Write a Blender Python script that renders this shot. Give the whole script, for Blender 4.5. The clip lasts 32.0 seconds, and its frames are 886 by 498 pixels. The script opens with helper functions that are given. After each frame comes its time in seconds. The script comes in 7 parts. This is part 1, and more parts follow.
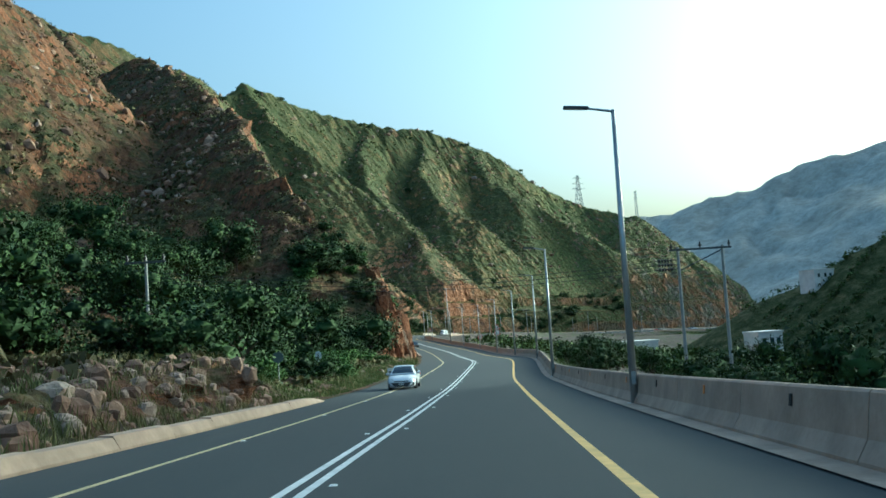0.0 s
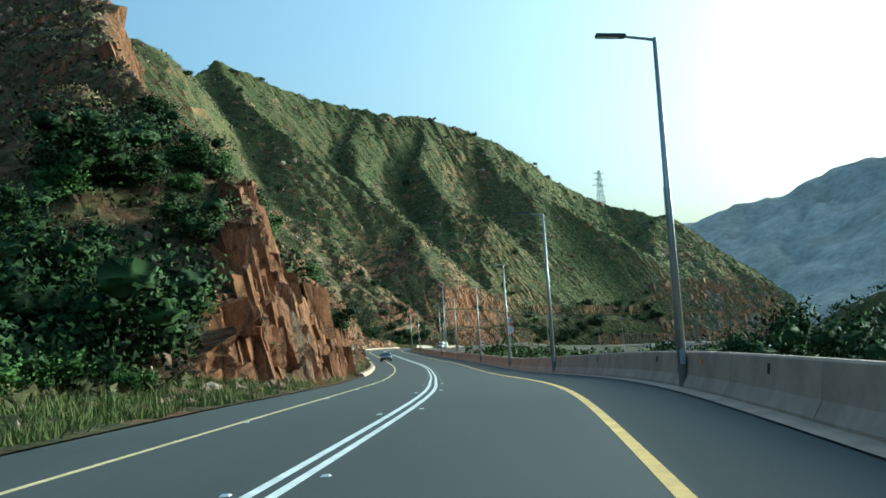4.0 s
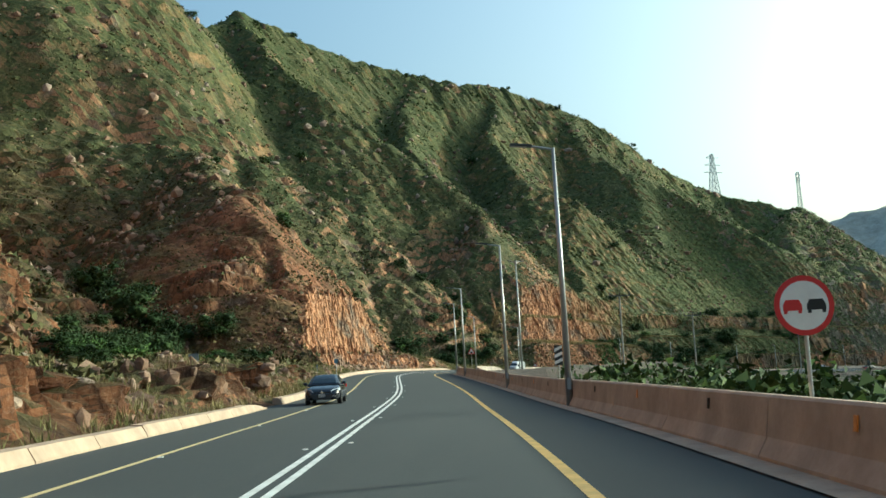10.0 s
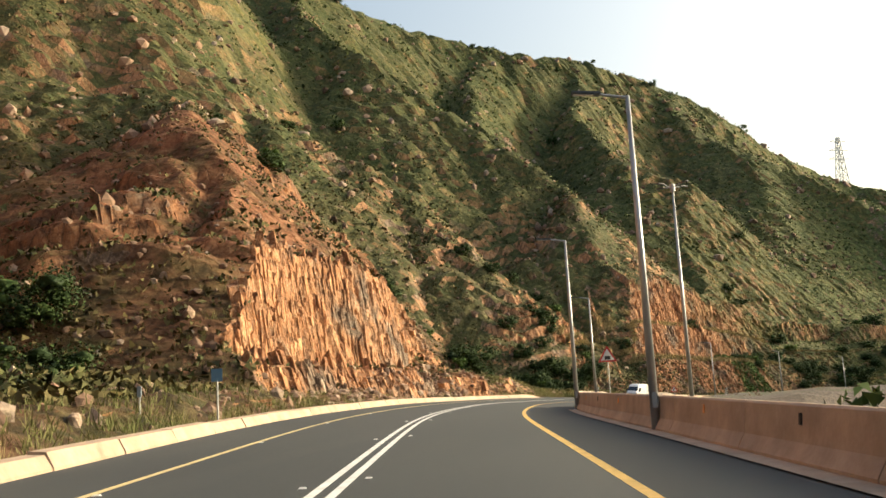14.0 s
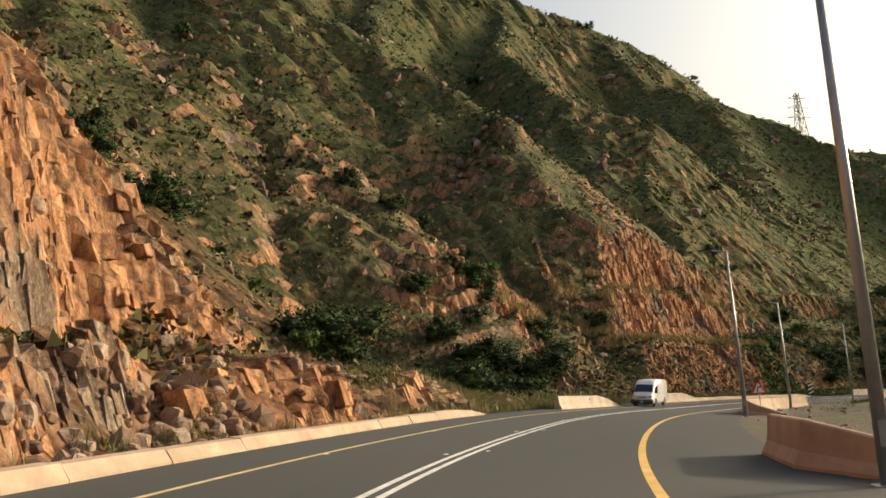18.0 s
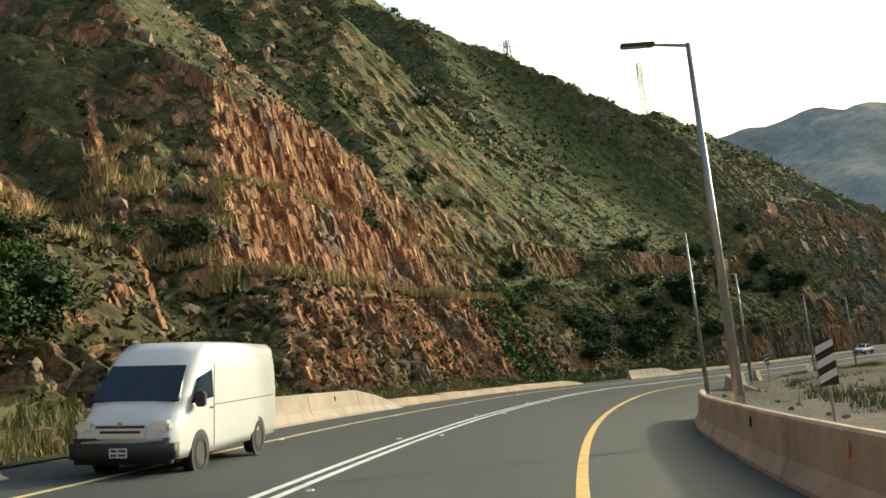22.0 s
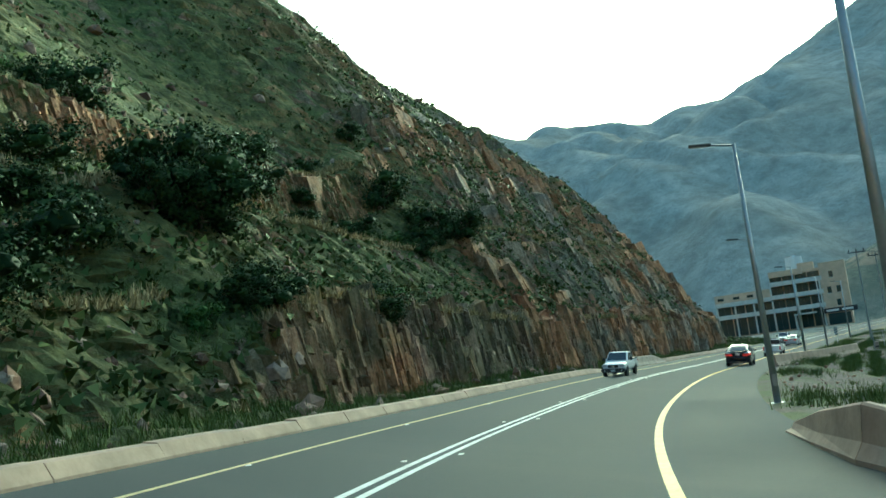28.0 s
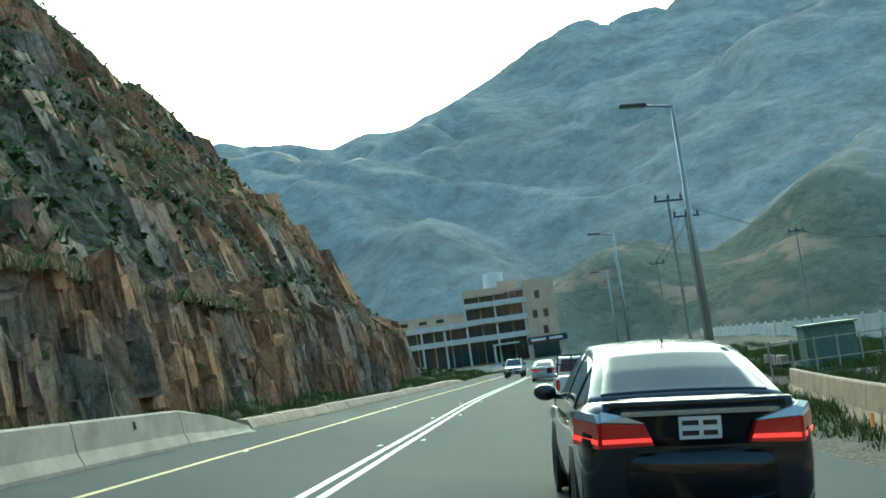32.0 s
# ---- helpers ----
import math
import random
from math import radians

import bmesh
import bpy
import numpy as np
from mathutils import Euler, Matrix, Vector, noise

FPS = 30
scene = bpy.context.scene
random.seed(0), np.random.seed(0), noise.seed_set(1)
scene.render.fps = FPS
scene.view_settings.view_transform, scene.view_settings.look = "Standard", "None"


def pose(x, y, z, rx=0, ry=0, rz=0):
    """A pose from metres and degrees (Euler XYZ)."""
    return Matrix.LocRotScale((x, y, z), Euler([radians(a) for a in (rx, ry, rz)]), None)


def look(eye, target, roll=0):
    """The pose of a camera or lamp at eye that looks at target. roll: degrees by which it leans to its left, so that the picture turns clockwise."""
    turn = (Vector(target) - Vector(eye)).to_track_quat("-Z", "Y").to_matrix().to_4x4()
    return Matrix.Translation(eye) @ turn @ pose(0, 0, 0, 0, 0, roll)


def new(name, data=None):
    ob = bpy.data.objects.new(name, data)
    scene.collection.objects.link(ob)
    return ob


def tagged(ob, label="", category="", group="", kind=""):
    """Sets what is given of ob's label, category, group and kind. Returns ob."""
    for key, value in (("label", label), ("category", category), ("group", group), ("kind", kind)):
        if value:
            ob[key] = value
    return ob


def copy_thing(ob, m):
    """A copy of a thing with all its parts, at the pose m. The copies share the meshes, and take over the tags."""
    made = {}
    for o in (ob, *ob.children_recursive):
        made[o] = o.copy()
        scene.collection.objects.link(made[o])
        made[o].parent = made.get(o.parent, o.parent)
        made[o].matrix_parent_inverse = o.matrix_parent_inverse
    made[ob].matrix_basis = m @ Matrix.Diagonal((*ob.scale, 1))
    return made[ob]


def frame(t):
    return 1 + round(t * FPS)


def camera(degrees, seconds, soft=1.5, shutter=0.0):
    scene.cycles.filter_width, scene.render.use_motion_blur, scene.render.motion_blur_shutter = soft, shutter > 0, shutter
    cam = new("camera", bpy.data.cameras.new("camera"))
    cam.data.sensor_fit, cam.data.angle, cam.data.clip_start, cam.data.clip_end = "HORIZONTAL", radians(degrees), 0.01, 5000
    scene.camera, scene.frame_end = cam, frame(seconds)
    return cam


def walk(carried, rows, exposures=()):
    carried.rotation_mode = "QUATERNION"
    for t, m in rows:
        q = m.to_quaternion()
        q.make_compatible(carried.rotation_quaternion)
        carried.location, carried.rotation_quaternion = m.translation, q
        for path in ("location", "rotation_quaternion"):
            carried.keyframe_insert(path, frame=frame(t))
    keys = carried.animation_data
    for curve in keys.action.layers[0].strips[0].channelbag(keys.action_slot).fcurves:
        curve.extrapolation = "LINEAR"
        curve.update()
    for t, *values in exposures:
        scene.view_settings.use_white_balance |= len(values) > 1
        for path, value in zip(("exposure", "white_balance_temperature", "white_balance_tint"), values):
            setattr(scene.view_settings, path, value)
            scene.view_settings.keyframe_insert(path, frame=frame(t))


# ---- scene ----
# ---------------------------------------------------------------- camera
cam = camera(48.7, 32.0, soft=1.6)
METRES, EYE = 600.0, 1.5
ROWS = [
    (0.0, 0.0, 0.0, 0.0, 0.27, 4.24, 3.58),
    (0.5, 0.0007, 0.0177, -0.0008, 0.23, 4.18, 3.56),
    (1.0, 0.0014, 0.0356, -0.0016, 0.22, 3.74, 3.45),
    (1.5, 0.0024, 0.0524, -0.0024, 0.24, 3.99, 3.45),
    (2.0, 0.0031, 0.0702, -0.0031, 0.33, 4.14, 3.51),
    (2.5, 0.0041, 0.0865, -0.0038, 0.5, 4.6, 3.5),
    (3.0, 0.0048, 0.104, -0.0044, 0.66, 4.78, 3.52),
    (3.5, 0.0054, 0.121, -0.0051, 0.71, 5.06, 3.61),
    (5.5, 0.0095, 0.1822, -0.0053, 2.57, 5.58, 3.4),
    (6.0, 0.0093, 0.199, -0.0057, 2.98, 5.5, 3.36),
    (6.5, 0.0089, 0.2153, -0.0061, 3.0, 5.73, 3.22),
    (7.0, 0.0083, 0.2315, -0.0065, 2.66, 5.98, 3.1),
    (7.5, 0.0081, 0.247, -0.0069, 2.64, 6.12, 3.1),
    (8.0, 0.0074, 0.2636, -0.0072, 2.92, 6.45, 3.13),
    (8.5, 0.0067, 0.2803, -0.0074, 3.21, 6.35, 3.04),
    (9.0, 0.0061, 0.2964, -0.0076, 3.64, 6.67, 3.08),
    (9.5, 0.0052, 0.3131, -0.0077, 4.8, 6.72, 2.98),
    (10.0, 0.004, 0.3301, -0.0077, 5.4, 6.98, 3.02),
    (10.5, 0.0027, 0.3463, -0.0078, 7.67, 7.12, 3.04),
    (11.0, 0.0011, 0.3626, -0.0077, 8.13, 8.03, 3.11),
    (11.5, -0.0007, 0.3787, -0.0077, 8.55, 8.42, 2.98),
    (12.0, -0.0023, 0.3935, -0.0078, 8.86, 8.48, 2.92),
    (12.5, -0.0041, 0.4088, -0.0077, 9.04, 8.6, 3.0),
    (13.0, -0.0058, 0.424, -0.0077, 9.33, 8.63, 2.88),
    (13.5, -0.0079, 0.4394, -0.0076, 9.55, 8.69, 3.03),
    (15.5, -0.016, 0.5007, -0.0065, 9.62, 8.77, 3.69),
    (16.0, -0.018, 0.5157, -0.0063, 9.31, 8.85, 3.69),
    (16.5, -0.0195, 0.5305, -0.0062, 8.37, 8.36, 3.82),
    (17.0, -0.0203, 0.545, -0.0061, 7.22, 8.95, 4.17),
    (17.5, -0.0208, 0.5586, -0.0061, 6.19, 8.67, 4.34),
    (18.0, -0.0211, 0.5731, -0.006, 4.85, 8.43, 4.55),
    (18.5, -0.0208, 0.5872, -0.0061, 3.62, 8.06, 4.7),
    (19.0, -0.0201, 0.6013, -0.0062, 0.84, 7.71, 5.0),
    (19.5, -0.0186, 0.6152, -0.0063, -2.03, 7.26, 5.41),
    (20.0, -0.0166, 0.6283, -0.0065, -4.48, 7.26, 5.7),
    (20.5, -0.0137, 0.6433, -0.0066, -6.49, 7.03, 5.85),
    (21.0, -0.0104, 0.6575, -0.0069, -8.51, 7.16, 6.11),
    (21.5, -0.0065, 0.6711, -0.0073, -10.36, 6.89, 6.37),
    (22.0, -0.0021, 0.6854, -0.0077, -12.37, 6.35, 6.5),
    (22.5, 0.0028, 0.7001, -0.0083, -14.26, 5.86, 6.75),
    (23.0, 0.0081, 0.7145, -0.0087, -15.86, 6.43, 6.72),
    (23.5, 0.0138, 0.7286, -0.0092, -17.72, 6.44, 6.82),
    (24.0, 0.0197, 0.7415, -0.0096, -19.52, 5.98, 7.03),
    (24.5, 0.0263, 0.755, -0.0101, -21.32, 5.9, 7.14),
    (25.0, 0.0335, 0.7684, -0.0106, -23.1, 5.76, 7.3),
    (25.5, 0.0412, 0.7821, -0.0111, -24.84, 6.27, 7.36),
    (27.5, 0.0762, 0.8324, -0.0138, -32.84, 5.85, 7.75),
    (28.0, 0.0859, 0.844, -0.0144, -35.06, 6.09, 7.87),
    (28.5, 0.0964, 0.8556, -0.0151, -37.16, 6.0, 7.99),
    (29.0, 0.1074, 0.8669, -0.0156, -39.19, 6.18, 7.94),
    (29.5, 0.1189, 0.8776, -0.0162, -41.41, 6.28, 8.03),
    (30.0, 0.13, 0.8873, -0.0167, -43.51, 6.55, 8.1),
    (30.5, 0.1426, 0.8975, -0.0171, -45.75, 6.22, 8.18),
    (31.0, 0.1557, 0.9077, -0.0176, -48.28, 6.34, 8.31),
    (31.5, 0.1692, 0.9172, -0.018, -51.57, 5.1, 7.96),
    (32.0, 0.1831, 0.9261, -0.0185, -53.67, 5.9, 7.87),
]
walk(cam, [(t, pose(METRES * x, METRES * y, EYE + METRES * z, 90 + pitch, roll, yaw)) for t, x, y, z, yaw, pitch, roll in ROWS],
     exposures=[(0.0, 1.2, 4650, -20), (8.0, 1.05, 4750, -24), (12.0, 1.28, 6150, -5), (13.0, 1.55, 6600, -1), (16.0, 0.9, 7100, 7), (18.0, 0.85, 7100, 7), (22.0, 1.1, 6300, -6), (26.0, 1.15, 4950, -30), (28.0, 1.45, 4780, -34), (32.0, 1.7, 4800, -29)])


# ---------------------------------------------------------------- world and sun
SUN_AZ, SUN_EL = 62.0, 15.2          # degrees clockwise from +y, degrees above the horizon
world = bpy.data.worlds.new("world")
scene.world = world
world.use_nodes = True
wn = world.node_tree
sky = wn.nodes.new("ShaderNodeTexSky")
sky.sky_type, sky.sun_disc = "NISHITA", False
sky.sun_elevation, sky.sun_rotation = radians(SUN_EL), radians(SUN_AZ)
sky.dust_density, sky.air_density, sky.ozone_density = 8.0, 0.9, 0.7
wn.links.new(sky.outputs[0], wn.nodes["Background"].inputs[0])
wn.nodes["Background"].inputs[1].default_value = 0.15
sun_data = bpy.data.lights.new("sun", "SUN")
sun_data.energy, sun_data.angle, sun_data.color = 2.6, radians(1.5), (1.0, 0.85, 0.66)
sun = new("sun", sun_data)
sa, se = radians(SUN_AZ), radians(SUN_EL)
sun.matrix_world = look((0, 0, 200), (-math.sin(sa) * math.cos(se) * 10, -math.cos(sa) * math.cos(se) * 10, 200 - math.sin(se) * 10))

# ---------------------------------------------------------------- small tools
rng = np.random.default_rng(7)


def mesh_from(name, verts, faces, smooth=False, normals=None):
    """A mesh from an (n, 3) array and an (m, k) array of equal-sided faces; normals: one for each vertex, to shade it softly."""
    verts, faces = np.asarray(verts, dtype=np.float32), np.asarray(faces, dtype=np.int32)
    me = bpy.data.meshes.new(name)
    m, k = faces.shape
    me.vertices.add(len(verts))
    me.vertices.foreach_set("co", verts.ravel())
    me.loops.add(m * k)
    me.loops.foreach_set("vertex_index", faces.ravel())
    me.polygons.add(m)
    me.polygons.foreach_set("loop_start", np.arange(0, m * k, k, dtype=np.int32))
    me.polygons.foreach_set("use_smooth", np.full(m, smooth))
    me.update(calc_edges=True)
    me.validate()
    if normals is not None:
        me.normals_split_custom_set_from_vertices(np.asarray(normals, dtype=np.float32))
    return me


def grid_faces(n, m):
    i = np.arange((n - 1) * m).reshape(n - 1, m)[:, :-1].ravel()
    return np.stack([i, i + m, i + m + 1, i + 1], 1)


def hash2(ix, iy, seed):
    h = (ix.astype(np.int64) * 374761393 + iy.astype(np.int64) * 668265263 + seed * 974711) & 0x7FFFFFFF
    h = ((h ^ (h >> 13)) * 1274126177) & 0x7FFFFFFF
    return ((h ^ (h >> 16)) & 0xFFFF) / 65535.0


def vnoise(x, y, seed=0):
    """Smooth value noise, -1 to 1."""
    x, y = np.asarray(x, float), np.asarray(y, float)
    ix, iy = np.floor(x), np.floor(y)
    fx, fy = x - ix, y - iy
    fx, fy = fx * fx * (3 - 2 * fx), fy * fy * (3 - 2 * fy)
    a, b = hash2(ix, iy, seed), hash2(ix + 1, iy, seed)
    c, d = hash2(ix, iy + 1, seed), hash2(ix + 1, iy + 1, seed)
    return 2 * ((a + (b - a) * fx) * (1 - fy) + (c + (d - c) * fx) * fy) - 1


def fbm(x, y, octaves=4, seed=0, gain=0.5):
    out, amp = 0, 1.0
    for o in range(octaves):
        out = out + amp * vnoise(x * 2 ** o, y * 2 ** o, seed + 17 * o)
        amp *= gain
    return out


def sstep(a, b, x):
    k = np.clip((np.asarray(x, float) - a) / (b - a), 0, 1)
    return k * k * (3 - 2 * k)


# ---------------------------------------------------------------- the road's line
# s: metres along the road from the first camera place; e: metres right of the double white line.
way = np.array([(METRES * r[1], METRES * r[2], METRES * r[3]) for r in ROWS])
back = way[0] - np.outer([90, 60, 30], (way[1] - way[0]) / np.linalg.norm((way[1] - way[0])[:2]))
on = np.array([(128, 567.0, -11.8), (152, 581.5, -12.5), (196, 604.5, -13.4), (245, 627, -14.0), (300, 648, -14.3), (380, 676, -14.6), (480, 700, -15), (600, 715, -15.5)]) + (0, 0, 0)
way = np.vstack([back, way, on])
cum = np.r_[0, np.cumsum(np.linalg.norm(np.diff(way[:, :2], axis=0), axis=1))] - 90
SS = np.arange(-90, cum[-1], 1.0)
kern = np.exp(-0.5 * (np.arange(-18, 19) / 7.0) ** 2)
kern /= kern.sum()


def smooth_line(v):
    p = np.r_[2 * v[0] - v[18:0:-1], v, 2 * v[-1] - v[-2:-20:-1]]
    return np.convolve(p, kern, "valid")


LX, LY, LZ = [smooth_line(np.interp(SS, cum, way[:, i])) for i in range(3)]
TX, TY = np.gradient(LX), np.gradient(LY)
TN = np.hypot(TX, TY)
TX, TY = TX / TN, TY / TN
# how far left of the camera's line the double line runs, and the road's cross fall in degrees
SHIFT = smooth_line(np.interp(SS, [-90, 15, 55, 135, 195, 233, 269, 325, 375, 410, 445, 480, 536, 573, 613, 680], [2.6, 2.6, 2.9, 2.8, 2.7, 2.5, 2.0, 2.75, 3.15, 4.1, 4.2, 4.3, 3.3, 2.9, 2.95, 2.9]))
FALL = np.tan(np.radians(np.interp(SS, [-90, 225, 269, 325, 375, 410, 445, 480, 536, 573, 620, 760], [0, 0, 0.3, 2.6, 4.1, 4.9, 5.4, 4.9, 5.2, 5.3, 5.1, 1.0])))


def road(s, e, h=0.0):
    """The world place of a point of the road: s along, e right of the double line, h above the surface."""
    s, e, h = np.broadcast_arrays(np.asarray(s, float), np.asarray(e, float), np.asarray(h, float))
    g = lambda v: np.interp(s, SS, v)
    d = e - g(SHIFT)
    return np.stack([g(LX) + g(TY) * d, g(LY) - g(TX) * d, g(LZ) - g(FALL) * np.clip(d, -14, 14) + h], -1)


def heading(s):
    """Degrees by which the road's way at s is turned from +y, anticlockwise."""
    return math.degrees(math.atan2(-float(np.interp(s, SS, TX)), float(np.interp(s, SS, TY))))


def stand(s, e, h=0.0, turn=0.0):
    """An upright pose on the road at s, e; turn: degrees anticlockwise from the road's way."""
    x, y, z = road(s, e, h)
    return pose(x, y, z, 0, 0, heading(s) + turn)


# ---------------------------------------------------------------- materials
def nodes_of(name, rough=0.8):
    m = bpy.data.materials.new(name)
    m.use_nodes = True
    t = m.node_tree
    b = t.nodes["Principled BSDF"]
    b.inputs["Roughness"].default_value = rough
    return m, t, b


def N(t, kind, **values):
    n = t.nodes.new("ShaderNode" + kind)
    for k, v in values.items():
        n.inputs[k.replace("_", " ")].default_value = v
    return n


def ramp(t, fac, stops):
    n = t.nodes.new("ShaderNodeValToRGB")
    el = n.color_ramp.elements
    while len(el) < len(stops):
        el.new(0.5)
    for e, (p, c) in zip(el, stops):
        e.position, e.color = p, (*c, 1)
    t.links.new(fac, n.inputs[0])
    return n.outputs[0]


def mix(t, fac, a, b, how="MIX"):
    n = t.nodes.new("ShaderNodeMix")
    n.data_type, n.blend_type = "RGBA", how
    for sock, v in ((n.inputs["Factor"], fac), (n.inputs[6], a), (n.inputs[7], b)):
        if hasattr(v, "is_output"):
            t.links.new(v, sock)
        else:
            sock.default_value = v if isinstance(v, (int, float)) else (*v, 1)
    return n.outputs[2]


def ranged(t, v, a, b, lo=0.0, hi=1.0):
    n = N(t, "MapRange", From_Min=a, From_Max=b, To_Min=lo, To_Max=hi)
    t.links.new(v, n.inputs[0])
    return n.outputs[0]


def noise_of(t, scale, detail=4.0, rough=0.6, stretch=None):
    tc = t.nodes.new("ShaderNodeTexCoord")
    n = N(t, "TexNoise", Scale=scale, Detail=detail, Roughness=rough)
    if stretch:
        mp = N(t, "Mapping", Scale=stretch)
        t.links.new(tc.outputs["Object"], mp.inputs[0])
        t.links.new(mp.outputs[0], n.inputs["Vector"])
    else:
        t.links.new(tc.outputs["Object"], n.inputs["Vector"])
    return n.outputs[0]


def bump(t, b, height, strength=0.5, distance=0.05):
    n = N(t, "Bump", Strength=strength, Distance=distance)
    t.links.new(height, n.inputs["Height"])
    t.links.new(n.outputs[0], b.inputs["Normal"])


def plain(name, colour, rough=0.6, metal=0.0, vary=0.12, scale=3.0, bumpy=0.0, coat=0.0):
    """A surface of one colour with worn variation at two scales."""
    m, t, b = nodes_of(name, rough)
    big, small = noise_of(t, scale), noise_of(t, scale * 9, 3)
    dark, light = [tuple(min(1, c * k) for c in colour) for k in (1 - vary * 1.6, 1 + vary)]
    col = ramp(t, big, [(0.3, dark), (0.7, light)])
    col = mix(t, ranged(t, small, 0.45, 0.75, 0, vary), col, tuple(c * 0.6 for c in colour))
    t.links.new(col, b.inputs["Base Color"])
    t.links.new(ranged(t, small, 0.3, 0.7, max(0.02, rough - 0.1), min(1, rough + 0.1)), b.inputs["Roughness"])
    b.inputs["Metallic"].default_value = metal
    b.inputs["Coat Weight"].default_value = coat
    if bumpy:
        bump(t, b, small, bumpy, 0.02)
    return m


def hill_material(name, hill=True):
    """Rock where it is steep, dry grass, soil and green scrub where it is not."""
    m, t, b = nodes_of(name, 0.92)
    geo = t.nodes.new("ShaderNodeNewGeometry")
    sep = t.nodes.new("ShaderNodeSeparateXYZ")
    t.links.new(geo.outputs["Normal"], sep.inputs[0])
    pos = t.nodes.new("ShaderNodeSeparateXYZ")
    t.links.new(geo.outputs["Position"], pos.inputs[0])
    big, mid, fine = noise_of(t, 0.018, 5), noise_of(t, 0.11, 6, 0.65), noise_of(t, 0.75, 8, 0.78)
    strata = mix(t, 0.55, noise_of(t, 0.8, 8, 0.74, (1.9, 1.9, 0.4)), noise_of(t, 2.4, 10, 0.8))
    grit = noise_of(t, 7.0, 6, 0.8)
    red = ramp(t, strata, [(0.34, (0.10, 0.055, 0.036)), (0.43, (0.29, 0.138, 0.068)), (0.53, (0.50, 0.26, 0.13)), (0.64, (0.60, 0.39, 0.24))])
    grey = ramp(t, strata, [(0.34, (0.065, 0.054, 0.044)), (0.45, (0.15, 0.112, 0.083)), (0.54, (0.25, 0.19, 0.14)), (0.63, (0.52, 0.45, 0.36))])
    kind = mix(t, ranged(t, pos.outputs["X"], 45, 90), (0, 0, 0), (1, 1, 1))
    patch = ranged(t, mid, 0.52, 0.62)
    grey = mix(t, ranged(t, pos.outputs["X"], 100, 130), grey, ramp(t, strata, [(0.34, (0.12, 0.105, 0.085)), (0.45, (0.24, 0.20, 0.155)), (0.54, (0.37, 0.31, 0.24)), (0.63, (0.58, 0.52, 0.44))]))
    rock = mix(t, kind, mix(t, patch, red, grey), mix(t, ranged(t, noise_of(t, 0.09, 4, 0.6), 0.44, 0.54), grey, red))
    tc = t.nodes.new("ShaderNodeTexCoord")
    mp = N(t, "Mapping", Scale=(1.0, 1.0, 0.26))
    vor = N(t, "TexVoronoi", Scale=0.95)
    vor.feature = "DISTANCE_TO_EDGE"
    wob = t.nodes.new("ShaderNodeMix")
    wob.data_type = "VECTOR"
    wob.inputs["Factor"].default_value = 0.12
    nz = N(t, "TexNoise", Scale=1.3, Detail=4.0)
    t.links.new(tc.outputs["Object"], mp.inputs[0])
    t.links.new(tc.outputs["Object"], nz.inputs["Vector"])
    t.links.new(mp.outputs[0], wob.inputs[4])
    t.links.new(nz.outputs["Color"], wob.inputs[5])
    t.links.new(wob.outputs[1], vor.inputs["Vector"])
    crack = ranged(t, vor.outputs["Distance"], 0.0, 0.09, 0.6, 0.0)
    rock = mix(t, crack, rock, (0.03, 0.02, 0.016))
    vor2 = N(t, "TexVoronoi", Scale=3.1)
    vor2.feature = "DISTANCE_TO_EDGE"
    t.links.new(wob.outputs[1], vor2.inputs["Vector"])
    rock = mix(t, ranged(t, vor2.outputs["Distance"], 0.0, 0.05, 0.45, 0.0), rock, (0.04, 0.026, 0.02))
    rock = mix(t, ranged(t, grit, 0.52, 0.66, 0.0, 0.5), rock, (0.60, 0.46, 0.34))
    if not hill:     # loose slabs: each of its own tone
        tone = ramp(t, geo.outputs["Random Per Island"], [(0.0, (0.66, 0.60, 0.57)), (0.4, (1.0, 0.95, 0.92)), (0.85, (1.2, 1.15, 1.1)), (1.0, (1.4, 1.45, 1.45))])
        rock = mix(t, 1.0, rock, tone, "MULTIPLY")
    growth = ramp(t, fine, [(0.36, (0.030, 0.042, 0.012)), (0.52, (0.080, 0.098, 0.024)), (0.66, (0.19, 0.155, 0.05))])
    grown = mix(t, ranged(t, pos.outputs["Y"], 500, 540), (0, 0, 0), ranged(t, mix(t, 0.5, mid, noise_of(t, 0.4, 6, 0.7)), 0.40, 0.51, 0.0, 0.9))
    if not hill:     # less grows on the clean split faces
        grown = mix(t, 0.5, grown, (0, 0, 0))
    rock = mix(t, mix(t, ranged(t, pos.outputs["X"], 90, 125), grown, mix(t, 0.5, grown, (0, 0, 0))), rock, growth)
    soil = ramp(t, fine, [(0.36, (0.05, 0.033, 0.018)), (0.5, (0.088, 0.056, 0.028)), (0.64, (0.19, 0.13, 0.072))])
    grass = ramp(t, fine, [(0.36, (0.032, 0.034, 0.014)), (0.5, (0.080, 0.078, 0.030)), (0.64, (0.19, 0.165, 0.07))])
    green = ramp(t, fine, [(0.36, (0.026, 0.038, 0.013)), (0.55, (0.062, 0.084, 0.026)), (0.66, (0.125, 0.135, 0.046))])
    flat = mix(t, ranged(t, mid, 0.42, 0.55), soil, grass)
    flat = mix(t, ranged(t, big, 0.45, 0.6), flat, mix(t, ranged(t, mid, 0.4, 0.6), grass, green))
    flat = mix(t, ranged(t, sep.outputs["Y"], -0.25, -0.55, 0, 0.8), flat, mix(t, ranged(t, mid, 0.4, 0.6), green, grass))
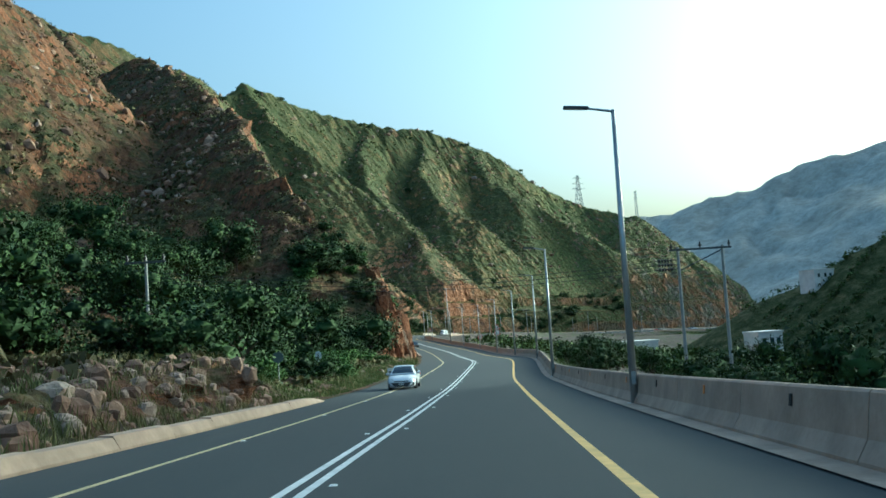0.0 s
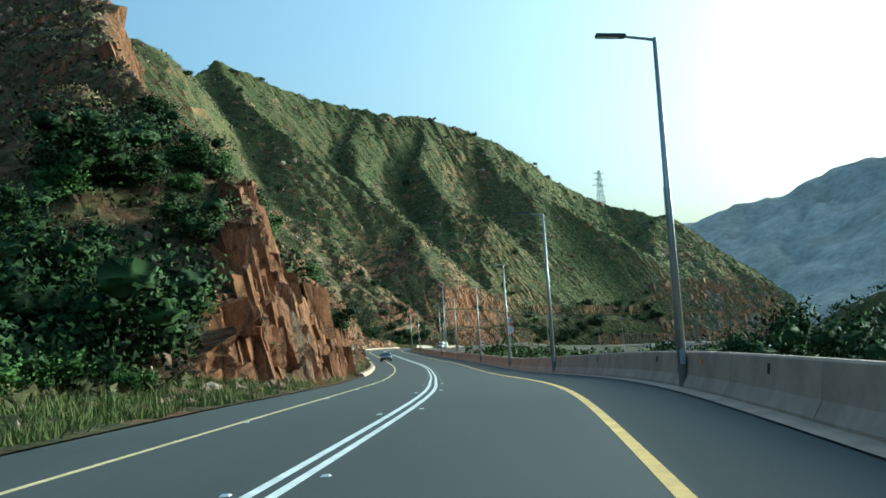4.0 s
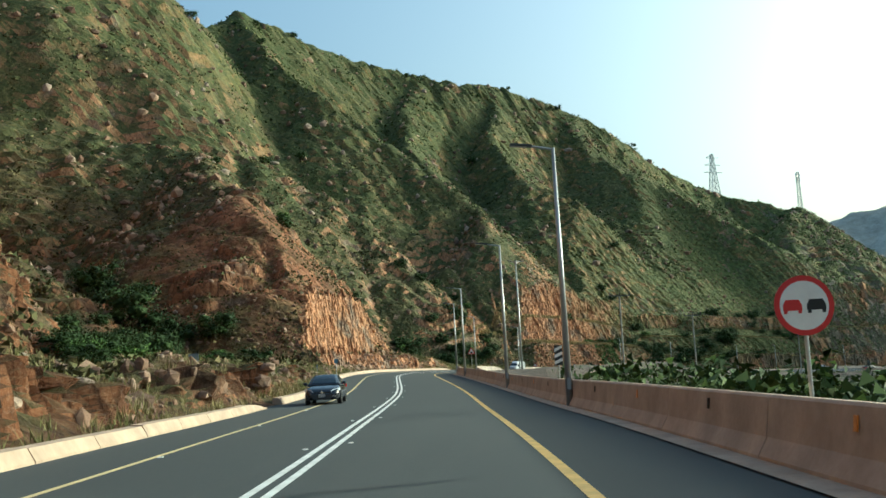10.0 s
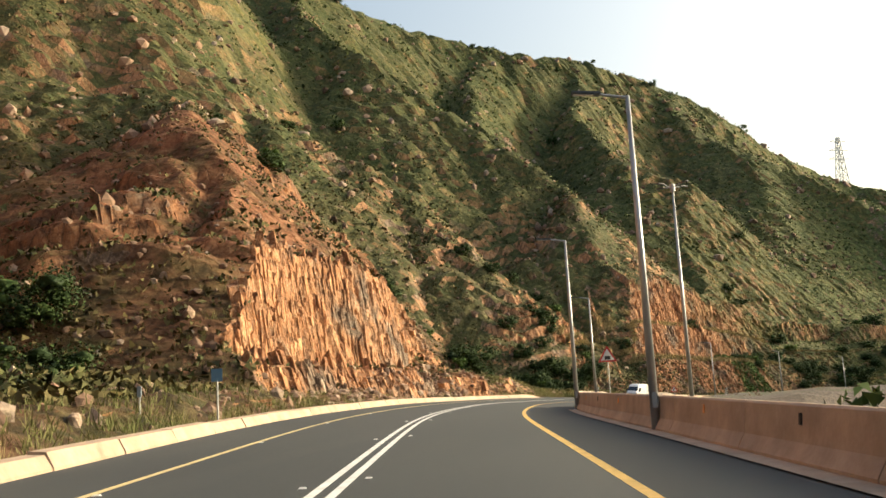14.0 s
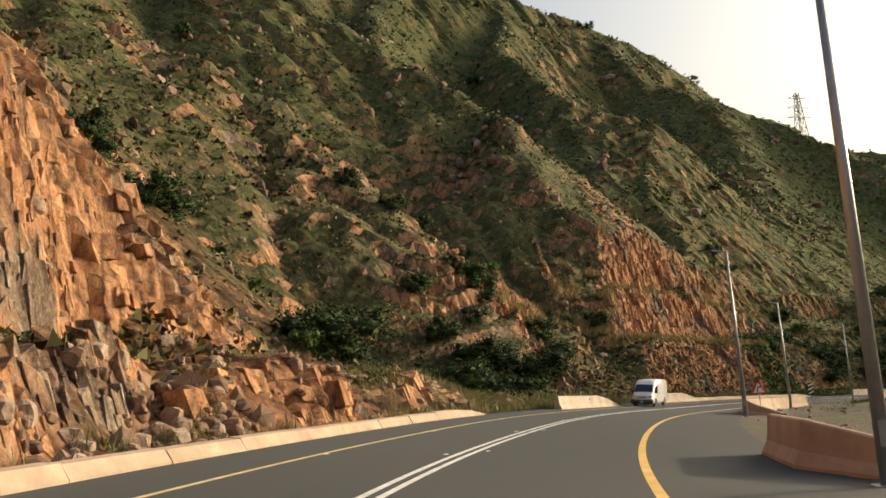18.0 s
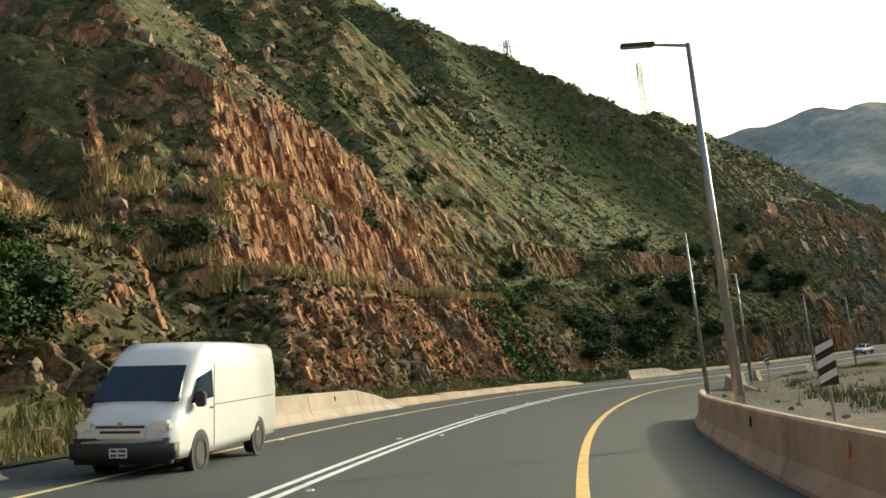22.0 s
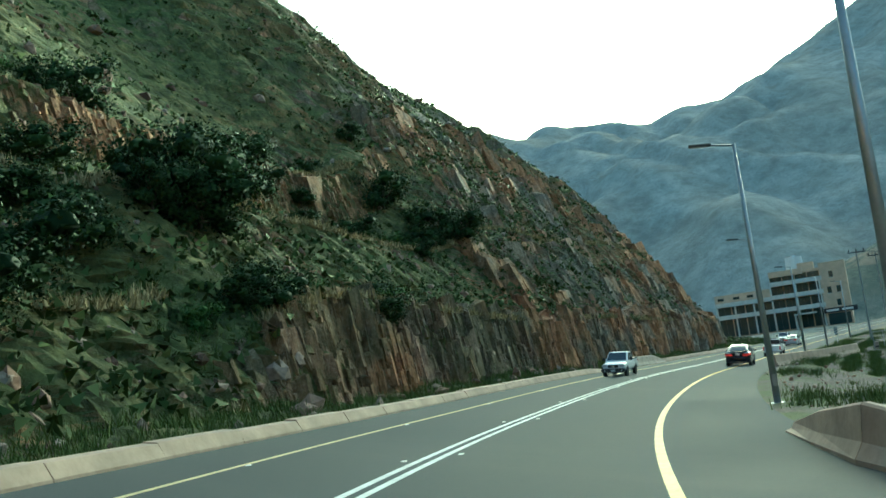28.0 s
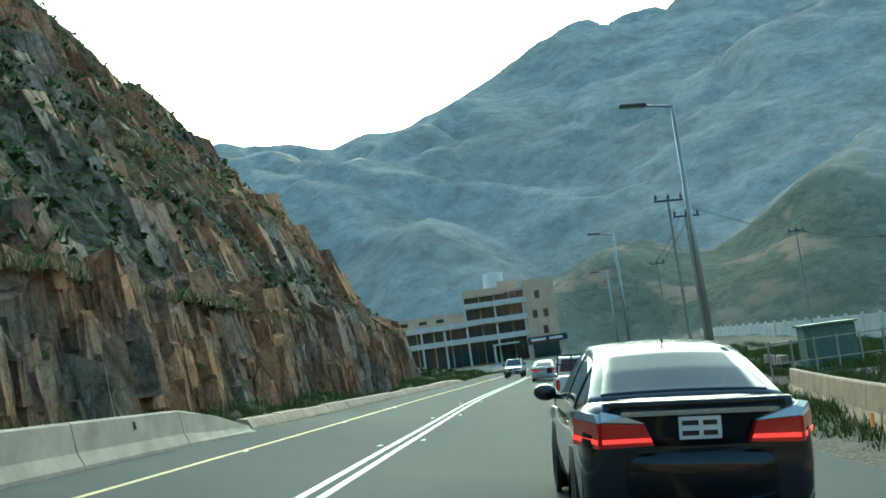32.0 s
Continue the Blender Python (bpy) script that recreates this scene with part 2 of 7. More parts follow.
    later = mix(t, ranged(t, pos.outputs["Y"], 455, 500), (0, 0, 0), ranged(t, noise_of(t, 0.09, 6, 0.7), 0.36, 0.56, 0.75, 0.15))
    flat = mix(t, later, flat, green)
    flat = mix(t, ranged(t, pos.outputs["X"], 35, 70), flat, mix(t, 1.0, flat, (1.5, 1.45, 1.4), "MULTIPLY"))     # ground further on brightened in colour, in place of sun and haze
    # the first spurs are of darker red earth and rock
    first = ranged(t, pos.outputs["Y"], 325, 285)
    earth = ramp(t, fine, [(0.36, (0.042, 0.020, 0.012)), (0.5, (0.125, 0.057, 0.029)), (0.64, (0.235, 0.125, 0.070))])
    tufts = ranged(t, noise_of(t, 0.16, 6, 0.7), 0.44, 0.56, 0.9, 0.1)
    flat = mix(t, mix(t, tufts, (0, 0, 0), ranged(t, pos.outputs["Y"], 440, 385)), flat, earth)
    inland = mix(t, ranged(t, pos.outputs["X"], -32, -46), (0, 0, 0), ranged(t, pos.outputs["Y"], 440, 385))
    # rock darkened in colour past its own brown, standing for weaker light here
    rock = mix(t, mix(t, 1.0, first, inland, "LIGHTEN"), rock, mix(t, 1.0, rock, (0.50, 0.43, 0.39), "MULTIPLY"))
    # the first hills' ground is darkened in colour; inland again, to offset full sun
    flat = mix(t, ranged(t, pos.outputs["Y"], 462, 445), flat, mix(t, 1.0, flat, (0.80, 0.82, 0.80), "MULTIPLY"))
    flat = mix(t, inland, flat, mix(t, 1.0, flat, (0.76, 0.78, 0.76), "MULTIPLY"))
    # bare red earth on the spur above the columnar face
    red_earth = ramp(t, fine, [(0.36, (0.075, 0.032, 0.017)), (0.5, (0.22, 0.095, 0.046)), (0.64, (0.34, 0.18, 0.10))])
    spur = mix(t, ranged(t, pos.outputs["Y"], 322, 338), (0, 0, 0), mix(t, ranged(t, pos.outputs["Y"], 402, 384), (0, 0, 0), ranged(t, pos.outputs["X"], -64, -48)))
    flat = mix(t, mix(t, ranged(t, noise_of(t, 0.13, 6, 0.7), 0.42, 0.56, 1.0, 0.35), (0, 0, 0), spur), flat, red_earth)
    stones = ranged(t, noise_of(t, 0.35, 8, 0.75), 0.585, 0.635)
    flat = mix(t, stones, flat, mix(t, 1.0, rock, (0.72, 0.70, 0.68), "MULTIPLY"))
    # the benched cliff is bare on gentler slopes too
    more = N(t, "Math")
    more.operation = "SUBTRACT"
    t.links.new(sep.outputs["Z"], more.inputs[0])
    t.links.new(mix(t, ranged(t, pos.outputs["X"], -5, 2), (0, 0, 0), mix(t, ranged(t, pos.outputs["Y"], 455, 466), (0, 0, 0), ranged(t, pos.outputs["Y"], 515, 545, 0.14, 0.06))), more.inputs[1])
    steep = ranged(t, more.outputs[0], 0.55, 0.40)
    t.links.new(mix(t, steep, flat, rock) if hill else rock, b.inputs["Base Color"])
    b.inputs["Specular IOR Level"].default_value = 0.2
    bump(t, b, mix(t, ranged(t, vor.outputs["Distance"], 0.0, 0.2, 0.0, 0.5), mix(t, 0.5, mix(t, 0.4, fine, strata), grit), (1, 1, 1)), 1.0, 0.26)
    return m


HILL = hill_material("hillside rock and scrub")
SLAB_ROCK = hill_material("split rock slabs", False)


def far_material():
    """Scrub and rock paled like haze on the far mountains, darker green on the valley's near floor and hill."""
    m, t, b = nodes_of("far scrub slope", 0.95)
    geo = t.nodes.new("ShaderNodeNewGeometry")
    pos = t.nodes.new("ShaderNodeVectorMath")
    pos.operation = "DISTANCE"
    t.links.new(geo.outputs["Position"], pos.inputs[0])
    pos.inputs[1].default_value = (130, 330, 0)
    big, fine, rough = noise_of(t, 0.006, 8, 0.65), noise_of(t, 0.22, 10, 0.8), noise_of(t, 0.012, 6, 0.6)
    # haze is put into these base colours, paler than the scrub itself
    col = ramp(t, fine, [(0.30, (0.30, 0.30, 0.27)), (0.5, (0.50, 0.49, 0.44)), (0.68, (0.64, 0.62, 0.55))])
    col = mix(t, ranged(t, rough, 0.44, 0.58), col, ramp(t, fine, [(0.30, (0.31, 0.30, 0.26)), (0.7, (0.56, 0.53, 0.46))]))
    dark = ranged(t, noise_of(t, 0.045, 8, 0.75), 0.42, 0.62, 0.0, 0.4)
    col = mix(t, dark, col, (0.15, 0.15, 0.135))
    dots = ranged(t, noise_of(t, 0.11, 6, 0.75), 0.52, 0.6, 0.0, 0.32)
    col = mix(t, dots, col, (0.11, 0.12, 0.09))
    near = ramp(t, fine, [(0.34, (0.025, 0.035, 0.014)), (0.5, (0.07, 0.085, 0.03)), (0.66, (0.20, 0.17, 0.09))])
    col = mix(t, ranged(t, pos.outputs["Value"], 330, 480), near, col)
    # the scrubby hill behind the building, with bare tan earth
    knoll = t.nodes.new("ShaderNodeVectorMath")
    knoll.operation = "DISTANCE"
    t.links.new(geo.outputs["Position"], knoll.inputs[0])
    knoll.inputs[1].default_value = (440, 700, 12)
    scrubby = ramp(t, fine, [(0.34, (0.05, 0.06, 0.035)), (0.5, (0.13, 0.135, 0.085)), (0.66, (0.24, 0.215, 0.14))])
    scrubby = mix(t, ranged(t, noise_of(t, 0.03, 4, 0.6), 0.53, 0.60), scrubby, (0.40, 0.28, 0.18))
    col = mix(t, ranged(t, knoll.outputs["Value"], 110, 55, 0.0, 0.75), col, scrubby)
    t.links.new(col, b.inputs["Base Color"])
    b.inputs["Specular IOR Level"].default_value = 0.1
    bump(t, b, mix(t, 0.5, fine, rough), 1.0, 3.0)
    return m


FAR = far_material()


def asphalt_material():
    m, t, b = nodes_of("asphalt", 0.75)
    big, fine = noise_of(t, 0.12, 5, 0.6), noise_of(t, 40, 3, 0.7)
    streak = noise_of(t, 0.5, 4, 0.6, (1, 0.08, 1))
    col = ramp(t, big, [(0.3, (0.033, 0.040, 0.045)), (0.7, (0.056, 0.064, 0.069))])
    col = mix(t, ranged(t, streak, 0.5, 0.8, 0, 0.35), col, (0.075, 0.078, 0.078))
    col = mix(t, ranged(t, fine, 0.4, 0.7, 0, 0.4), col, (0.095, 0.098, 0.096))
    t.links.new(col, b.inputs["Base Color"])
    t.links.new(ranged(t, big, 0.3, 0.7, 0.8, 0.95), b.inputs["Roughness"])
    b.inputs["Specular IOR Level"].default_value = 0.3
    bump(t, b, fine, 0.35, 0.01)
    return m


ASPHALT = asphalt_material()
WHITE_LINE = plain("white road paint", (0.74, 0.75, 0.74), 0.6, vary=0.15, scale=2.0)
YELLOW_LINE = plain("yellow road paint", (0.72, 0.47, 0.13), 0.6, vary=0.15, scale=2.0)
CREAM_LINE = plain("faded cream road paint", (0.70, 0.56, 0.28), 0.6, vary=0.15, scale=2.0)
CONCRETE = plain("sandy concrete", (0.44, 0.325, 0.235), 0.85, vary=0.16, scale=0.9, bumpy=0.4)
STEEL = plain("galvanised steel", (0.42, 0.43, 0.43), 0.45, 0.75, 0.1, 1.5)
DARK_STEEL = plain("dark weathered steel", (0.10, 0.105, 0.11), 0.5, 0.6, 0.1, 1.5)

# ---------------------------------------------------------------- natural slopes: spurs and ridges
SPURS = [  # crest lines (x, y, z) from high to low, and the fall of their left and right sides
    (1.2, 0.98, [(-330, 430, 230), (-210, 490, 174), (-136, 536, 146), (-126, 585, 144), (-116, 604, 158), (-80, 635, 145), (-46, 658, 137), (-10, 677, 134), (20, 690, 126), (45, 700, 113), (75, 712, 94), (104, 718, 82), (142, 705, 65), (156, 670, 41), (166, 648, 29), (176, 634, 21), (186, 627, 13), (195, 622, 6), (200, 618, -4)]),
    # beside the benched cliff's second peak
    (0.95, 0.95, [(-10, 677, 133), (-12, 630, 100), (1, 583, 71), (15, 579, 63), (24, 562, 47), (31, 550, 35), (30, 534, 18)]),
    # down to the benched cliff
    (0.95, 0.92, [(-116, 604, 158), (-96, 572, 123), (-74, 554, 101), (-39, 543, 70), (-14, 530, 51), (-12, 512, 45)]),
    (0.8, 1.7, [(-12, 512, 45), (-5, 487, 25), (4, 480, 13)]),
    (0.95, 0.95, [(-46, 658, 136), (-52, 610, 107), (-42, 576, 85), (-14, 532, 47)]),
    # the long spur before it
    (0.95, 0.95, [(-230, 505, 177), (-150, 494, 122), (-111, 489, 92), (-102, 490, 83), (-81, 478, 62), (-47, 480, 41)]),
    (1.4, 1.0, [(-47, 480, 41), (-33, 474, 29), (-23, 470, 15), (-17, 460, 1), (-10, 446, -7)]),
    # the red spur with the columnar face
    (1.05, 0.6, [(-230, 480, 119), (-146, 462, 78), (-86, 449, 57), (-60, 400, 38), (-53, 390, 33), (-50, 376, 30), (-42, 374, 21), (-33, 362, 13), (-22, 350, 9), (-10, 342, 6)]),
    (4.5, 0.62, [(-330, 430, 230), (-190, 400, 145), (-110, 350, 105), (-71, 280, 76), (-40, 205, 42), (-26, 168, 24), (-15, 156, 10), (-4, 149, 5), (6, 143, 2)]),
    (1.0, 1.0, [(-26, 160, 18), (-17, 163, 12), (-13.5, 170, 9.0), (-12.5, 178, 6.2), (-12, 188, 2.8), (-11.5, 199, -0.5)]),
    (1.05, 1.05, [(-100, 236, 84), (-112, 222, 92), (-190, 150, 135), (-300, 60, 180)]),
    (0.62, 0.7, [(20, 690, 124), (38, 652, 91), (48, 620, 61), (64, 606, 38), (68, 586, 22), (64, 562, 9), (56, 540, 0)]),
    (0.72, 0.72, [(142, 705, 66), (118, 655, 54), (112, 598, 24), (104, 578, 15), (94, 558, 6)]),
    (0.8, 0.8, [(142, 705, 66), (145, 660, 44), (145, 632, 31), (150, 617, 23), (156, 606, 13), (161, 597, 2)]),
]


def crest_height(x, y, spurs, soft=1.1, blunt=1.4, steepen=True):
    tot = np.zeros_like(x)
    top = np.full_like(x, -1e9)
    hs = []
    for fl, fr, pts in spurs:
        best, least, fall = np.full_like(x, -1e9), np.full_like(x, 1e9), np.full_like(x, fl)
        dists = []
        for (ax, ay, az), (bx, by, bz) in zip(pts[:-1], pts[1:]):
            k = np.clip(((x - ax) * (bx - ax) + (y - ay) * (by - ay)) / ((bx - ax) ** 2 + (by - ay) ** 2), 0, 1)
            dist = np.hypot(x - ax - k * (bx - ax), y - ay - k * (by - ay))
            fall = np.where(dist < least, np.where((bx - ax) * (y - ay) - (by - ay) * (x - ax) > 0, fl, fr), fall)
            least = np.minimum(least, dist)
            dists.append((dist, az + k * (bz - az)))
        for dist, crest in dists:
            f = fall * (1 + np.maximum(0, crest - 60) / 250) if steepen else fall
            best = np.maximum(best, crest - f * (np.sqrt(dist * dist + blunt * blunt) - blunt))
        hs.append(best)
        top = np.maximum(top, best)
    for h in hs:
        tot += np.exp((h - top) / soft)
    return top + soft * np.log(tot)


def cells(x, y, seed):
    """A random value for each cell of an uneven pattern, and a random lean of the cell's face."""
    ix, iy = np.floor(x), np.floor(y)
    best, val, lean = np.full(x.shape, 9.0), np.zeros(x.shape), np.zeros(x.shape)
    for dx in (-1, 0, 1):
        for dy in (-1, 0, 1):
            cx, cy = ix + dx, iy + dy
            ox, oy = x - cx - hash2(cx, cy, seed), y - cy - hash2(cx, cy, seed + 1)
            d = np.hypot(ox, oy)
            near = d < best
            tip = (2 * hash2(cx, cy, seed + 3) - 1) * ox + 0.35 * (2 * hash2(cx, cy, seed + 4) - 1) * oy
            best, val, lean = np.where(near, d, best), np.where(near, hash2(cx, cy, seed + 2), val), np.where(near, tip, lean)
    return val, lean


# left hillside: rows along the road, columns away from it
E_FOOT = -6.3                       # the foot of the slope, left of the double line
BENCHED = lambda s: sstep(446, 456, s)   # where the cut has benches
RED_CUT = lambda s: sstep(322, 334, s) * (1 - sstep(374, 382, s))   # a low tier and a tall columnar face
CUTSLOPE = lambda s: np.interp(s, [0, 120, 140, 200, 320, 335, 372, 395, 450, 470, 540, 700], [1.0, 1.4, 3.0, 3.0, 1.6, 2.4, 2.4, 0.95, 1.5, 3.0, 3.0, 3.2])
SETBACK = lambda s: np.interp(s, [-90, 0, 40, 60, 100, 125, 142, 165, 190, 215, 300, 330, 370, 385, 430, 450, 520, 560, 640, 665, 680, 698, 712], [2, 2, 3, 9, 10, 7, 2.6, 1.6, 2.0, 4, 5, 3.0, 2.4, 6, 9, 5.0, 4.0, 2.0, 1.2, 1.5, 2.0, 5, 30])
APRON = lambda s: np.interp(s, [-90, 120, 200, 222, 300, 330, 380, 450, 520, 760], [0.5, 0.5, 0.42, 0.12, 0.12, 0.42, 0.45, 0.45, 0.45, 0.0])
BANK = lambda s: np.interp(s, [-90, -20, 10, 40, 60, 120, 180, 215, 300, 330, 370, 378, 392, 410, 440, 760], [2.2, 2.2, 2.4, 2.0, 0.4, 0.5, 1.0, 2.4, 1.9, 1.0, 0.8, 3.2, 3.0, 1.0, 0.8, 0.8])


def tiers(v, s, steps, seed):
    """Height over distance v for a stack of (rise, depth of the bench behind it, slope)."""
    b, left = np.zeros_like(v), v.copy()
    for i, (rise, deep, slope) in enumerate(steps):
        run = rise * (1 + 0.10 * vnoise(s * 0.03, 0 * s, seed + i)) / slope
        b += slope * np.clip(left, 0, run)
        left = left - run
        b += 0.06 * np.clip(left, 0, deep)
        left = np.maximum(0, left - deep)
    return b


def cut_profile(s, u):
    """Height above the road's edge to which the hill is cut back."""
    v = np.maximum(0, u - SETBACK(s) - 0.7 * fbm(s * 0.13, 0 * s, 3, 5) - 1.2 * vnoise(s * 0.05, 0 * s, 8))
    out = CUTSLOPE(s) * v
    k = RED_CUT(s)
    out = out * (1 - k) + k * tiers(v, s, ((3.2, 1.8, 1.8), (9.5, 0.5, 4.5), (900, 0, 1.0)), 70)
    k = BENCHED(s)
    late = sstep(515, 540, s)
    early = tiers(v, s, ((9.0, 2.6 + 4.5 * sstep(485, 499, s), 1.45), (7.4, 2.3, 2.5), (12.0, 1.0, 3.2), (900, 0, 1.14)), 80)
    soft = tiers(v, s, ((5.0, 2.4, 1.0), (7.0, 2.2, 1.2), (3.0, 0.4, 0.7), (5.0, 2.0, 2.2), (900, 0, 1.5)), 85)
    end = tiers(v, s, ((5.0, 2.4, 3.4), (7.2, 2.4, 1.1), (3.0, 0.4, 0.7), (5.0, 3.0, 2.2), (900, 0, 1.06)), 90)
    last = tiers(v, s, ((5.0, 1.4, 3.6), (11.5, 1.2, 1.5), (900, 0, 1.38)), 95)
    bluff = sstep(596, 625, s)
    end = end * (1 - bluff) + last * bluff
    k_soft = 1 - sstep(552, 566, s)
    end = end * (1 - k_soft) + soft * k_soft
    return out * (1 - k) + k * (early * (1 - late) + end * late)


def slope_height(s, u):
    """Plan place, height and the share of bare crag for points of the hillside."""
    foot = road(s, E_FOOT + 0 * s)
    g = lambda v: np.interp(s, SS, v)
    x, y = foot[..., 0] - g(TY) * u, foot[..., 1] + g(TX) * u
    z0 = foot[..., 2]
    wx, wy = 3.5 * vnoise(x * 0.035, y * 0.035, 11), 3.5 * vnoise(x * 0.035, y * 0.035, 23)
    nat = crest_height(x + wx, y + wy, SPURS)
    nat = np.maximum(nat, z0 + np.minimum(APRON(s) * (u - 13), 16 + 0.05 * u) + 2.5 * fbm(x * 0.03, y * 0.03, 3, 91))
    rough = sstep(2, 12, nat - z0) * sstep(4, 14, u)
    gully = np.abs(fbm(x * 0.028 + y * 0.01, y * 0.02, 3, 9))
    nat = nat + rough * (2.2 * fbm(x * 0.02, y * 0.02, 3, 3) - 1.3 * np.exp(-(gully / 0.11) ** 2) + 1.5 * np.abs(fbm(x * 0.09, y * 0.09, 3, 29)) + 0.7 * fbm(x * 0.3, y * 0.3, 3, 31))
    # small rock ledges across the slope
    q = nat / 3.4 + 1.6 * fbm(x * 0.045, y * 0.045, 3, 37)
    fr = q - np.floor(q)
    ledge = sstep(-0.2, 0.35, fbm(x * 0.06, y * 0.06, 2, 39))
    nat = nat + rough * ledge * 1.9 * (sstep(0.55, 0.95, fr) - fr)
    berm = z0 + 0.05 + sstep(0.5, 3.5, u) * BANK(s) * (0.9 + 0.35 * fbm(s * 0.09, u * 0.1, 3, 41)) + 0.10 * np.maximum(0, u - 4) + 0.22 * fbm(s * 0.5, u * 0.5, 3, 43) * sstep(0, 2, u)
    nat = np.maximum(nat, berm)
    cut = z0 + 0.05 + cut_profile(s, u)
    z = np.minimum(nat, np.maximum(cut, np.minimum(berm, cut + 3)))
    return x, y, z, z0, (cut <= nat + 0.3)


def crags(s, u, x, y, z, z0, is_cut, steep):
    """Breaks the steep parts into upright blocks and columns."""
    h = z - z0
    g = lambda v: np.interp(s, SS, v)
    outcrop = sstep(0.05, 0.45, fbm(x * 0.035, y * 0.035, 3, 77)) * sstep(0.95, 1.4, steep) * 0.8
    bare = 1 - 0.75 * sstep(380, 392, s) * (1 - sstep(436, 448, s))
    late = sstep(498, 512, s)
    outcrop = np.maximum(outcrop, 0.9 * late * sstep(0.0, 0.3, fbm(x * 0.05, y * 0.05 + h * 0.02, 3, 79)) * sstep(0.6, 0.9, steep))
    crag = np.maximum(sstep(0.8, 1.3, steep) * is_cut, np.maximum(outcrop, sstep(0.6, 0.9, steep) * (h < 4)))
    first = sstep(134, 144, s) * (1 - sstep(200, 215, s))
    tall = np.maximum(np.maximum(RED_CUT(s), 0.25 * first), 0.8 * BENCHED(s))      # where the rock stands in columns
    tilt = s + 0.22 * h
    big, big_lean = cells(tilt * 0.26, h * (0.16 - 0.11 * tall), 51)
    mid, mid_lean = cells(tilt * 0.85, h * (0.40 - 0.31 * tall), 57)
    fine, fine_lean = cells(tilt * 1.75, h * (0.95 - 0.75 * tall), 63)
    b = BENCHED(s)
    tip = 1 - 0.6 * b
    big, mid, fine = big + 0.5 * tip * big_lean, mid + 0.7 * tip * mid_lean, fine + 0.8 * tip * fine_lean
    tiny, _ = cells(tilt * 3.4, h * (2.2 - 1.5 * tall), 65)
    push = (1.4 - 0.75 * tall) * (big - 0.5) + (1.0 - 0.35 * tall) * (mid - 0.5) + 0.5 * (fine - 0.5) + 0.34 * (tiny - 0.5) + 0.12 * fbm(s * 2.1, h * 1.7, 2, 67)
    crag = crag * bare
    push = push * (1 - 0.35 * tall) * (1 - 0.45 * RED_CUT(s)) * (1 - 0.6 * first) * crag * sstep(0.2, 1.5, h)
    dz = crag * (1 - 0.75 * tall) * (0.35 * (mid - 0.5) + 0.3 * (fine - 0.5) + 0.16 * (tiny - 0.5)) * sstep(0.3, 2, h) + (1 - crag) * 0.14 * (tiny - 0.5) * sstep(0.3, 3, u)
    return np.stack([x + g(TY) * push, y - g(TX) * push, z + dz], -1)


U_NEAR = 27.0


def near_face():
    """The cut face beside the road: its columns are spaced evenly along the slope's own length."""
    rows = np.arange(-40, 716, 0.36)
    fine_u = np.arange(0, U_NEAR + 0.01, 0.15)
    s, u = np.meshgrid(rows, fine_u, indexing="ij")
    z = slope_height(s, u)[2]
    lens = np.hypot(np.diff(u, axis=1), np.diff(z, axis=1)) * (0.35 + np.exp(-u[:, 1:] / 14))
    arc = np.c_[np.zeros(len(rows)), np.cumsum(lens, axis=1)]
    arc /= arc[:, -1:]
    k = np.exp(-0.5 * (np.arange(-6, 7) / 2.5) ** 2)
    pad = np.pad(arc, ((6, 6), (0, 0)), "edge")
    arc = sum(w * pad[i:i + len(rows)] for i, w in enumerate(k / k.sum()))
    want = np.linspace(0, 1, 112)
    uu = np.stack([np.interp(want, arc[i], fine_u) for i in range(len(rows))])
    ss = np.broadcast_to(rows[:, None], uu.shape)
    x, y, z, z0, is_cut = slope_height(ss, uu)
    steep = np.gradient(z, axis=1) / np.maximum(np.gradient(uu, axis=1), 0.01)
    return ss, uu, crags(ss, uu, x, y, z, z0, is_cut, steep), steep


def far_slope():
    rows = np.arange(-60, 770, 0.9)
    cols = np.arange(U_NEAR - 0.5, 46, 0.8)
    while cols[-1] < 520:
        cols = np.r_[cols, cols[-1] + 0.8 + (cols[-1] - 46) * 0.022]
    s, u = np.meshgrid(rows, cols, indexing="ij")
    x, y, z, z0, is_cut = slope_height(s, u)
    steep = np.gradient(z, axis=1) / np.gradient(u, axis=1)
    P = crags(s, u, x, y, z, z0, is_cut, steep)
    P[:, 0, 2] -= 0.4
    P[rows > 735, :, 2] = np.minimum(P[rows > 735, :, 2], -16)
    return s, u, P, steep


ns, nu, nP, nslope = near_face()
fs, fu, fP, fslope = far_slope()


def hillside(name, P, label):
    o = tagged(new("ground", mesh_from(name, P.reshape(-1, 3), grid_faces(*P.shape[:2])[:, ::-1])), label, "hillside", kind="structure")
    o.data.materials.append(HILL)


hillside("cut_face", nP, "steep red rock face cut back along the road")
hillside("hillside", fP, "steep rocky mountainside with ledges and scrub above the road")

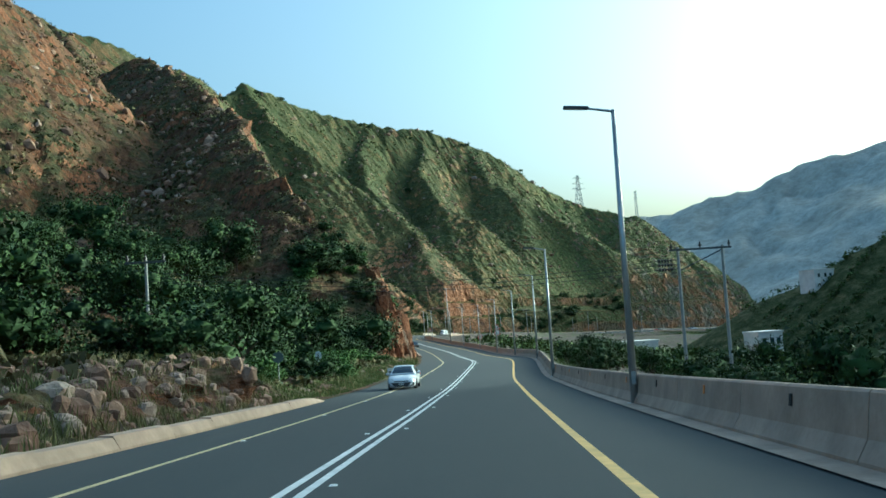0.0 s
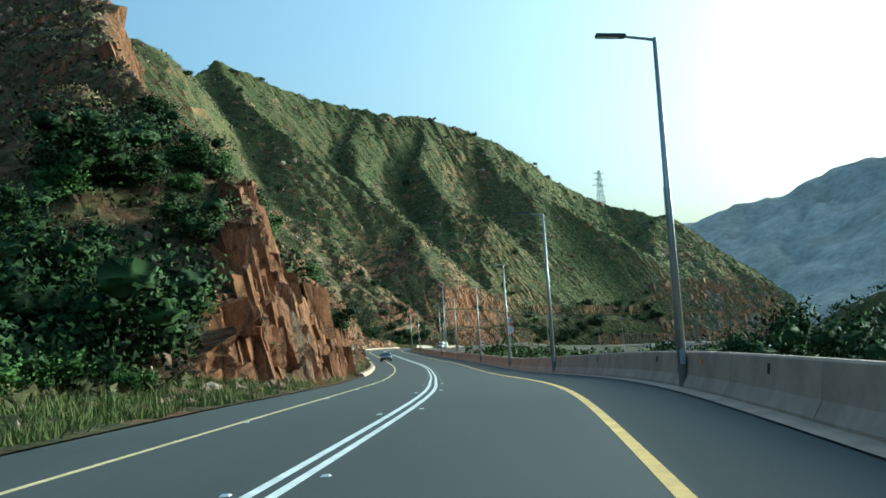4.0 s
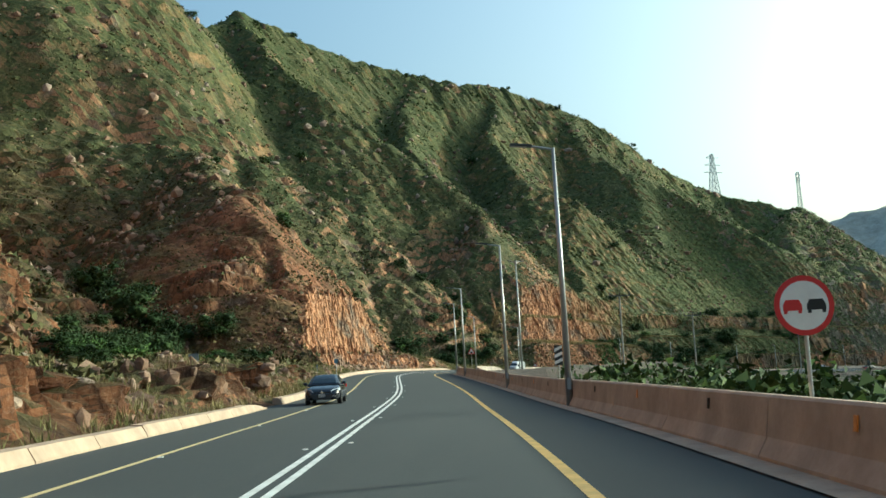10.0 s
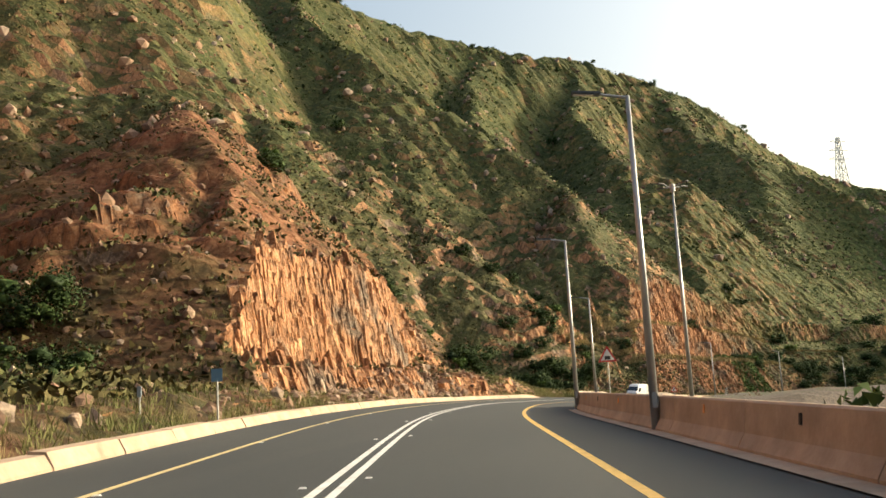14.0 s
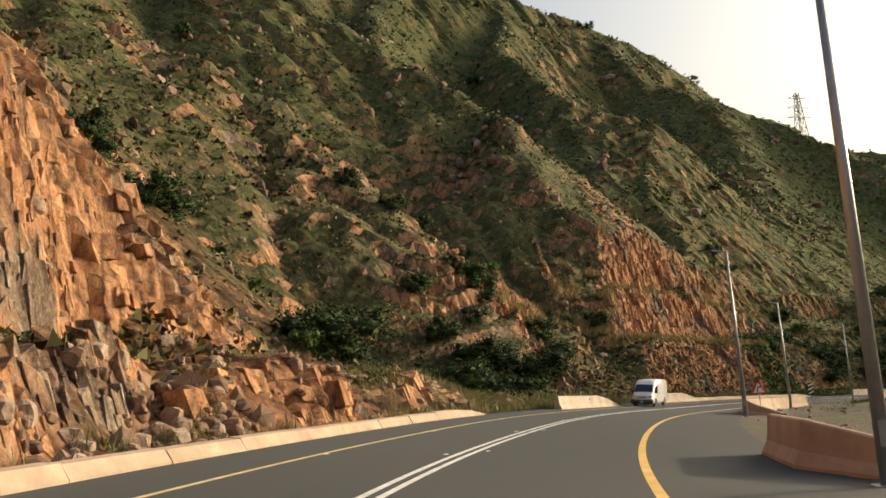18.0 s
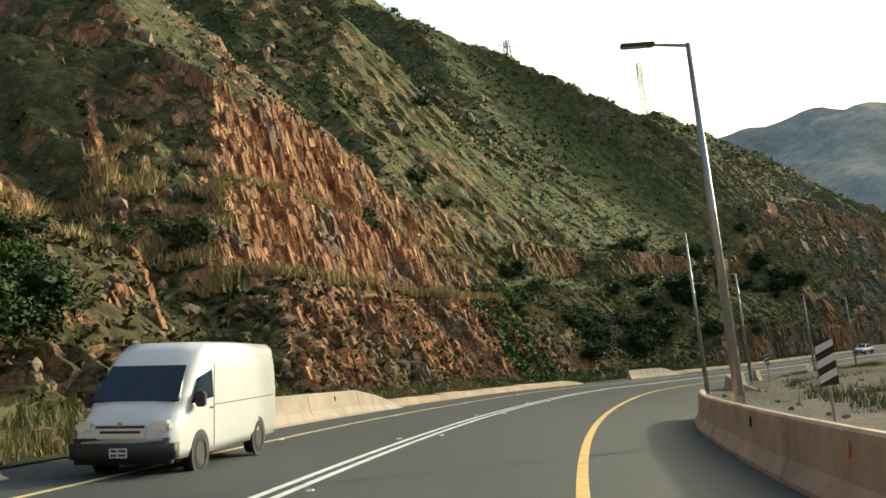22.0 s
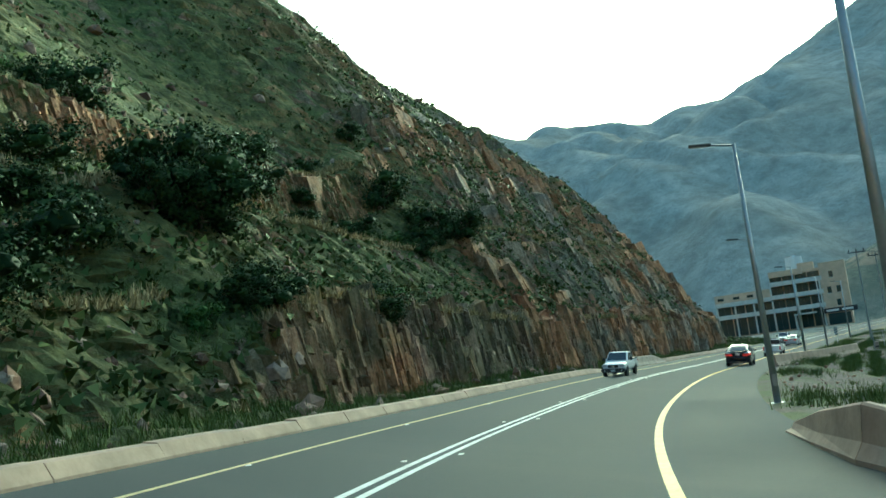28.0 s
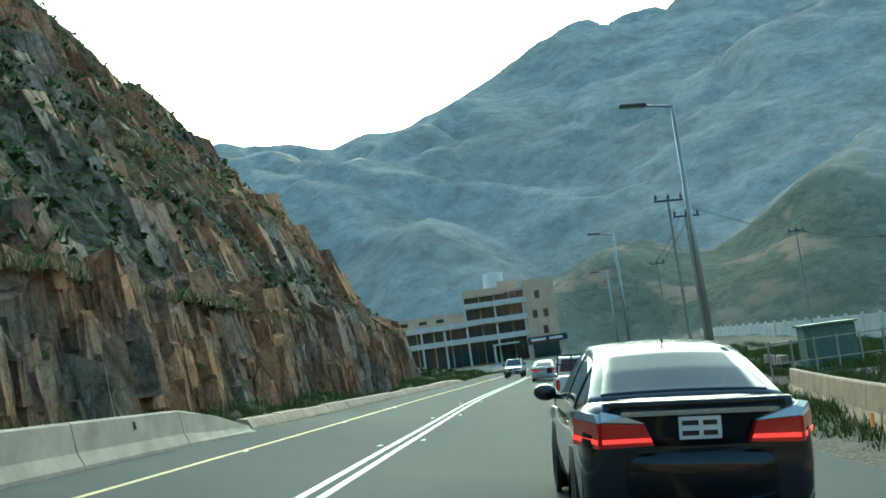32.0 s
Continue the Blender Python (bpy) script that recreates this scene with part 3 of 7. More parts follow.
# the valley and the mountains beyond: one sheet to the horizon
FAR_RIDGES = [
    (0.85, 0.85, [(-500, 1500, 160), (60, 1450, 150), (217, 1385, 137), (290, 1340, 133), (351, 1312, 142), (420, 1300, 150), (470, 1290, 172), (560, 1212, 198), (640, 1180, 186), (702, 1152, 183), (770, 1182, 190), (808, 1140, 190), (830, 1130, 202), (870, 1105, 212), (900, 1085, 232), (936, 1060, 248), (985, 1030, 285), (1010, 1015, 300), (1100, 960, 325), (1195, 862, 345), (1235, 790, 308), (1320, 640, 300), (1360, 300, 320), (1300, 0, 330), (1100, -400, 300)]),
    (0.5, 0.5, [(936, 1060, 248), (800, 960, 150), (700, 860, 70)]),
    (0.5, 0.5, [(560, 1212, 198), (500, 1080, 110), (440, 980, 40)]),
    (0.55, 0.55, [(1235, 790, 300), (950, 720, 235), (800, 660, 140), (700, 620, 50)]),
    (0.55, 0.55, [(330, 330, 65), (200, 335, 30), (150, 342, 12), (120, 350, 2)]),
    # unseen ridge on the right, added high to keep sun off the road's start
    (1.0, 1.0, [(330, 330, 65), (330, 230, 105), (310, 120, 150), (250, -120, 160)]),
    (0.6, 0.6, [(570, 640, 64), (490, 650, 40), (430, 645, 12)]),
    (0.7, 0.7, [(475, 722, 25), (428, 714, 21), (392, 720, 5)]),
]
side_rng = random.Random(41)
main = FAR_RIDGES[0][2][2:-2]
for (ax, ay, az), (bx, by, bz) in zip(main[:-1], main[1:]):
    n = max(1, round(math.hypot(bx - ax, by - ay) / 105))
    for k in range(n):
        f = (k + side_rng.uniform(0.2, 0.8)) / n
        x, y, z = ax + (bx - ax) * f, ay + (by - ay) * f, az + (bz - az) * f
        a = math.atan2(520 - y, 200 - x) + side_rng.choice((-1, 1, 1)) * side_rng.uniform(0.35, 0.85)
        line, fall = [(x, y, z - 4)], side_rng.uniform(0.36, 0.5)
        while z > 25 and len(line) < 7:
            step = side_rng.uniform(55, 95)
            a += side_rng.uniform(-0.25, 0.25)
            x, y, z = x + step * math.cos(a), y + step * math.sin(a), z - step * fall * side_rng.uniform(0.7, 1.3)
            line.append((x, y, z))
        FAR_RIDGES.append((0.75, 0.75, line))
# the main ridge drawn as a smooth line
fine_ridge = np.array(FAR_RIDGES[0][2], float)
run = np.r_[0, np.cumsum(np.linalg.norm(np.diff(fine_ridge[:, :2], axis=0), axis=1))]
steps = np.arange(0, run[-1], 16.0)
fine_ridge = np.stack([np.interp(steps, run, fine_ridge[:, i]) for i in range(3)], 1)
soft_k = np.exp(-0.5 * (np.arange(-9, 10) / 3.2) ** 2)
for i in (0, 1):
    fine_ridge[9:-9, i] = np.convolve(fine_ridge[:, i], soft_k / soft_k.sum(), "valid")
FAR_RIDGES[0] = (0.62, 0.62, [tuple(q) for q in fine_ridge[::2]])
RAD = np.r_[np.arange(0, 900, 9.0), np.arange(900, 1500, 12.0), 1500 * 1.05 ** np.arange(0, 28)]
ang = np.radians(np.arange(0, 360.01, 0.6))


def valley():
    r, a = np.meshgrid(RAD, ang, indexing="ij")
    x, y = 60 + r * np.sin(a), 450 + r * np.cos(a)
    away = sstep(300, 800, r)
    wx = away * 14 * fbm(x * 0.005, y * 0.005, 3, 61)
    wy = away * 14 * fbm(x * 0.005, y * 0.005, 3, 65)
    z = crest_height(x + wx, y + wy, FAR_RIDGES, 5.0, 9.0, False)
    base = -17 + 1.5 * fbm(x * 0.01, y * 0.01, 3, 5)
    rise = sstep(0, 60, z - base)
    z = np.maximum(z + rise * (9 * fbm(x * 0.006, y * 0.006, 4, 13) - 9 * away * np.exp(-(np.abs(fbm(x * 0.007, y * 0.007, 4, 17)) / 0.12) ** 2) * sstep(20, 120, z - base) + 5 * fbm(x * 0.022, y * 0.022, 4, 19)), base)
    far = sstep(2200, 3800, r)
    z = z * (1 - far) - 20 * far
    # kept low under the hill on the road's outer side
    dist = np.full_like(x, 1e9)
    side = np.zeros_like(x)
    beyond = np.zeros_like(x)
    for i in range(0, int(np.searchsorted(SS, 724)), 8):
        d = np.hypot(x - LX[i], y - LY[i])
        near = d < dist
        side = np.where(near, TX[i] * (y - LY[i]) - TY[i] * (x - LX[i]), side)
        beyond = np.where(near, TX[i] * (x - LX[i]) + TY[i] * (y - LY[i]), beyond)
        dist = np.minimum(dist, d)
    low = np.where(side > -45, 1.0, sstep(-75, -45, side)) * (dist < 480) * (1 - sstep(6, 30, beyond))
    return np.stack([x, y, np.where(low > 0, np.minimum(z, z * (1 - low) - 24 * low), z)], -1)


vP = valley()
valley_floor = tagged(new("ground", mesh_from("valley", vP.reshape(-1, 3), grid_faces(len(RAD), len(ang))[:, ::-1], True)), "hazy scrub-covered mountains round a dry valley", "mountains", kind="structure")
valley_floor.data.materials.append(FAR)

# right verge, from the road's edge down to the valley
vs = np.arange(-90, cum[-1] - 20, 1.0)
ve = np.r_[7.4, 8, 9, np.arange(10.5, 92, 2.0)]
VS, VE = np.meshgrid(vs, ve, indexing="ij")
edge = np.interp(VS, [-90, 300, 318, 345, 520, 560, 800], [0, 0, 0, 30, 26, 0, 6])   # level gravel beyond the edge
drop = np.interp(VS, [-90, 100, 300, 350, 800], [3.0, 3.0, 1.6, 3, 1.0])
vz = -drop * sstep(0, 7, VE - 7.6 - edge) - 8 * sstep(12, 60, VE - 8 - edge) + 0.25 * fbm(VS * 0.2, VE * 0.2, 3, 81) * sstep(0, 3, VE - 7.6)
vz = vz + np.interp(VS, SS, FALL) * np.clip(VE - 7.4, 0, 11)
vz = vz + 1.5 * sstep(13.5, 17.5, VE) * sstep(632, 646, VS) * (1 - sstep(30, 60, VE))
VP = road(VS, VE) + np.stack([0 * vz, 0 * vz, vz - 0.03], -1)
right_verge = tagged(new("ground", mesh_from("verge", VP.reshape(-1, 3), grid_faces(*VS.shape))), "stony brown verge with patchy grass beside the road", "verge", kind="structure")


def gravel_material():
    m, t, b = nodes_of("stony gravel", 0.95)
    big, mid, fine = noise_of(t, 0.05, 5), noise_of(t, 0.4, 5, 0.65), noise_of(t, 9, 4, 0.75)
    col = ramp(t, fine, [(0.34, (0.03, 0.024, 0.019)), (0.5, (0.095, 0.074, 0.058)), (0.68, (0.22, 0.175, 0.14))])
    green = ramp(t, fine, [(0.34, (0.03, 0.04, 0.014)), (0.66, (0.13, 0.15, 0.05))])
    col = mix(t, ranged(t, mix(t, 0.5, big, mid), 0.51, 0.58), col, green)
    t.links.new(col, b.inputs["Base Color"])
    bump(t, b, fine, 0.8, 0.05)
    return m


right_verge.data.materials.append(gravel_material())

# ---------------------------------------------------------------- road surface and paint


def ribbon(name, s, e0, e1, h, material, label, category, cols=2):
    e = np.linspace(e0, e1, cols)
    S, Egrid = np.meshgrid(s, e, indexing="ij")
    ob = tagged(new(name, mesh_from(name, road(S, Egrid, h).reshape(-1, 3), grid_faces(len(s), cols), True)), label, category, kind="structure")
    ob.data.materials.append(material)
    return ob


s_road = np.arange(-90, cum[-1] - 2, 1.5)
ribbon("road", s_road, -6.4, 7.5, 0.0, ASPHALT, "worn grey asphalt road", "road", 8)
ribbon("trim", s_road, -0.22, -0.08, 0.004, WHITE_LINE, "white painted double centre line", "road marking")
ribbon("trim", s_road, 0.08, 0.22, 0.004, WHITE_LINE, "white painted double centre line", "road marking")
ribbon("trim", s_road, -3.65, -3.5, 0.004, CREAM_LINE, "faded cream painted edge line", "road marking")
ribbon("trim", s_road, 4.1, 4.28, 0.004, YELLOW_LINE, "yellow painted edge line", "road marking")


def thing(name, label, category, group="", m=None):
    """An empty at a thing's base, to which its parts are parented."""
    ob = tagged(new(name), label, category, group)
    if m is not None:
        ob.matrix_world = m
    return ob


def part(name, bm, material, parent, label="", smooth=False):
    me = bpy.data.meshes.new(name)
    if smooth:
        for f in bm.faces:
            f.smooth = True
    bm.to_mesh(me)
    bm.free()
    me.materials.append(material)
    ob = new(name, me)
    ob.parent = parent
    if label:
        tagged(ob, label)
    return ob


def same_part(ob, parent, m):
    """Another part on the same mesh."""
    o = new(ob.name.split(".")[0], ob.data)
    o.parent, o.matrix_basis = parent, m
    return o


def box(bm, x0, x1, y0, y1, z0, z1, bevel=0.0, m=None):
    r = bmesh.ops.create_cube(bm, size=1, matrix=Matrix.Translation(((x0 + x1) / 2, (y0 + y1) / 2, (z0 + z1) / 2)) @ Matrix.Diagonal((x1 - x0, y1 - y0, z1 - z0, 1)))
    vs = r["verts"]
    if bevel:
        es = list({e for v in vs for e in v.link_edges})
        out = bmesh.ops.bevel(bm, geom=es, offset=bevel, segments=2, affect="EDGES")
        vs = list({v for f in out["faces"] for v in f.verts} | {v for v in vs if v.is_valid})
    if m is not None:
        bmesh.ops.transform(bm, matrix=m, verts=vs)
    return bm


def boxed(*a, **k):
    return box(bmesh.new(), *a, **k)


def rod(bm, a, b, r0, r1=None, seg=8):
    a, b = Vector(a), Vector(b)
    d = b - a
    m = Matrix.Translation((a + b) / 2) @ d.to_track_quat("Z", "Y").to_matrix().to_4x4()
    bmesh.ops.create_cone(bm, cap_ends=True, segments=seg, radius1=r0, radius2=r0 if r1 is None else r1, depth=d.length, matrix=m)
    return bm


def rodded(*a, **k):
    return rod(bmesh.new(), *a, **k)


def disc(r, y0, y1, z, seg=28, x=0.0):
    """A round plate that faces -y, with its middle at x, z."""
    bm = bmesh.new()
    bmesh.ops.create_cone(bm, cap_ends=True, segments=seg, radius1=r, radius2=r, depth=abs(y1 - y0), matrix=pose(x, (y0 + y1) / 2, z, 90, 0, 0))
    return bm


def polygon(pts, y0, y1):
    """A flat plate with the outline pts (x, z), from y0 to y1."""
    bm = bmesh.new()
    f = bm.faces.new([bm.verts.new((x, y0, z)) for x, z in pts])
    r = bmesh.ops.extrude_face_region(bm, geom=[f])
    bmesh.ops.translate(bm, verts=[v for v in r["geom"] if isinstance(v, bmesh.types.BMVert)], vec=(0, y1 - y0, 0))
    bmesh.ops.recalc_face_normals(bm, faces=bm.faces)
    return bm


# ---------------------------------------------------------------- barriers and kerbs
ORANGE = plain("orange reflector", (0.75, 0.28, 0.05), 0.4)
SLOT = plain("dark slot", (0.03, 0.025, 0.02), 0.9)
PALE_CONCRETE = plain("weathered pale concrete", (0.46, 0.38, 0.30), 0.85, vary=0.16, scale=0.9, bumpy=0.4)


def jersey_section(low=1.0):
    return [(x, h * low if h > 0 else h) for x, h in ((0, -0.3), (0, 0.08), (0.14, 0.33), (0.21, 0.88), (0.25, 0.92), (0.35, 0.92), (0.39, 0.88), (0.46, 0.33), (0.6, 0.08), (0.6, -0.3))]


def swept(name, stations, material, parent=None):
    """Cross-sections (s, e offset, side, points) joined into one closed body."""
    bm = bmesh.new()
    rings = []
    for s, e, side, pts in stations:
        P = road(np.full(len(pts), s), [e + side * p[0] for p in pts], [p[1] for p in pts])
        rings.append([bm.verts.new(q) for q in P])
    for a, b in zip(rings[:-1], rings[1:]):
        for i in range(len(a)):
            bm.faces.new((a[i], a[(i + 1) % len(a)], b[(i + 1) % len(a)], b[i]))
    bm.faces.new(rings[0])
    bm.faces.new(rings[-1])
    bmesh.ops.recalc_face_normals(bm, faces=bm.faces)
    return part(name, bm, material, parent)


def barrier_run(s0, s1, e, side, label, material, taper=(0, 0), flare=(0, 0), unit=6.0, drift=0.0):
    """A run of cast barrier units with thin joints between them, slots and reflectors."""
    root = thing("road_barrier", label, "barrier", "concrete barriers by the road")
    n = max(1, round((s1 - s0) / unit))
    cuts = np.linspace(s0, s1, n + 1)
    for i in range(n):
        a, b = cuts[i] + 0.02, cuts[i + 1] - 0.02
        st = []
        for k in (0.0, 0.5, 1.0):
            q = a + (b - a) * k
            low, out = 1.0, drift * (q - s0) / (s1 - s0)
            if taper[0] and i == 0:
                low = 0.22 + 0.78 * min(1, k * 1.2)
            if taper[1] and i == n - 1:
                low = 0.22 + 0.78 * min(1, (1 - k) * 1.2)
            if flare[0] and i == 0:
                out += flare[0] * (1 - k) ** 1.5
            if flare[1] and i == n - 1:
                out += flare[1] * k ** 1.5
            st.append((q, e + side * out, side, jersey_section(low)))
        unit_ob = swept("barrier_unit", st, material, root)
        if n - 1 > i > 0 or (not taper[0] and not taper[1]):
            bm = bmesh.new()
            q = (a + b) / 2
            P = [road(q + ds, e + side * x, h) for ds in (-0.05, 0.05) for x, h in ((0.165, 0.60), (0.185, 0.78))]
            v = [bm.verts.new(p) for p in (P[0], P[1], P[3], P[2])]
            bm.faces.new(v)
            r = bmesh.ops.extrude_face_region(bm, geom=list(bm.faces))
            off = Vector(road(q, e + side * 0.12, 0.7)) - Vector(road(q, e + side * 0.2, 0.7))
            bmesh.ops.translate(bm, verts=[x for x in r["geom"] if isinstance(x, bmesh.types.BMVert)], vec=off.normalized() * 0.02)
            bmesh.ops.recalc_face_normals(bm, faces=bm.faces)
            part("reflector" if side > 0 else "slot", bm, ORANGE if side > 0 and i % 2 else SLOT, root)
    return root


def kerb_run(s0, s1, e, label, unit=4.0, end=True):
    root = thing("kerb", label, "kerb", "concrete kerbs by the road")
    n = max(1, round((s1 - s0) / unit))
    cuts = np.linspace(s0, s1, n + 1)
    for i in range(n):
        a, b = cuts[i] + 0.02, cuts[i + 1] - 0.02
        high = 0.34 + 0.03 * random.uniform(-1, 1)
        st = []
        for k in (0.0, 0.5, 1.0):
            low = 1.0
            if end and i == n - 1:
                low = 1 - 0.7 * k ** 2
            st.append((a + (b - a) * k, e + random.uniform(-0.02, 0.02), -1, [(0, -0.3), (0, 0.06), (0.16, high * low), (0.52, high * low + 0.02), (0.58, -0.3)]))
        swept("kerb_unit", st, CONCRETE, root)
    return root


BARRIER = "sand-coloured concrete barrier with slots and stains"
for a, b, tp, fl in ((-84, 60, (0, 0), (0, 0)), (60.1, 200, (0, 0), (0, 0)), (200.1, 341, (0, 1), (0, 1.2)), (360, 369, (1, 0), (2.6, 0.0)), (403, 446.5, (1, 0), (2.4, 0.3)), (472, 488.5, (1, 0), (1.8, 0)), (505.5, 508.5, (0, 0), (0, 0)), (531, 546, (1, 1), (1.6, 0))):
    barrier_run(a, b, 8.2 if a == 472 else 7.2 if a == 505.5 else 6.9, 1, BARRIER, CONCRETE, tp, fl)
barrier_run(604, 639, 7.1, 1, BARRIER, CONCRETE, unit=5.8, drift=5.6)
for a, b, tp in ((412.5, 429, (0, 1)), (440, 456, (0, 1)), (514, 531, (0, 1)), (606.5, 630, (0, 1))):
    barrier_run(a, b, -5.2 if a < 500 else -5.6, -1, "short run of weathered pale concrete barrier at the cliff's foot", PALE_CONCRETE, tp, unit=5.4)
for a, b in ((-84, 50), (171, 247), (252, 398), (456, 497), (531, 605.5), (631, 690)):
    kerb_run(a, b, -6.0 if a != 456 else -5.6, "low sand-coloured concrete kerb beside the road")
ribbon("pavement", s_road[(s_road > -84) & (s_road < 326)], 6.45, 7.2, 0.03, CONCRETE, "dusty concrete gutter strip under the barrier", "gutter")

# raised studs along the lines
bm = bmesh.new()
v = [bm.verts.new(p) for p in ((-0.06, -0.06, 0), (0.06, -0.06, 0), (0.06, 0.06, 0), (-0.06, 0.06, 0), (-0.04, -0.025, 0.02), (0.04, -0.025, 0.02), (0.04, 0.025, 0.02), (-0.04, 0.025, 0.02))]
for q in ((4, 5, 6, 7), (0, 1, 5, 4), (1, 2, 6, 5), (2, 3, 7, 6), (3, 0, 4, 7)):
    bm.faces.new([v[i] for i in q])
stud_mesh = bpy.data.meshes.new("stud")
bm.to_mesh(stud_mesh)
bm.free()
stud_mesh.materials.append(plain("worn reflector stud", (0.75, 0.75, 0.72), 0.35))
studs = thing("road_studs", "small pale reflective studs beside the painted lines", "road studs")
for i in range(56):
    for e in (-0.42, 0.42, -3.42):
        o = new("stud", stud_mesh)
        o.parent, o.matrix_basis = studs, stand(12.0 + i * 11.5 + (0 if e < 0.3 else 1.2), e, 0.002)

# ---------------------------------------------------------------- lamp posts
LAMP_GLASS = plain("lamp glass", (0.55, 0.55, 0.5), 0.2)


Z_TOP = 9.15


def street_lamp():
    root = thing("street_lamp", "tall tapered galvanised street lamp with one arm over the road", "street lamp", "street lamps along the road")
    bm = boxed(-0.22, 0.22, -0.22, 0.22, -0.1, 0.03, 0.01)
    part("base_plate", bm, STEEL, root)
    part("pole", rodded((0, 0, 0), (0, 0, Z_TOP), 0.125, 0.06, 12), STEEL, root, smooth=True)
    part("arm", rodded((0.02, 0, Z_TOP - 0.06), (-0.85, 0, Z_TOP + 0.10), 0.045, 0.035), STEEL, root)
    head = boxed(-1.55, -0.75, -0.14, 0.14, -0.04, 0.05, 0.025, m=Matrix.Translation((0, 0, Z_TOP + 0.03)) @ pose(0, 0, 0, 0, 5, 0))
    lamp = part("lamp_head", head, DARK_STEEL, root, "flat dark lamp head")
    part("lens", boxed(-1.5, -0.95, -0.10, 0.10, -0.05, -0.042, m=Matrix.Translation((0, 0, Z_TOP + 0.03)) @ pose(0, 0, 0, 0, 5, 0)), LAMP_GLASS, lamp)
    part("hatch", boxed(-0.07, 0.07, -0.14, -0.11, 0.6, 1.0, 0.01), STEEL, root)
    return root


first = street_lamp()
spots = (-5, 30.5, 70.5, 107.5, 138.5, 169, 202, 232.5, 260.5, 300, 327, 361, 402, 436.5, 471.5, 501, 538.5, 559, 594.5, 629, 661, 694)
for i, q in enumerate(spots):
    m = stand(q, 6.95 if q < 330 else 7.65 if q < 520 else 7.85 if q < 600 else 8.4, 0.0)
    if i == 0:
        first.matrix_world = m
    else:
        copy_thing(first, m)
# ---------------------------------------------------------------- vehicles
def paint(name, colour, rough=0.25, metal=0.0):
    m, t, b = nodes_of(name, rough)
    col = ramp(t, noise_of(t, 1.5, 3), [(0.3, tuple(c * 0.93 for c in colour)), (0.7, colour)])
    t.links.new(col, b.inputs["Base Color"])
    b.inputs["Metallic"].default_value, b.inputs["Coat Weight"].default_value = metal, 0.8
    return m


BLACK_PAINT = paint("glossy dark blue-black car paint", (0.018, 0.021, 0.028), 0.22, 0.3)
WHITE_PAINT = paint("white car paint", (0.78, 0.79, 0.80), 0.3)
DARK_GLASS = plain("tinted car glass", (0.022, 0.036, 0.055), 0.10, 0.0, 0.05)
DARK_GLASS.node_tree.nodes["Principled BSDF"].inputs["Specular IOR Level"].default_value = 0.28
DARK_GLASS.node_tree.nodes["Principled BSDF"].inputs["Specular IOR Level"].default_value = 0.5
RED_LENS = plain("red tail lamp lens", (0.55, 0.02, 0.02), 0.15, vary=0.05, coat=0.6)
CLEAR_LENS = plain("clear lamp lens", (0.62, 0.64, 0.66), 0.12, 0.3, vary=0.05)
CHROME = plain("chrome", (0.75, 0.76, 0.78), 0.12, 1.0, vary=0.03)
PLATE = plain("white number plate", (0.75, 0.76, 0.75), 0.5, vary=0.05)
INK = plain("black ink", (0.02, 0.02, 0.02), 0.6)
TYRE = plain("tyre rubber", (0.022, 0.022, 0.023), 0.85, vary=0.2, scale=9)
RIM = plain("alloy rim", (0.62, 0.63, 0.64), 0.28, 0.7, vary=0.06)
GREY_TRIM = plain("dark grey plastic trim", (0.035, 0.036, 0.038), 0.6)


def glow(name, colour, strength):
    m, t, b = nodes_of(name, 0.3)
    b.inputs["Base Color"].default_value = (*colour, 1)
    b.inputs["Emission Color"].default_value = (*colour, 1)
    b.inputs["Emission Strength"].default_value = strength
    return m


TAIL_GLOW = glow("lit tail lamp", (0.85, 0.03, 0.025), 0.5)


def loft(stations, ring):
    """A smooth body through cross-sections: stations are (y, low, high, half width)."""
    bm = bmesh.new()
    rows = [[bm.verts.new((x, y, z)) for x, z in ring(low, high, w)] for y, low, high, w in stations]
    for a, b in zip(rows[:-1], rows[1:]):
        for i in range(len(a)):
            j = (i + 1) % len(a)
            bm.faces.new((a[i], a[j], b[j], b[i]))
    bm.faces.new(rows[0])
    bm.faces.new(rows[-1])
    bmesh.ops.recalc_face_normals(bm, faces=bm.faces)
    return bm


def car_ring(low, high, w):
    half = [(0.55 * w, low), (0.92 * w, low + 0.02), (0.985 * w, low + 0.14), (w, low + 0.45 * (high - low)), (0.99 * w, low + 0.7 * (high - low)), (0.95 * w, high - 0.07), (0.86 * w, high - 0.012), (0.45 * w, high + 0.012)]
    return [(-x, z) for x, z in half][::-1] + [(0, low)] * 0 + half


def quad_panel(pts, out, thick=0.012):
    """A slab over four points, lifted by out along its own normal."""
    P = [Vector(p) for p in pts]
    n = (P[1] - P[0]).cross(P[3] - P[0]).normalized()
    bm = bmesh.new()
    f = bm.faces.new([bm.verts.new(p + n * (out - thick)) for p in P])
    r = bmesh.ops.extrude_face_region(bm, geom=[f])
    bmesh.ops.translate(bm, verts=[v for v in r["geom"] if isinstance(v, bmesh.types.BMVert)], vec=n * thick)
    bmesh.ops.recalc_face_normals(bm, faces=bm.faces)
    return bm


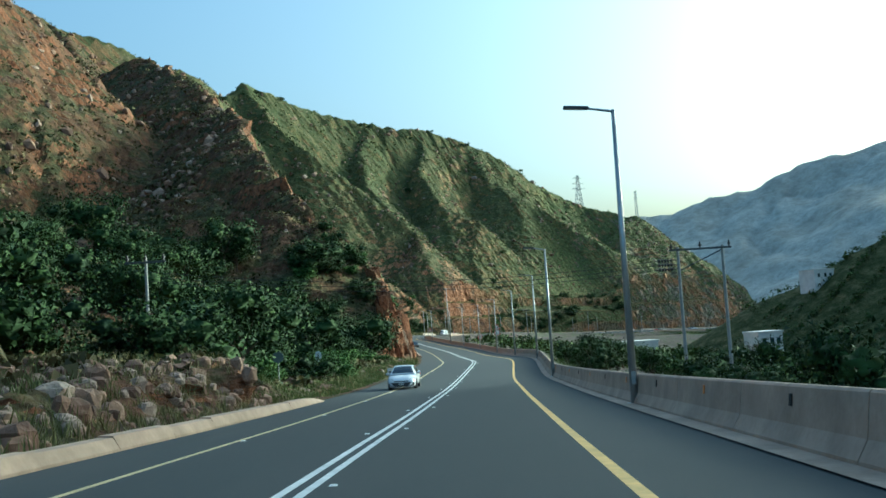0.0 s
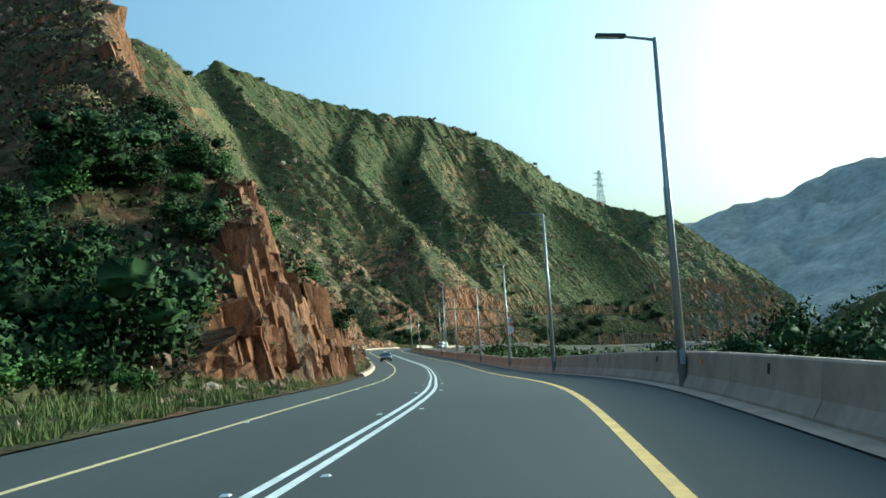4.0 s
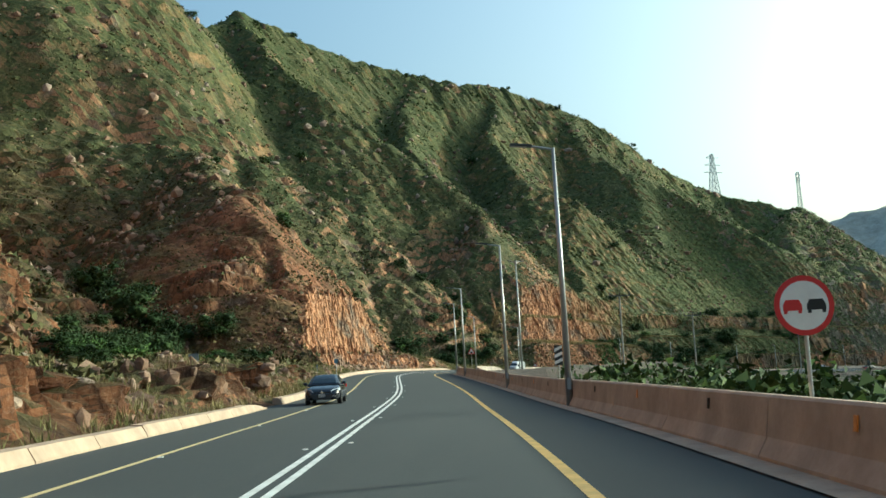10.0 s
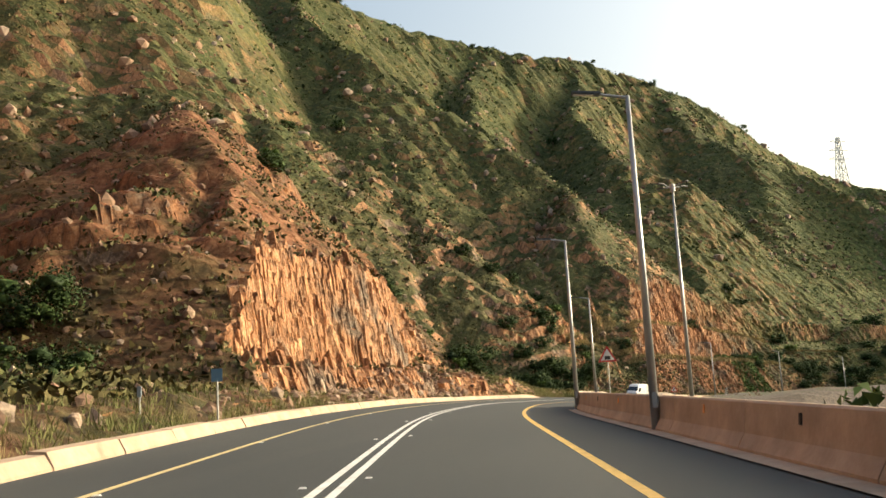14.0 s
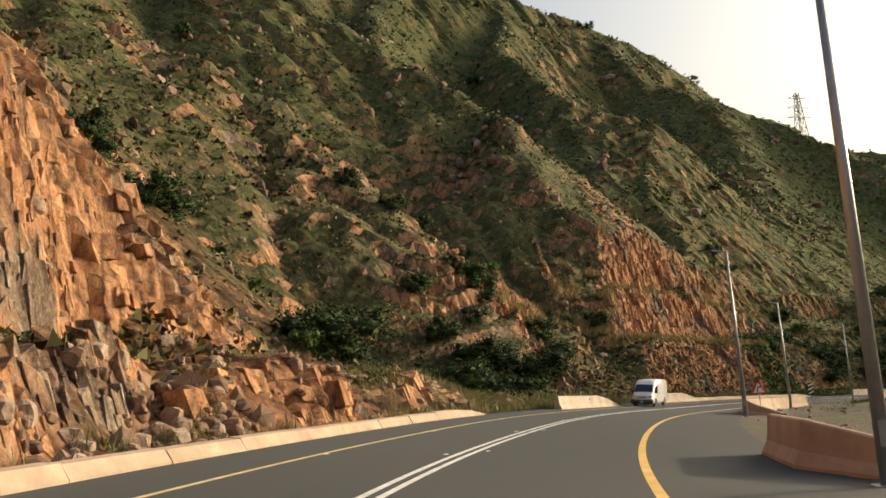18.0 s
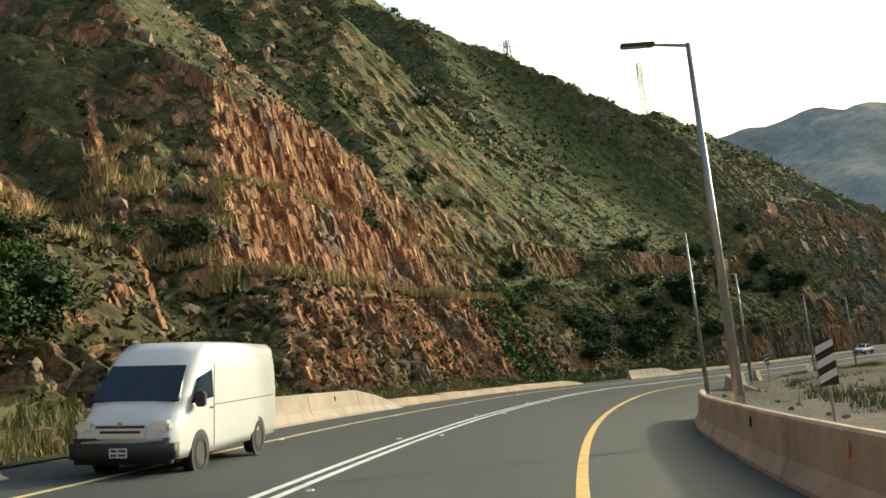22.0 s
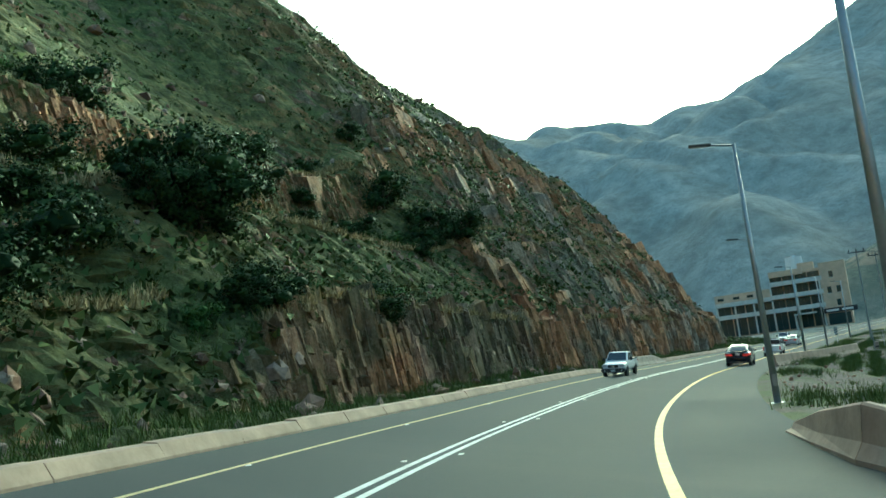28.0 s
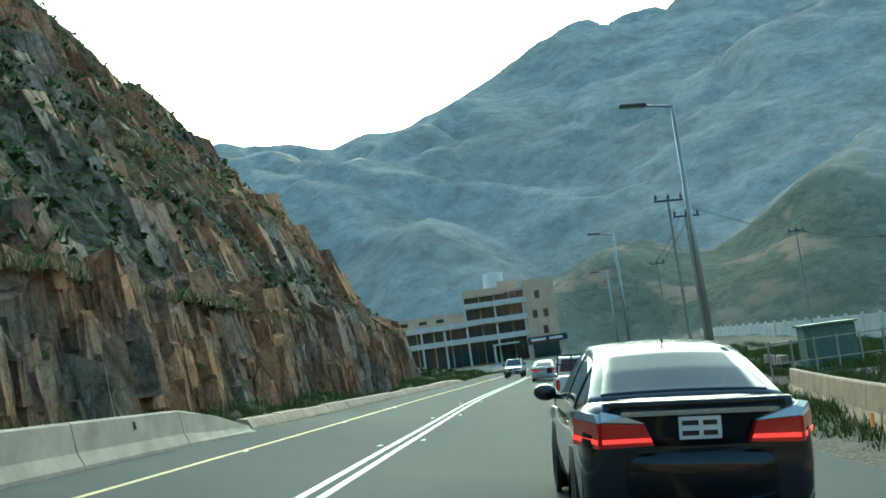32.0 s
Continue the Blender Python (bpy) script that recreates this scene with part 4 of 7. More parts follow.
def cabin_mesh(prof, w0, w1, bevel=0.07):
    """A car's upper body: prof gives (y, z) of rear foot, rear top, front top, front foot."""
    (ya, za), (yb, zb), (yc, zc), (yd, zd) = prof
    bm = bmesh.new()
    v = [bm.verts.new(p) for p in ((-w0, ya, za), (w0, ya, za), (w1, yb, zb), (-w1, yb, zb), (-w1, yc, zc), (w1, yc, zc), (w0, yd, zd), (-w0, yd, zd))]
    for q in ((0, 1, 2, 3), (3, 2, 5, 4), (4, 5, 6, 7), (7, 6, 1, 0), (1, 6, 5, 2), (0, 3, 4, 7)):
        bm.faces.new([v[i] for i in q])
    bmesh.ops.recalc_face_normals(bm, faces=bm.faces)
    bmesh.ops.bevel(bm, geom=list(bm.edges), offset=bevel, segments=4, affect="EDGES", profile=0.6)
    return bm


def between(a, b, k):
    return tuple(x + (y - x) * k for x, y in zip(a, b))


def inset(P, left, right, low, high):
    """Four corners inside the quad P (low-left, low-right, high-right, high-left)."""
    f = lambda u, v: between(between(P[0], P[1], u), between(P[3], P[2], u), v)
    return [f(left, low), f(right, low), f(right, high), f(left, high)]


def add_wheels(root, w, ys, r, width=0.22):
    made = None
    for y in ys:
        for side in (-1, 1):
            x = side * (w - width / 2 + 0.005)
            if made is None:
                bm = bmesh.new()
                bmesh.ops.create_cone(bm, cap_ends=False, segments=28, radius1=r, radius2=r, depth=width, matrix=pose(0, 0, 0, 0, 90, 0))
                bmesh.ops.create_cone(bm, cap_ends=False, segments=28, radius1=r, radius2=r * 0.66, depth=0.02, matrix=pose(width / 2 + 0.01, 0, 0, 0, 90, 0))
                bmesh.ops.create_cone(bm, cap_ends=False, segments=28, radius1=r * 0.66, radius2=r, depth=0.02, matrix=pose(-width / 2 - 0.01, 0, 0, 0, 90, 0))
                tyre = bm
                wheel = part("wheel", tyre, TYRE, root, smooth=True)
                bm = bmesh.new()
                bmesh.ops.create_cone(bm, cap_ends=True, segments=24, radius1=r * 0.64, radius2=r * 0.64, depth=width * 0.6, matrix=pose(0, 0, 0, 0, 90, 0))
                for k in range(5):
                    box(bm, width * 0.28, width * 0.5, -0.03, 0.03, 0, r * 0.62, m=pose(0, 0, 0, 72 * k, 0, 0))
                    box(bm, -width * 0.5, -width * 0.28, -0.03, 0.03, 0, r * 0.62, m=pose(0, 0, 0, 72 * k, 0, 0))
                rim = part("rim", bm, RIM, wheel)
                wheel.matrix_basis = pose(x, y, r)
                made = (wheel, rim)
            else:
                o = same_part(made[0], root, pose(x, y, r))
                same_part(made[1], o, Matrix.Identity(4))
            arch = bmesh.new()
            bmesh.ops.create_cone(arch, cap_ends=True, segments=28, radius1=r + 0.06, radius2=r + 0.06, depth=0.05, matrix=pose(side * (w - 0.018), y, r + 0.01, 0, 90, 0))
            part("wheel_arch", arch, GREY_TRIM, root)


def number_plate(root, x, y, z, facing=-1):
    p = part("number_plate", boxed(x - 0.16, x + 0.16, y - 0.008, y + 0.008, z - 0.08, z + 0.08, 0.004), PLATE, root)
    yy = y + facing * 0.010
    for row in (0.036, -0.036):
        for a, b in ((-0.138, -0.012), (0.022, 0.128)):
            part("plate_bar", boxed(x + a, x + b, yy - 0.002, yy + 0.002, z + row - 0.017, z + row + 0.017), INK, p)


ROOF_LINE = ((-1.98, 1.06), (-1.80, 1.135), (-1.5, 1.27), (-1.2, 1.385), (-0.9, 1.455), (-0.5, 1.49), (-0.1, 1.495), (0.2, 1.47), (0.5, 1.385), (0.8, 1.255), (1.1, 1.09), (1.30, 0.97))


def roof_point(y, a, lift=0.0):
    """A point of the car's upper shell: a runs from -1 to 1 across it."""
    ys, zs = zip(*ROOF_LINE)
    z = float(np.interp(y, ys, zs))
    k = min(1.0, max(0.0, (z - 1.0) / 0.48))
    w = 0.82 - 0.22 * k
    return (a * w, y, z + 0.035 * (1 - a * a) * (0.4 + 0.6 * k) + lift)


def shell(y0, y1, a0, a1, lift, sides=False):
    """A curved patch of the upper shell; with sides it comes down to the waist."""
    bm = bmesh.new()
    rows = []
    for i in range(25):
        y = y0 + (y1 - y0) * i / 24
        row = [roof_point(y, a0 + (a1 - a0) * j / 12, lift) for j in range(13)]
        if sides:
            row = [flank_point(y, -1, k) for k in (0.0, 0.35, 0.7, 0.92)] + row + [flank_point(y, 1, k) for k in (0.92, 0.7, 0.35, 0.0)]
        rows.append([bm.verts.new(p) for p in row])
    for p, q in zip(rows[:-1], rows[1:]):
        for j in range(len(p) - 1):
            bm.faces.new((p[j], p[j + 1], q[j + 1], q[j]))
    bmesh.ops.recalc_face_normals(bm, faces=bm.faces)
    bmesh.ops.solidify(bm, geom=bm.faces[:], thickness=0.006)
    return bm


def flank_point(y, sd, k, out=0.0):
    """A point of the cabin's side: k runs from the waist to the roof's edge."""
    x1, _, z1 = roof_point(y, 1.0)
    z0 = 0.90
    return (sd * (0.895 + (x1 - 0.895) * k ** 1.25 + out), y, z0 + (z1 - z0) * k)


def flank(y0, y1, sd, k0, k1, out):
    bm = bmesh.new()
    rows = [[bm.verts.new(flank_point(y0 + (y1 - y0) * i / 10, sd, k0 + (k1 - k0) * j / 6, out)) for j in range(7)] for i in range(11)]
    for p, q in zip(rows[:-1], rows[1:]):
        for j in range(6):
            bm.faces.new((p[j], p[j + 1], q[j + 1], q[j]))
    bmesh.ops.recalc_face_normals(bm, faces=bm.faces)
    bmesh.ops.solidify(bm, geom=bm.faces[:], thickness=0.006)
    return bm


def curved_panel(half, profile, sweep):
    """A panel with a profile (z, y) that bends forward towards its ends."""
    bm = bmesh.new()
    rows = []
    for i in range(21):
        k = -1 + i / 10
        rows.append([bm.verts.new((k * half, y + sweep * abs(k) ** 3.2, z)) for z, y in profile])
    for p, q in zip(rows[:-1], rows[1:]):
        for j in range(len(p) - 1):
            bm.faces.new((p[j], q[j], q[j + 1], p[j + 1]))
    bmesh.ops.solidify(bm, geom=bm.faces[:], thickness=0.02)
    bmesh.ops.recalc_face_normals(bm, faces=bm.faces)
    return bm


def sedan(body, label, group="", tail=True, dark=True):
    root = thing("car", label, "car", group)
    w = 0.925
    st = [(-2.42, 0.42, 0.86, 0.74), (-2.38, 0.32, 1.00, 0.84), (-2.25, 0.27, 1.075, 0.895), (-1.9, 0.22, 1.09, 0.92), (-1.3, 0.2, 1.03, 0.925), (-0.4, 0.19, 0.99, 0.925), (0.6, 0.19, 0.985, 0.925), (1.2, 0.2, 0.97, 0.92), (1.7, 0.21, 0.90, 0.90), (2.1, 0.22, 0.80, 0.86), (2.36, 0.26, 0.68, 0.76), (2.44, 0.34, 0.56, 0.6)]
    part("body", loft(st, car_ring), body, root, smooth=True)
    part("cabin", shell(-1.98, 1.30, -1.0, 1.0, 0.0, True), body, root, smooth=True)
    part("rear_window", shell(-1.86, -1.02, -0.88, 0.88, 0.007), DARK_GLASS, root, smooth=True)
    part("windscreen", shell(0.30, 1.16, -0.90, 0.90, 0.007), DARK_GLASS, root, smooth=True)
    for sd in (-1, 1):
        for y0, y1 in ((-1.28, -0.42), (-0.36, 0.62)):
            part("side_window", flank(y0, y1, sd, 0.20, 0.88, 0.007), DARK_GLASS, root, smooth=True)
        m = bmesh.new()
        bmesh.ops.create_uvsphere(m, u_segments=16, v_segments=10, radius=1.0, matrix=Matrix.Translation((sd * 1.02, 0.74, 1.04)) @ Matrix.Diagonal((0.13, 0.09, 0.085, 1)))
        part("mirror", rod(m, (sd * 0.82, 0.76, 0.98), (sd * 0.95, 0.74, 1.01), 0.03), body, root)
        for y in (-0.15, -1.1):
            part("door_handle", boxed(sd * 0.93 - 0.02, sd * 0.93 + 0.02, y - 0.1, y + 0.1, 0.86, 0.885, 0.008), CHROME, root)
        # tail lamp: an outer part on the wing and an inner part on the lid
        for lo, lens in (([(sd * 0.925, -2.10, 0.79), (sd * 0.76, -2.455, 0.775), (sd * 0.76, -2.44, 0.95), (sd * 0.915, -2.12, 0.98)], [(sd * 0.915, -2.12, 0.98), (sd * 0.76, -2.44, 0.955), (sd * 0.78, -2.42, 1.015), (sd * 0.90, -2.14, 1.035)]),
                         ([(sd * 0.745, -2.455, 0.775), (sd * 0.36, -2.485, 0.79), (sd * 0.42, -2.475, 0.935), (sd * 0.745, -2.44, 0.95)], [(sd * 0.745, -2.44, 0.955), (sd * 0.42, -2.475, 0.94), (sd * 0.58, -2.455, 0.995), (sd * 0.745, -2.40, 1.03)])):
            flip = (lambda q: q) if sd < 0 else (lambda q: [q[1], q[0], q[3], q[2]])
            lo = flip(lo)
            lamp = part("tail_lamp", quad_panel(lo, 0.02, 0.09), RED_LENS, root)
            band = [between(lo[0], lo[3], 0.18), between(lo[1], lo[2], 0.18), between(lo[1], lo[2], 0.36), between(lo[0], lo[3], 0.36)]
            part("light_band", quad_panel(band, 0.026, 0.004), TAIL_GLOW, lamp)
            part("clear_lens", quad_panel(flip(lens), 0.016, 0.08), CLEAR_LENS, lamp)
        hl = [(sd * 0.44, 2.42, 0.62), (sd * 0.90, 2.02, 0.68), (sd * 0.88, 1.96, 0.82), (sd * 0.52, 2.30, 0.73)]
        hl = hl if sd < 0 else [hl[1], hl[0], hl[3], hl[2]]
        hp = [hl[1], hl[0], hl[3], hl[2]]
        part("headlamp", quad_panel(hp, 0.04, 0.06), CLEAR_LENS, root)
    part("chrome_strip", boxed(-0.60, 0.60, -2.482, -2.40, 0.995, 1.03, 0.01), CHROME, root)
    part("boot_seam", boxed(-0.6, 0.6, -2.437, -2.40, 0.735, 0.745), GREY_TRIM, root)
    part("rear_bumper", curved_panel(0.90, ((0.26, -2.34), (0.29, -2.42), (0.36, -2.47), (0.50, -2.495), (0.63, -2.49), (0.71, -2.465), (0.75, -2.43), (0.77, -2.36)), 0.30), body, root, smooth=True)
    part("boot_lid", curved_panel(0.72, ((0.76, -2.40), (0.78, -2.435), (0.85, -2.44), (0.96, -2.44), (1.03, -2.452), (1.075, -2.47), (1.095, -2.455), (1.10, -2.38), (1.095, -2.15)), 0.07), body, root, smooth=True)
    part("bumper_strip", boxed(-0.62, 0.62, -2.512, -2.48, 0.34, 0.365, 0.006), CHROME, root)
    part("front_bumper", boxed(-0.8, 0.8, 2.2, 2.46, 0.24, 0.52, 0.08), body, root, smooth=True)
    part("grille", boxed(-0.46, 0.46, 2.40, 2.478, 0.585, 0.635, 0.015), GREY_TRIM, root)
    low = [(0.40, 2.50, 0.27), (-0.40, 2.50, 0.27), (-0.66, 2.475, 0.53), (0.66, 2.475, 0.53)]
    part("lower_grille", quad_panel(low, 0.012, 0.05), GREY_TRIM, root)
    for sd in (-1, 1):
        f = [(sd * 0.62, 2.47, 0.30), (sd * 0.80, 2.36, 0.30), (sd * 0.82, 2.34, 0.50), (sd * 0.76, 2.42, 0.50)]
        part("fog_lamp", quad_panel([f[1], f[0], f[3], f[2]] if sd > 0 else f, 0.02, 0.04), GREY_TRIM, root)
    part("badge", disc(0.055, 2.47, 2.49, 0.61, 16), CHROME, root)
    number_plate(root, 0, 2.52, 0.45, 1)
    part("roof_fin", polygon([(0, 0), (0.02, 0), (0.015, 0.06), (0.005, 0.06)], -0.95, -0.82), body, root).matrix_basis = pose(-0.01, 0, 1.475)
    part("badge", boxed(-0.05, 0.05, -2.452, -2.41, 1.04, 1.075, 0.01), GREY_TRIM, root)
    number_plate(root, 0, -2.455, 0.90)
    add_wheels(root, 0.92, (-1.45, 1.38), 0.325)
    return root


def pickup(label, double=False, group=""):
    root = thing("pickup_truck", label, "pickup truck", group)
    st = [(-2.45, 0.55, 1.05, 0.80), (-2.42, 0.48, 1.10, 0.84), (-1.0, 0.45, 1.10, 0.85), (0.2, 0.42, 1.08, 0.85), (1.2, 0.42, 1.06, 0.85), (1.5, 0.45, 1.04, 0.84), (2.2, 0.48, 0.98, 0.80), (2.48, 0.5, 0.86, 0.74), (2.5, 0.52, 0.8, 0.68)]
    part("body", loft(st, car_ring), WHITE_PAINT, root, smooth=True)
    yb = -0.75 if double else -0.35
    prof = ((yb, 1.05), (yb + 0.12, 1.68), (0.45, 1.70), (1.42, 1.03))
    part("cab", cabin_mesh(prof, 0.80, 0.66), WHITE_PAINT, root, smooth=True)
    (a0, z0), (a1, z1), (c1, zc), (d1, zd) = prof
    part("rear_window", quad_panel(inset([(-0.8, a0, z0), (0.8, a0, z0), (0.66, a1, z1), (-0.66, a1, z1)], 0.08, 0.92, 0.22, 0.9), 0.012), DARK_GLASS, root)
    part("windscreen", quad_panel(inset([(0.8, d1, zd), (-0.8, d1, zd), (-0.66, c1, zc), (0.66, c1, zc)], 0.05, 0.95, 0.16, 0.93), 0.012), DARK_GLASS, root)
    for sd in (-1, 1):
        P = [(sd * 0.8, a0, z0), (sd * 0.8, d1, zd), (sd * 0.66, c1, zc), (sd * 0.66, a1, z1)]
        P = P if sd > 0 else [P[1], P[0], P[3], P[2]]
        for a, b in (((0.1, 0.46), (0.5, 0.84)) if double else ((0.14, 0.80),)):
            a, b = (a, b) if sd > 0 else (1 - b, 1 - a)
            part("side_window", quad_panel(inset(P, a, b, 0.14, 0.86), 0.010), DARK_GLASS, root)
        part("mirror", boxed(sd * 0.98 - 0.1, sd * 0.98 + 0.1, 0.85, 0.97, 1.12, 1.32, 0.03), GREY_TRIM, root)
        part("tail_lamp", boxed(sd * 0.78 - 0.06, sd * 0.78 + 0.06, -2.475, -2.40, 0.68, 1.02, 0.015), RED_LENS, root)
        part("headlamp", boxed(sd * 0.60 - 0.19, sd * 0.60 + 0.19, 2.30, 2.53, 0.72, 0.92, 0.04), CLEAR_LENS, root)
        part("fog_lamp", disc(0.055, 2.60, 2.615, 0.5, 16, sd * 0.6), CLEAR_LENS, root)
        part("bed_rail", boxed(sd * 0.80 - 0.04, sd * 0.80 + 0.04, -2.42, yb - 0.04, 1.10, 1.16, 0.015), GREY_TRIM, root)
    bm = bmesh.new()
    for x in (-0.74, -0.25, 0.25, 0.74):
        rod(bm, (x, yb - 0.12, 1.1), (x * 0.92, yb - 0.12, 1.76), 0.025)
    for z in (1.45, 1.76):
        rod(bm, (-0.72, yb - 0.12, z), (0.72, yb - 0.12, z), 0.025)
    part("cab_guard", bm, GREY_TRIM, root, "black tubular guard behind the cab")
    part("tailgate", boxed(-0.70, 0.70, -2.478, -2.43, 0.62, 1.10, 0.012), WHITE_PAINT, root)
    part("rear_bumper", boxed(-0.80, 0.80, -2.62, -2.44, 0.42, 0.58, 0.03), CHROME, root)
    part("front_bumper", boxed(-0.85, 0.85, 2.34, 2.60, 0.36, 0.64, 0.06), GREY_TRIM if double else WHITE_PAINT, root)
    part("grille", boxed(-0.38, 0.38, 2.44, 2.535, 0.70, 0.90, 0.02), GREY_TRIM, root)
    part("grille_trim", boxed(-0.10, 0.10, 2.53, 2.545, 0.72, 0.88, 0.01), CHROME, root)
    number_plate(root, 0, -2.63, 0.52)
    number_plate(root, 0, 2.61, 0.50, 1)
    add_wheels(root, 0.85, (-1.5, 1.55), 0.35)
    return root


def van(label):
    root = thing("van", label, "van")
    ring = lambda low, high, w: [(-x, z) for x, z in ((0.55 * w, low), (0.95 * w, low + 0.03), (w, low + 0.2), (w, low + 0.5 * (high - low)), (0.97 * w, low + 0.75 * (high - low)), (0.90 * w, high - 0.12), (0.78 * w, high - 0.02), (0.4 * w, high + 0.02))][::-1] + [(0.55 * w, low), (0.95 * w, low + 0.03), (w, low + 0.2), (w, low + 0.5 * (high - low)), (0.97 * w, low + 0.75 * (high - low)), (0.90 * w, high - 0.12), (0.78 * w, high - 0.02), (0.4 * w, high + 0.02)]
    st = [(-2.68, 0.34, 2.18, 0.88), (-2.60, 0.28, 2.24, 0.93), (-1.0, 0.26, 2.28, 0.94), (0.9, 0.26, 2.27, 0.94), (1.30, 0.26, 2.12, 0.93), (1.85, 0.27, 1.56, 0.93), (2.30, 0.28, 1.16, 0.91), (2.58, 0.32, 1.0, 0.86), (2.68, 0.38, 0.82, 0.78)]
    part("body", loft(st, ring), WHITE_PAINT, root, smooth=True)
    part("windscreen", quad_panel([(0.80, 2.18, 1.28), (-0.80, 2.18, 1.28), (-0.70, 1.60, 1.86), (0.70, 1.60, 1.86)], 0.03, 0.05), DARK_GLASS, root)
    for sd in (-1, 1):
        q = [(sd * 0.935, 1.0, 1.28), (sd * 0.925, 1.92, 1.22), (sd * 0.90, 1.55, 1.66), (sd * 0.905, 1.0, 1.78)]
        part("side_window", quad_panel(q if sd > 0 else [q[1], q[0], q[3], q[2]], 0.02, 0.03), DARK_GLASS, root)
        part("mirror", boxed(sd * 1.04 - 0.09, sd * 1.04 + 0.09, 1.72, 1.86, 1.15, 1.42, 0.03), GREY_TRIM, root)
        part("headlamp", boxed(sd * 0.67 - 0.17, sd * 0.67 + 0.17, 2.40, 2.69, 0.79, 0.98, 0.05), CLEAR_LENS, root)
        part("fog_lamp", disc(0.06, 2.69, 2.74, 0.5, 16, sd * 0.62), CLEAR_LENS, root)
        part("door_seam", boxed(sd * 0.942 - 0.004, sd * 0.942 + 0.004, 0.93, 0.945, 0.4, 1.9), GREY_TRIM, root)
        part("door_handle", boxed(sd * 0.95 - 0.012, sd * 0.95 + 0.012, 0.98, 1.15, 1.08, 1.11, 0.006), GREY_TRIM, root)
    grille = part("grille", boxed(-0.46, 0.46, 2.56, 2.72, 0.68, 0.92, 0.03), WHITE_PAINT, root)
    for z, a in ((0.80, 0.36), (0.885, 0.44)):
        part("grille_slot", boxed(-a, a, 2.715, 2.727, z - 0.022, z + 0.022, 0.004), GREY_TRIM, grille)
    part("badge", disc(0.045, 2.72, 2.735, 0.93, 16), STEEL, grille)
    for sd in (-1, 1):
        part("panel_line", boxed(sd * 0.944 - 0.004, sd * 0.944 + 0.004, -2.4, 0.92, 1.13, 1.145), GREY_TRIM, root)
        part("roof_gutter", boxed(sd * 0.87 - 0.015, sd * 0.87 + 0.015, -2.45, 1.0, 1.98, 2.01, 0.006), WHITE_PAINT, root)
    part("front_bumper", boxed(-0.93, 0.93, 2.36, 2.77, 0.26, 0.70, 0.09), GREY_TRIM, root, "black plastic bumper", True)
    number_plate(root, 0, 2.78, 0.46, 1)
    add_wheels(root, 0.93, (-1.5, 1.55), 0.335)
    return root


def park(ob, s, e, turn=0.0, size=1.0, tall=1.0):
    """Set a vehicle on the road, leaning with its cross fall."""
    m = stand(s, e, 0.004, turn)
    lean = math.degrees(math.atan(float(np.interp(s, SS, FALL))))
    ob.matrix_world = m @ pose(0, 0, 0, 0, lean if abs(turn) < 90 else -lean, 0) @ Matrix.Diagonal((size, size, size * tall, 1))
    return ob


park(sedan(BLACK_PAINT, "glossy dark blue-black saloon car with red tail lamps"), 610.8, 4.2, 1, 1.09, 1.07)
park(pickup("white pickup truck with a black guard behind its cab"), 637, 4.7, 0, 1.08)
park(sedan(WHITE_PAINT, "white saloon car driving ahead on the road"), 676, 2.2)
park(sedan(WHITE_PAINT, "white compact saloon car in the oncoming lane", tail=False), 65.2, -3.2, 180)
park(sedan(BLACK_PAINT, "black saloon car in the oncoming lane"), 251, -3.5, 180)
park(van("white high-roofed panel van in the oncoming lane"), 431.9, -3.4, 180)
park(pickup("white double-cab pickup truck in the oncoming lane", True), 595, -2.6, 180)
park(pickup("white double-cab pickup truck far along the oncoming lane", True), 694, -1.6, 180)
# ---------------------------------------------------------------- plants and stones
def leaf_material(name, dark, light, dry=None, later=None):
    m, t, b = nodes_of(name, 0.75)
    geo = t.nodes.new("ShaderNodeNewGeometry")
    col = ramp(t, geo.outputs["Random Per Island"], [(0.0, dark), (0.6, tuple((a + c) / 2 for a, c in zip(dark, light))), (1.0, light)])
    big = noise_of(t, 0.12, 4, 0.6)
    if dry:
        col = mix(t, ranged(t, big, 0.44, 0.58, 0, 0.85), col, dry)
    if later:      # greener beyond the benched cliff, and darkened in colour for the shade there
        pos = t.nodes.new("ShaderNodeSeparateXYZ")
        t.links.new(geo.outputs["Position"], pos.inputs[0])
        # the 1.5 brightens the scrub's colour further on, imitating sun and haze
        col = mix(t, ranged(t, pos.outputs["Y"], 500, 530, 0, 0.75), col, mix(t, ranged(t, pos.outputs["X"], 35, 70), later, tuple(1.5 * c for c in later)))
    t.links.new(col, b.inputs["Base Color"])
    b.inputs["Specular IOR Level"].default_value = 0.15
    return m


LEAF = leaf_material("dark green leaves", (0.014, 0.029, 0.009), (0.050, 0.084, 0.021))
LEAF_MID = leaf_material("olive green leaves", (0.028, 0.052, 0.013), (0.10, 0.145, 0.035))
LEAF_LIGHT = leaf_material("fresh green leaves", (0.030, 0.066, 0.014), (0.105, 0.175, 0.038))
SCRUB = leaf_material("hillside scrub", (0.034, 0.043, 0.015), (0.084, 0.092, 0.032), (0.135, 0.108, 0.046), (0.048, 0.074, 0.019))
STRAW = leaf_material("dry grass blades", (0.16, 0.14, 0.05), (0.36, 0.31, 0.15), (0.13, 0.15, 0.05))
GREEN_BLADE = leaf_material("green grass blades", (0.05, 0.08, 0.018), (0.16, 0.19, 0.05))
BARK = plain("grey-brown bark", (0.12, 0.085, 0.06), 0.9, vary=0.25, scale=6, bumpy=0.5)


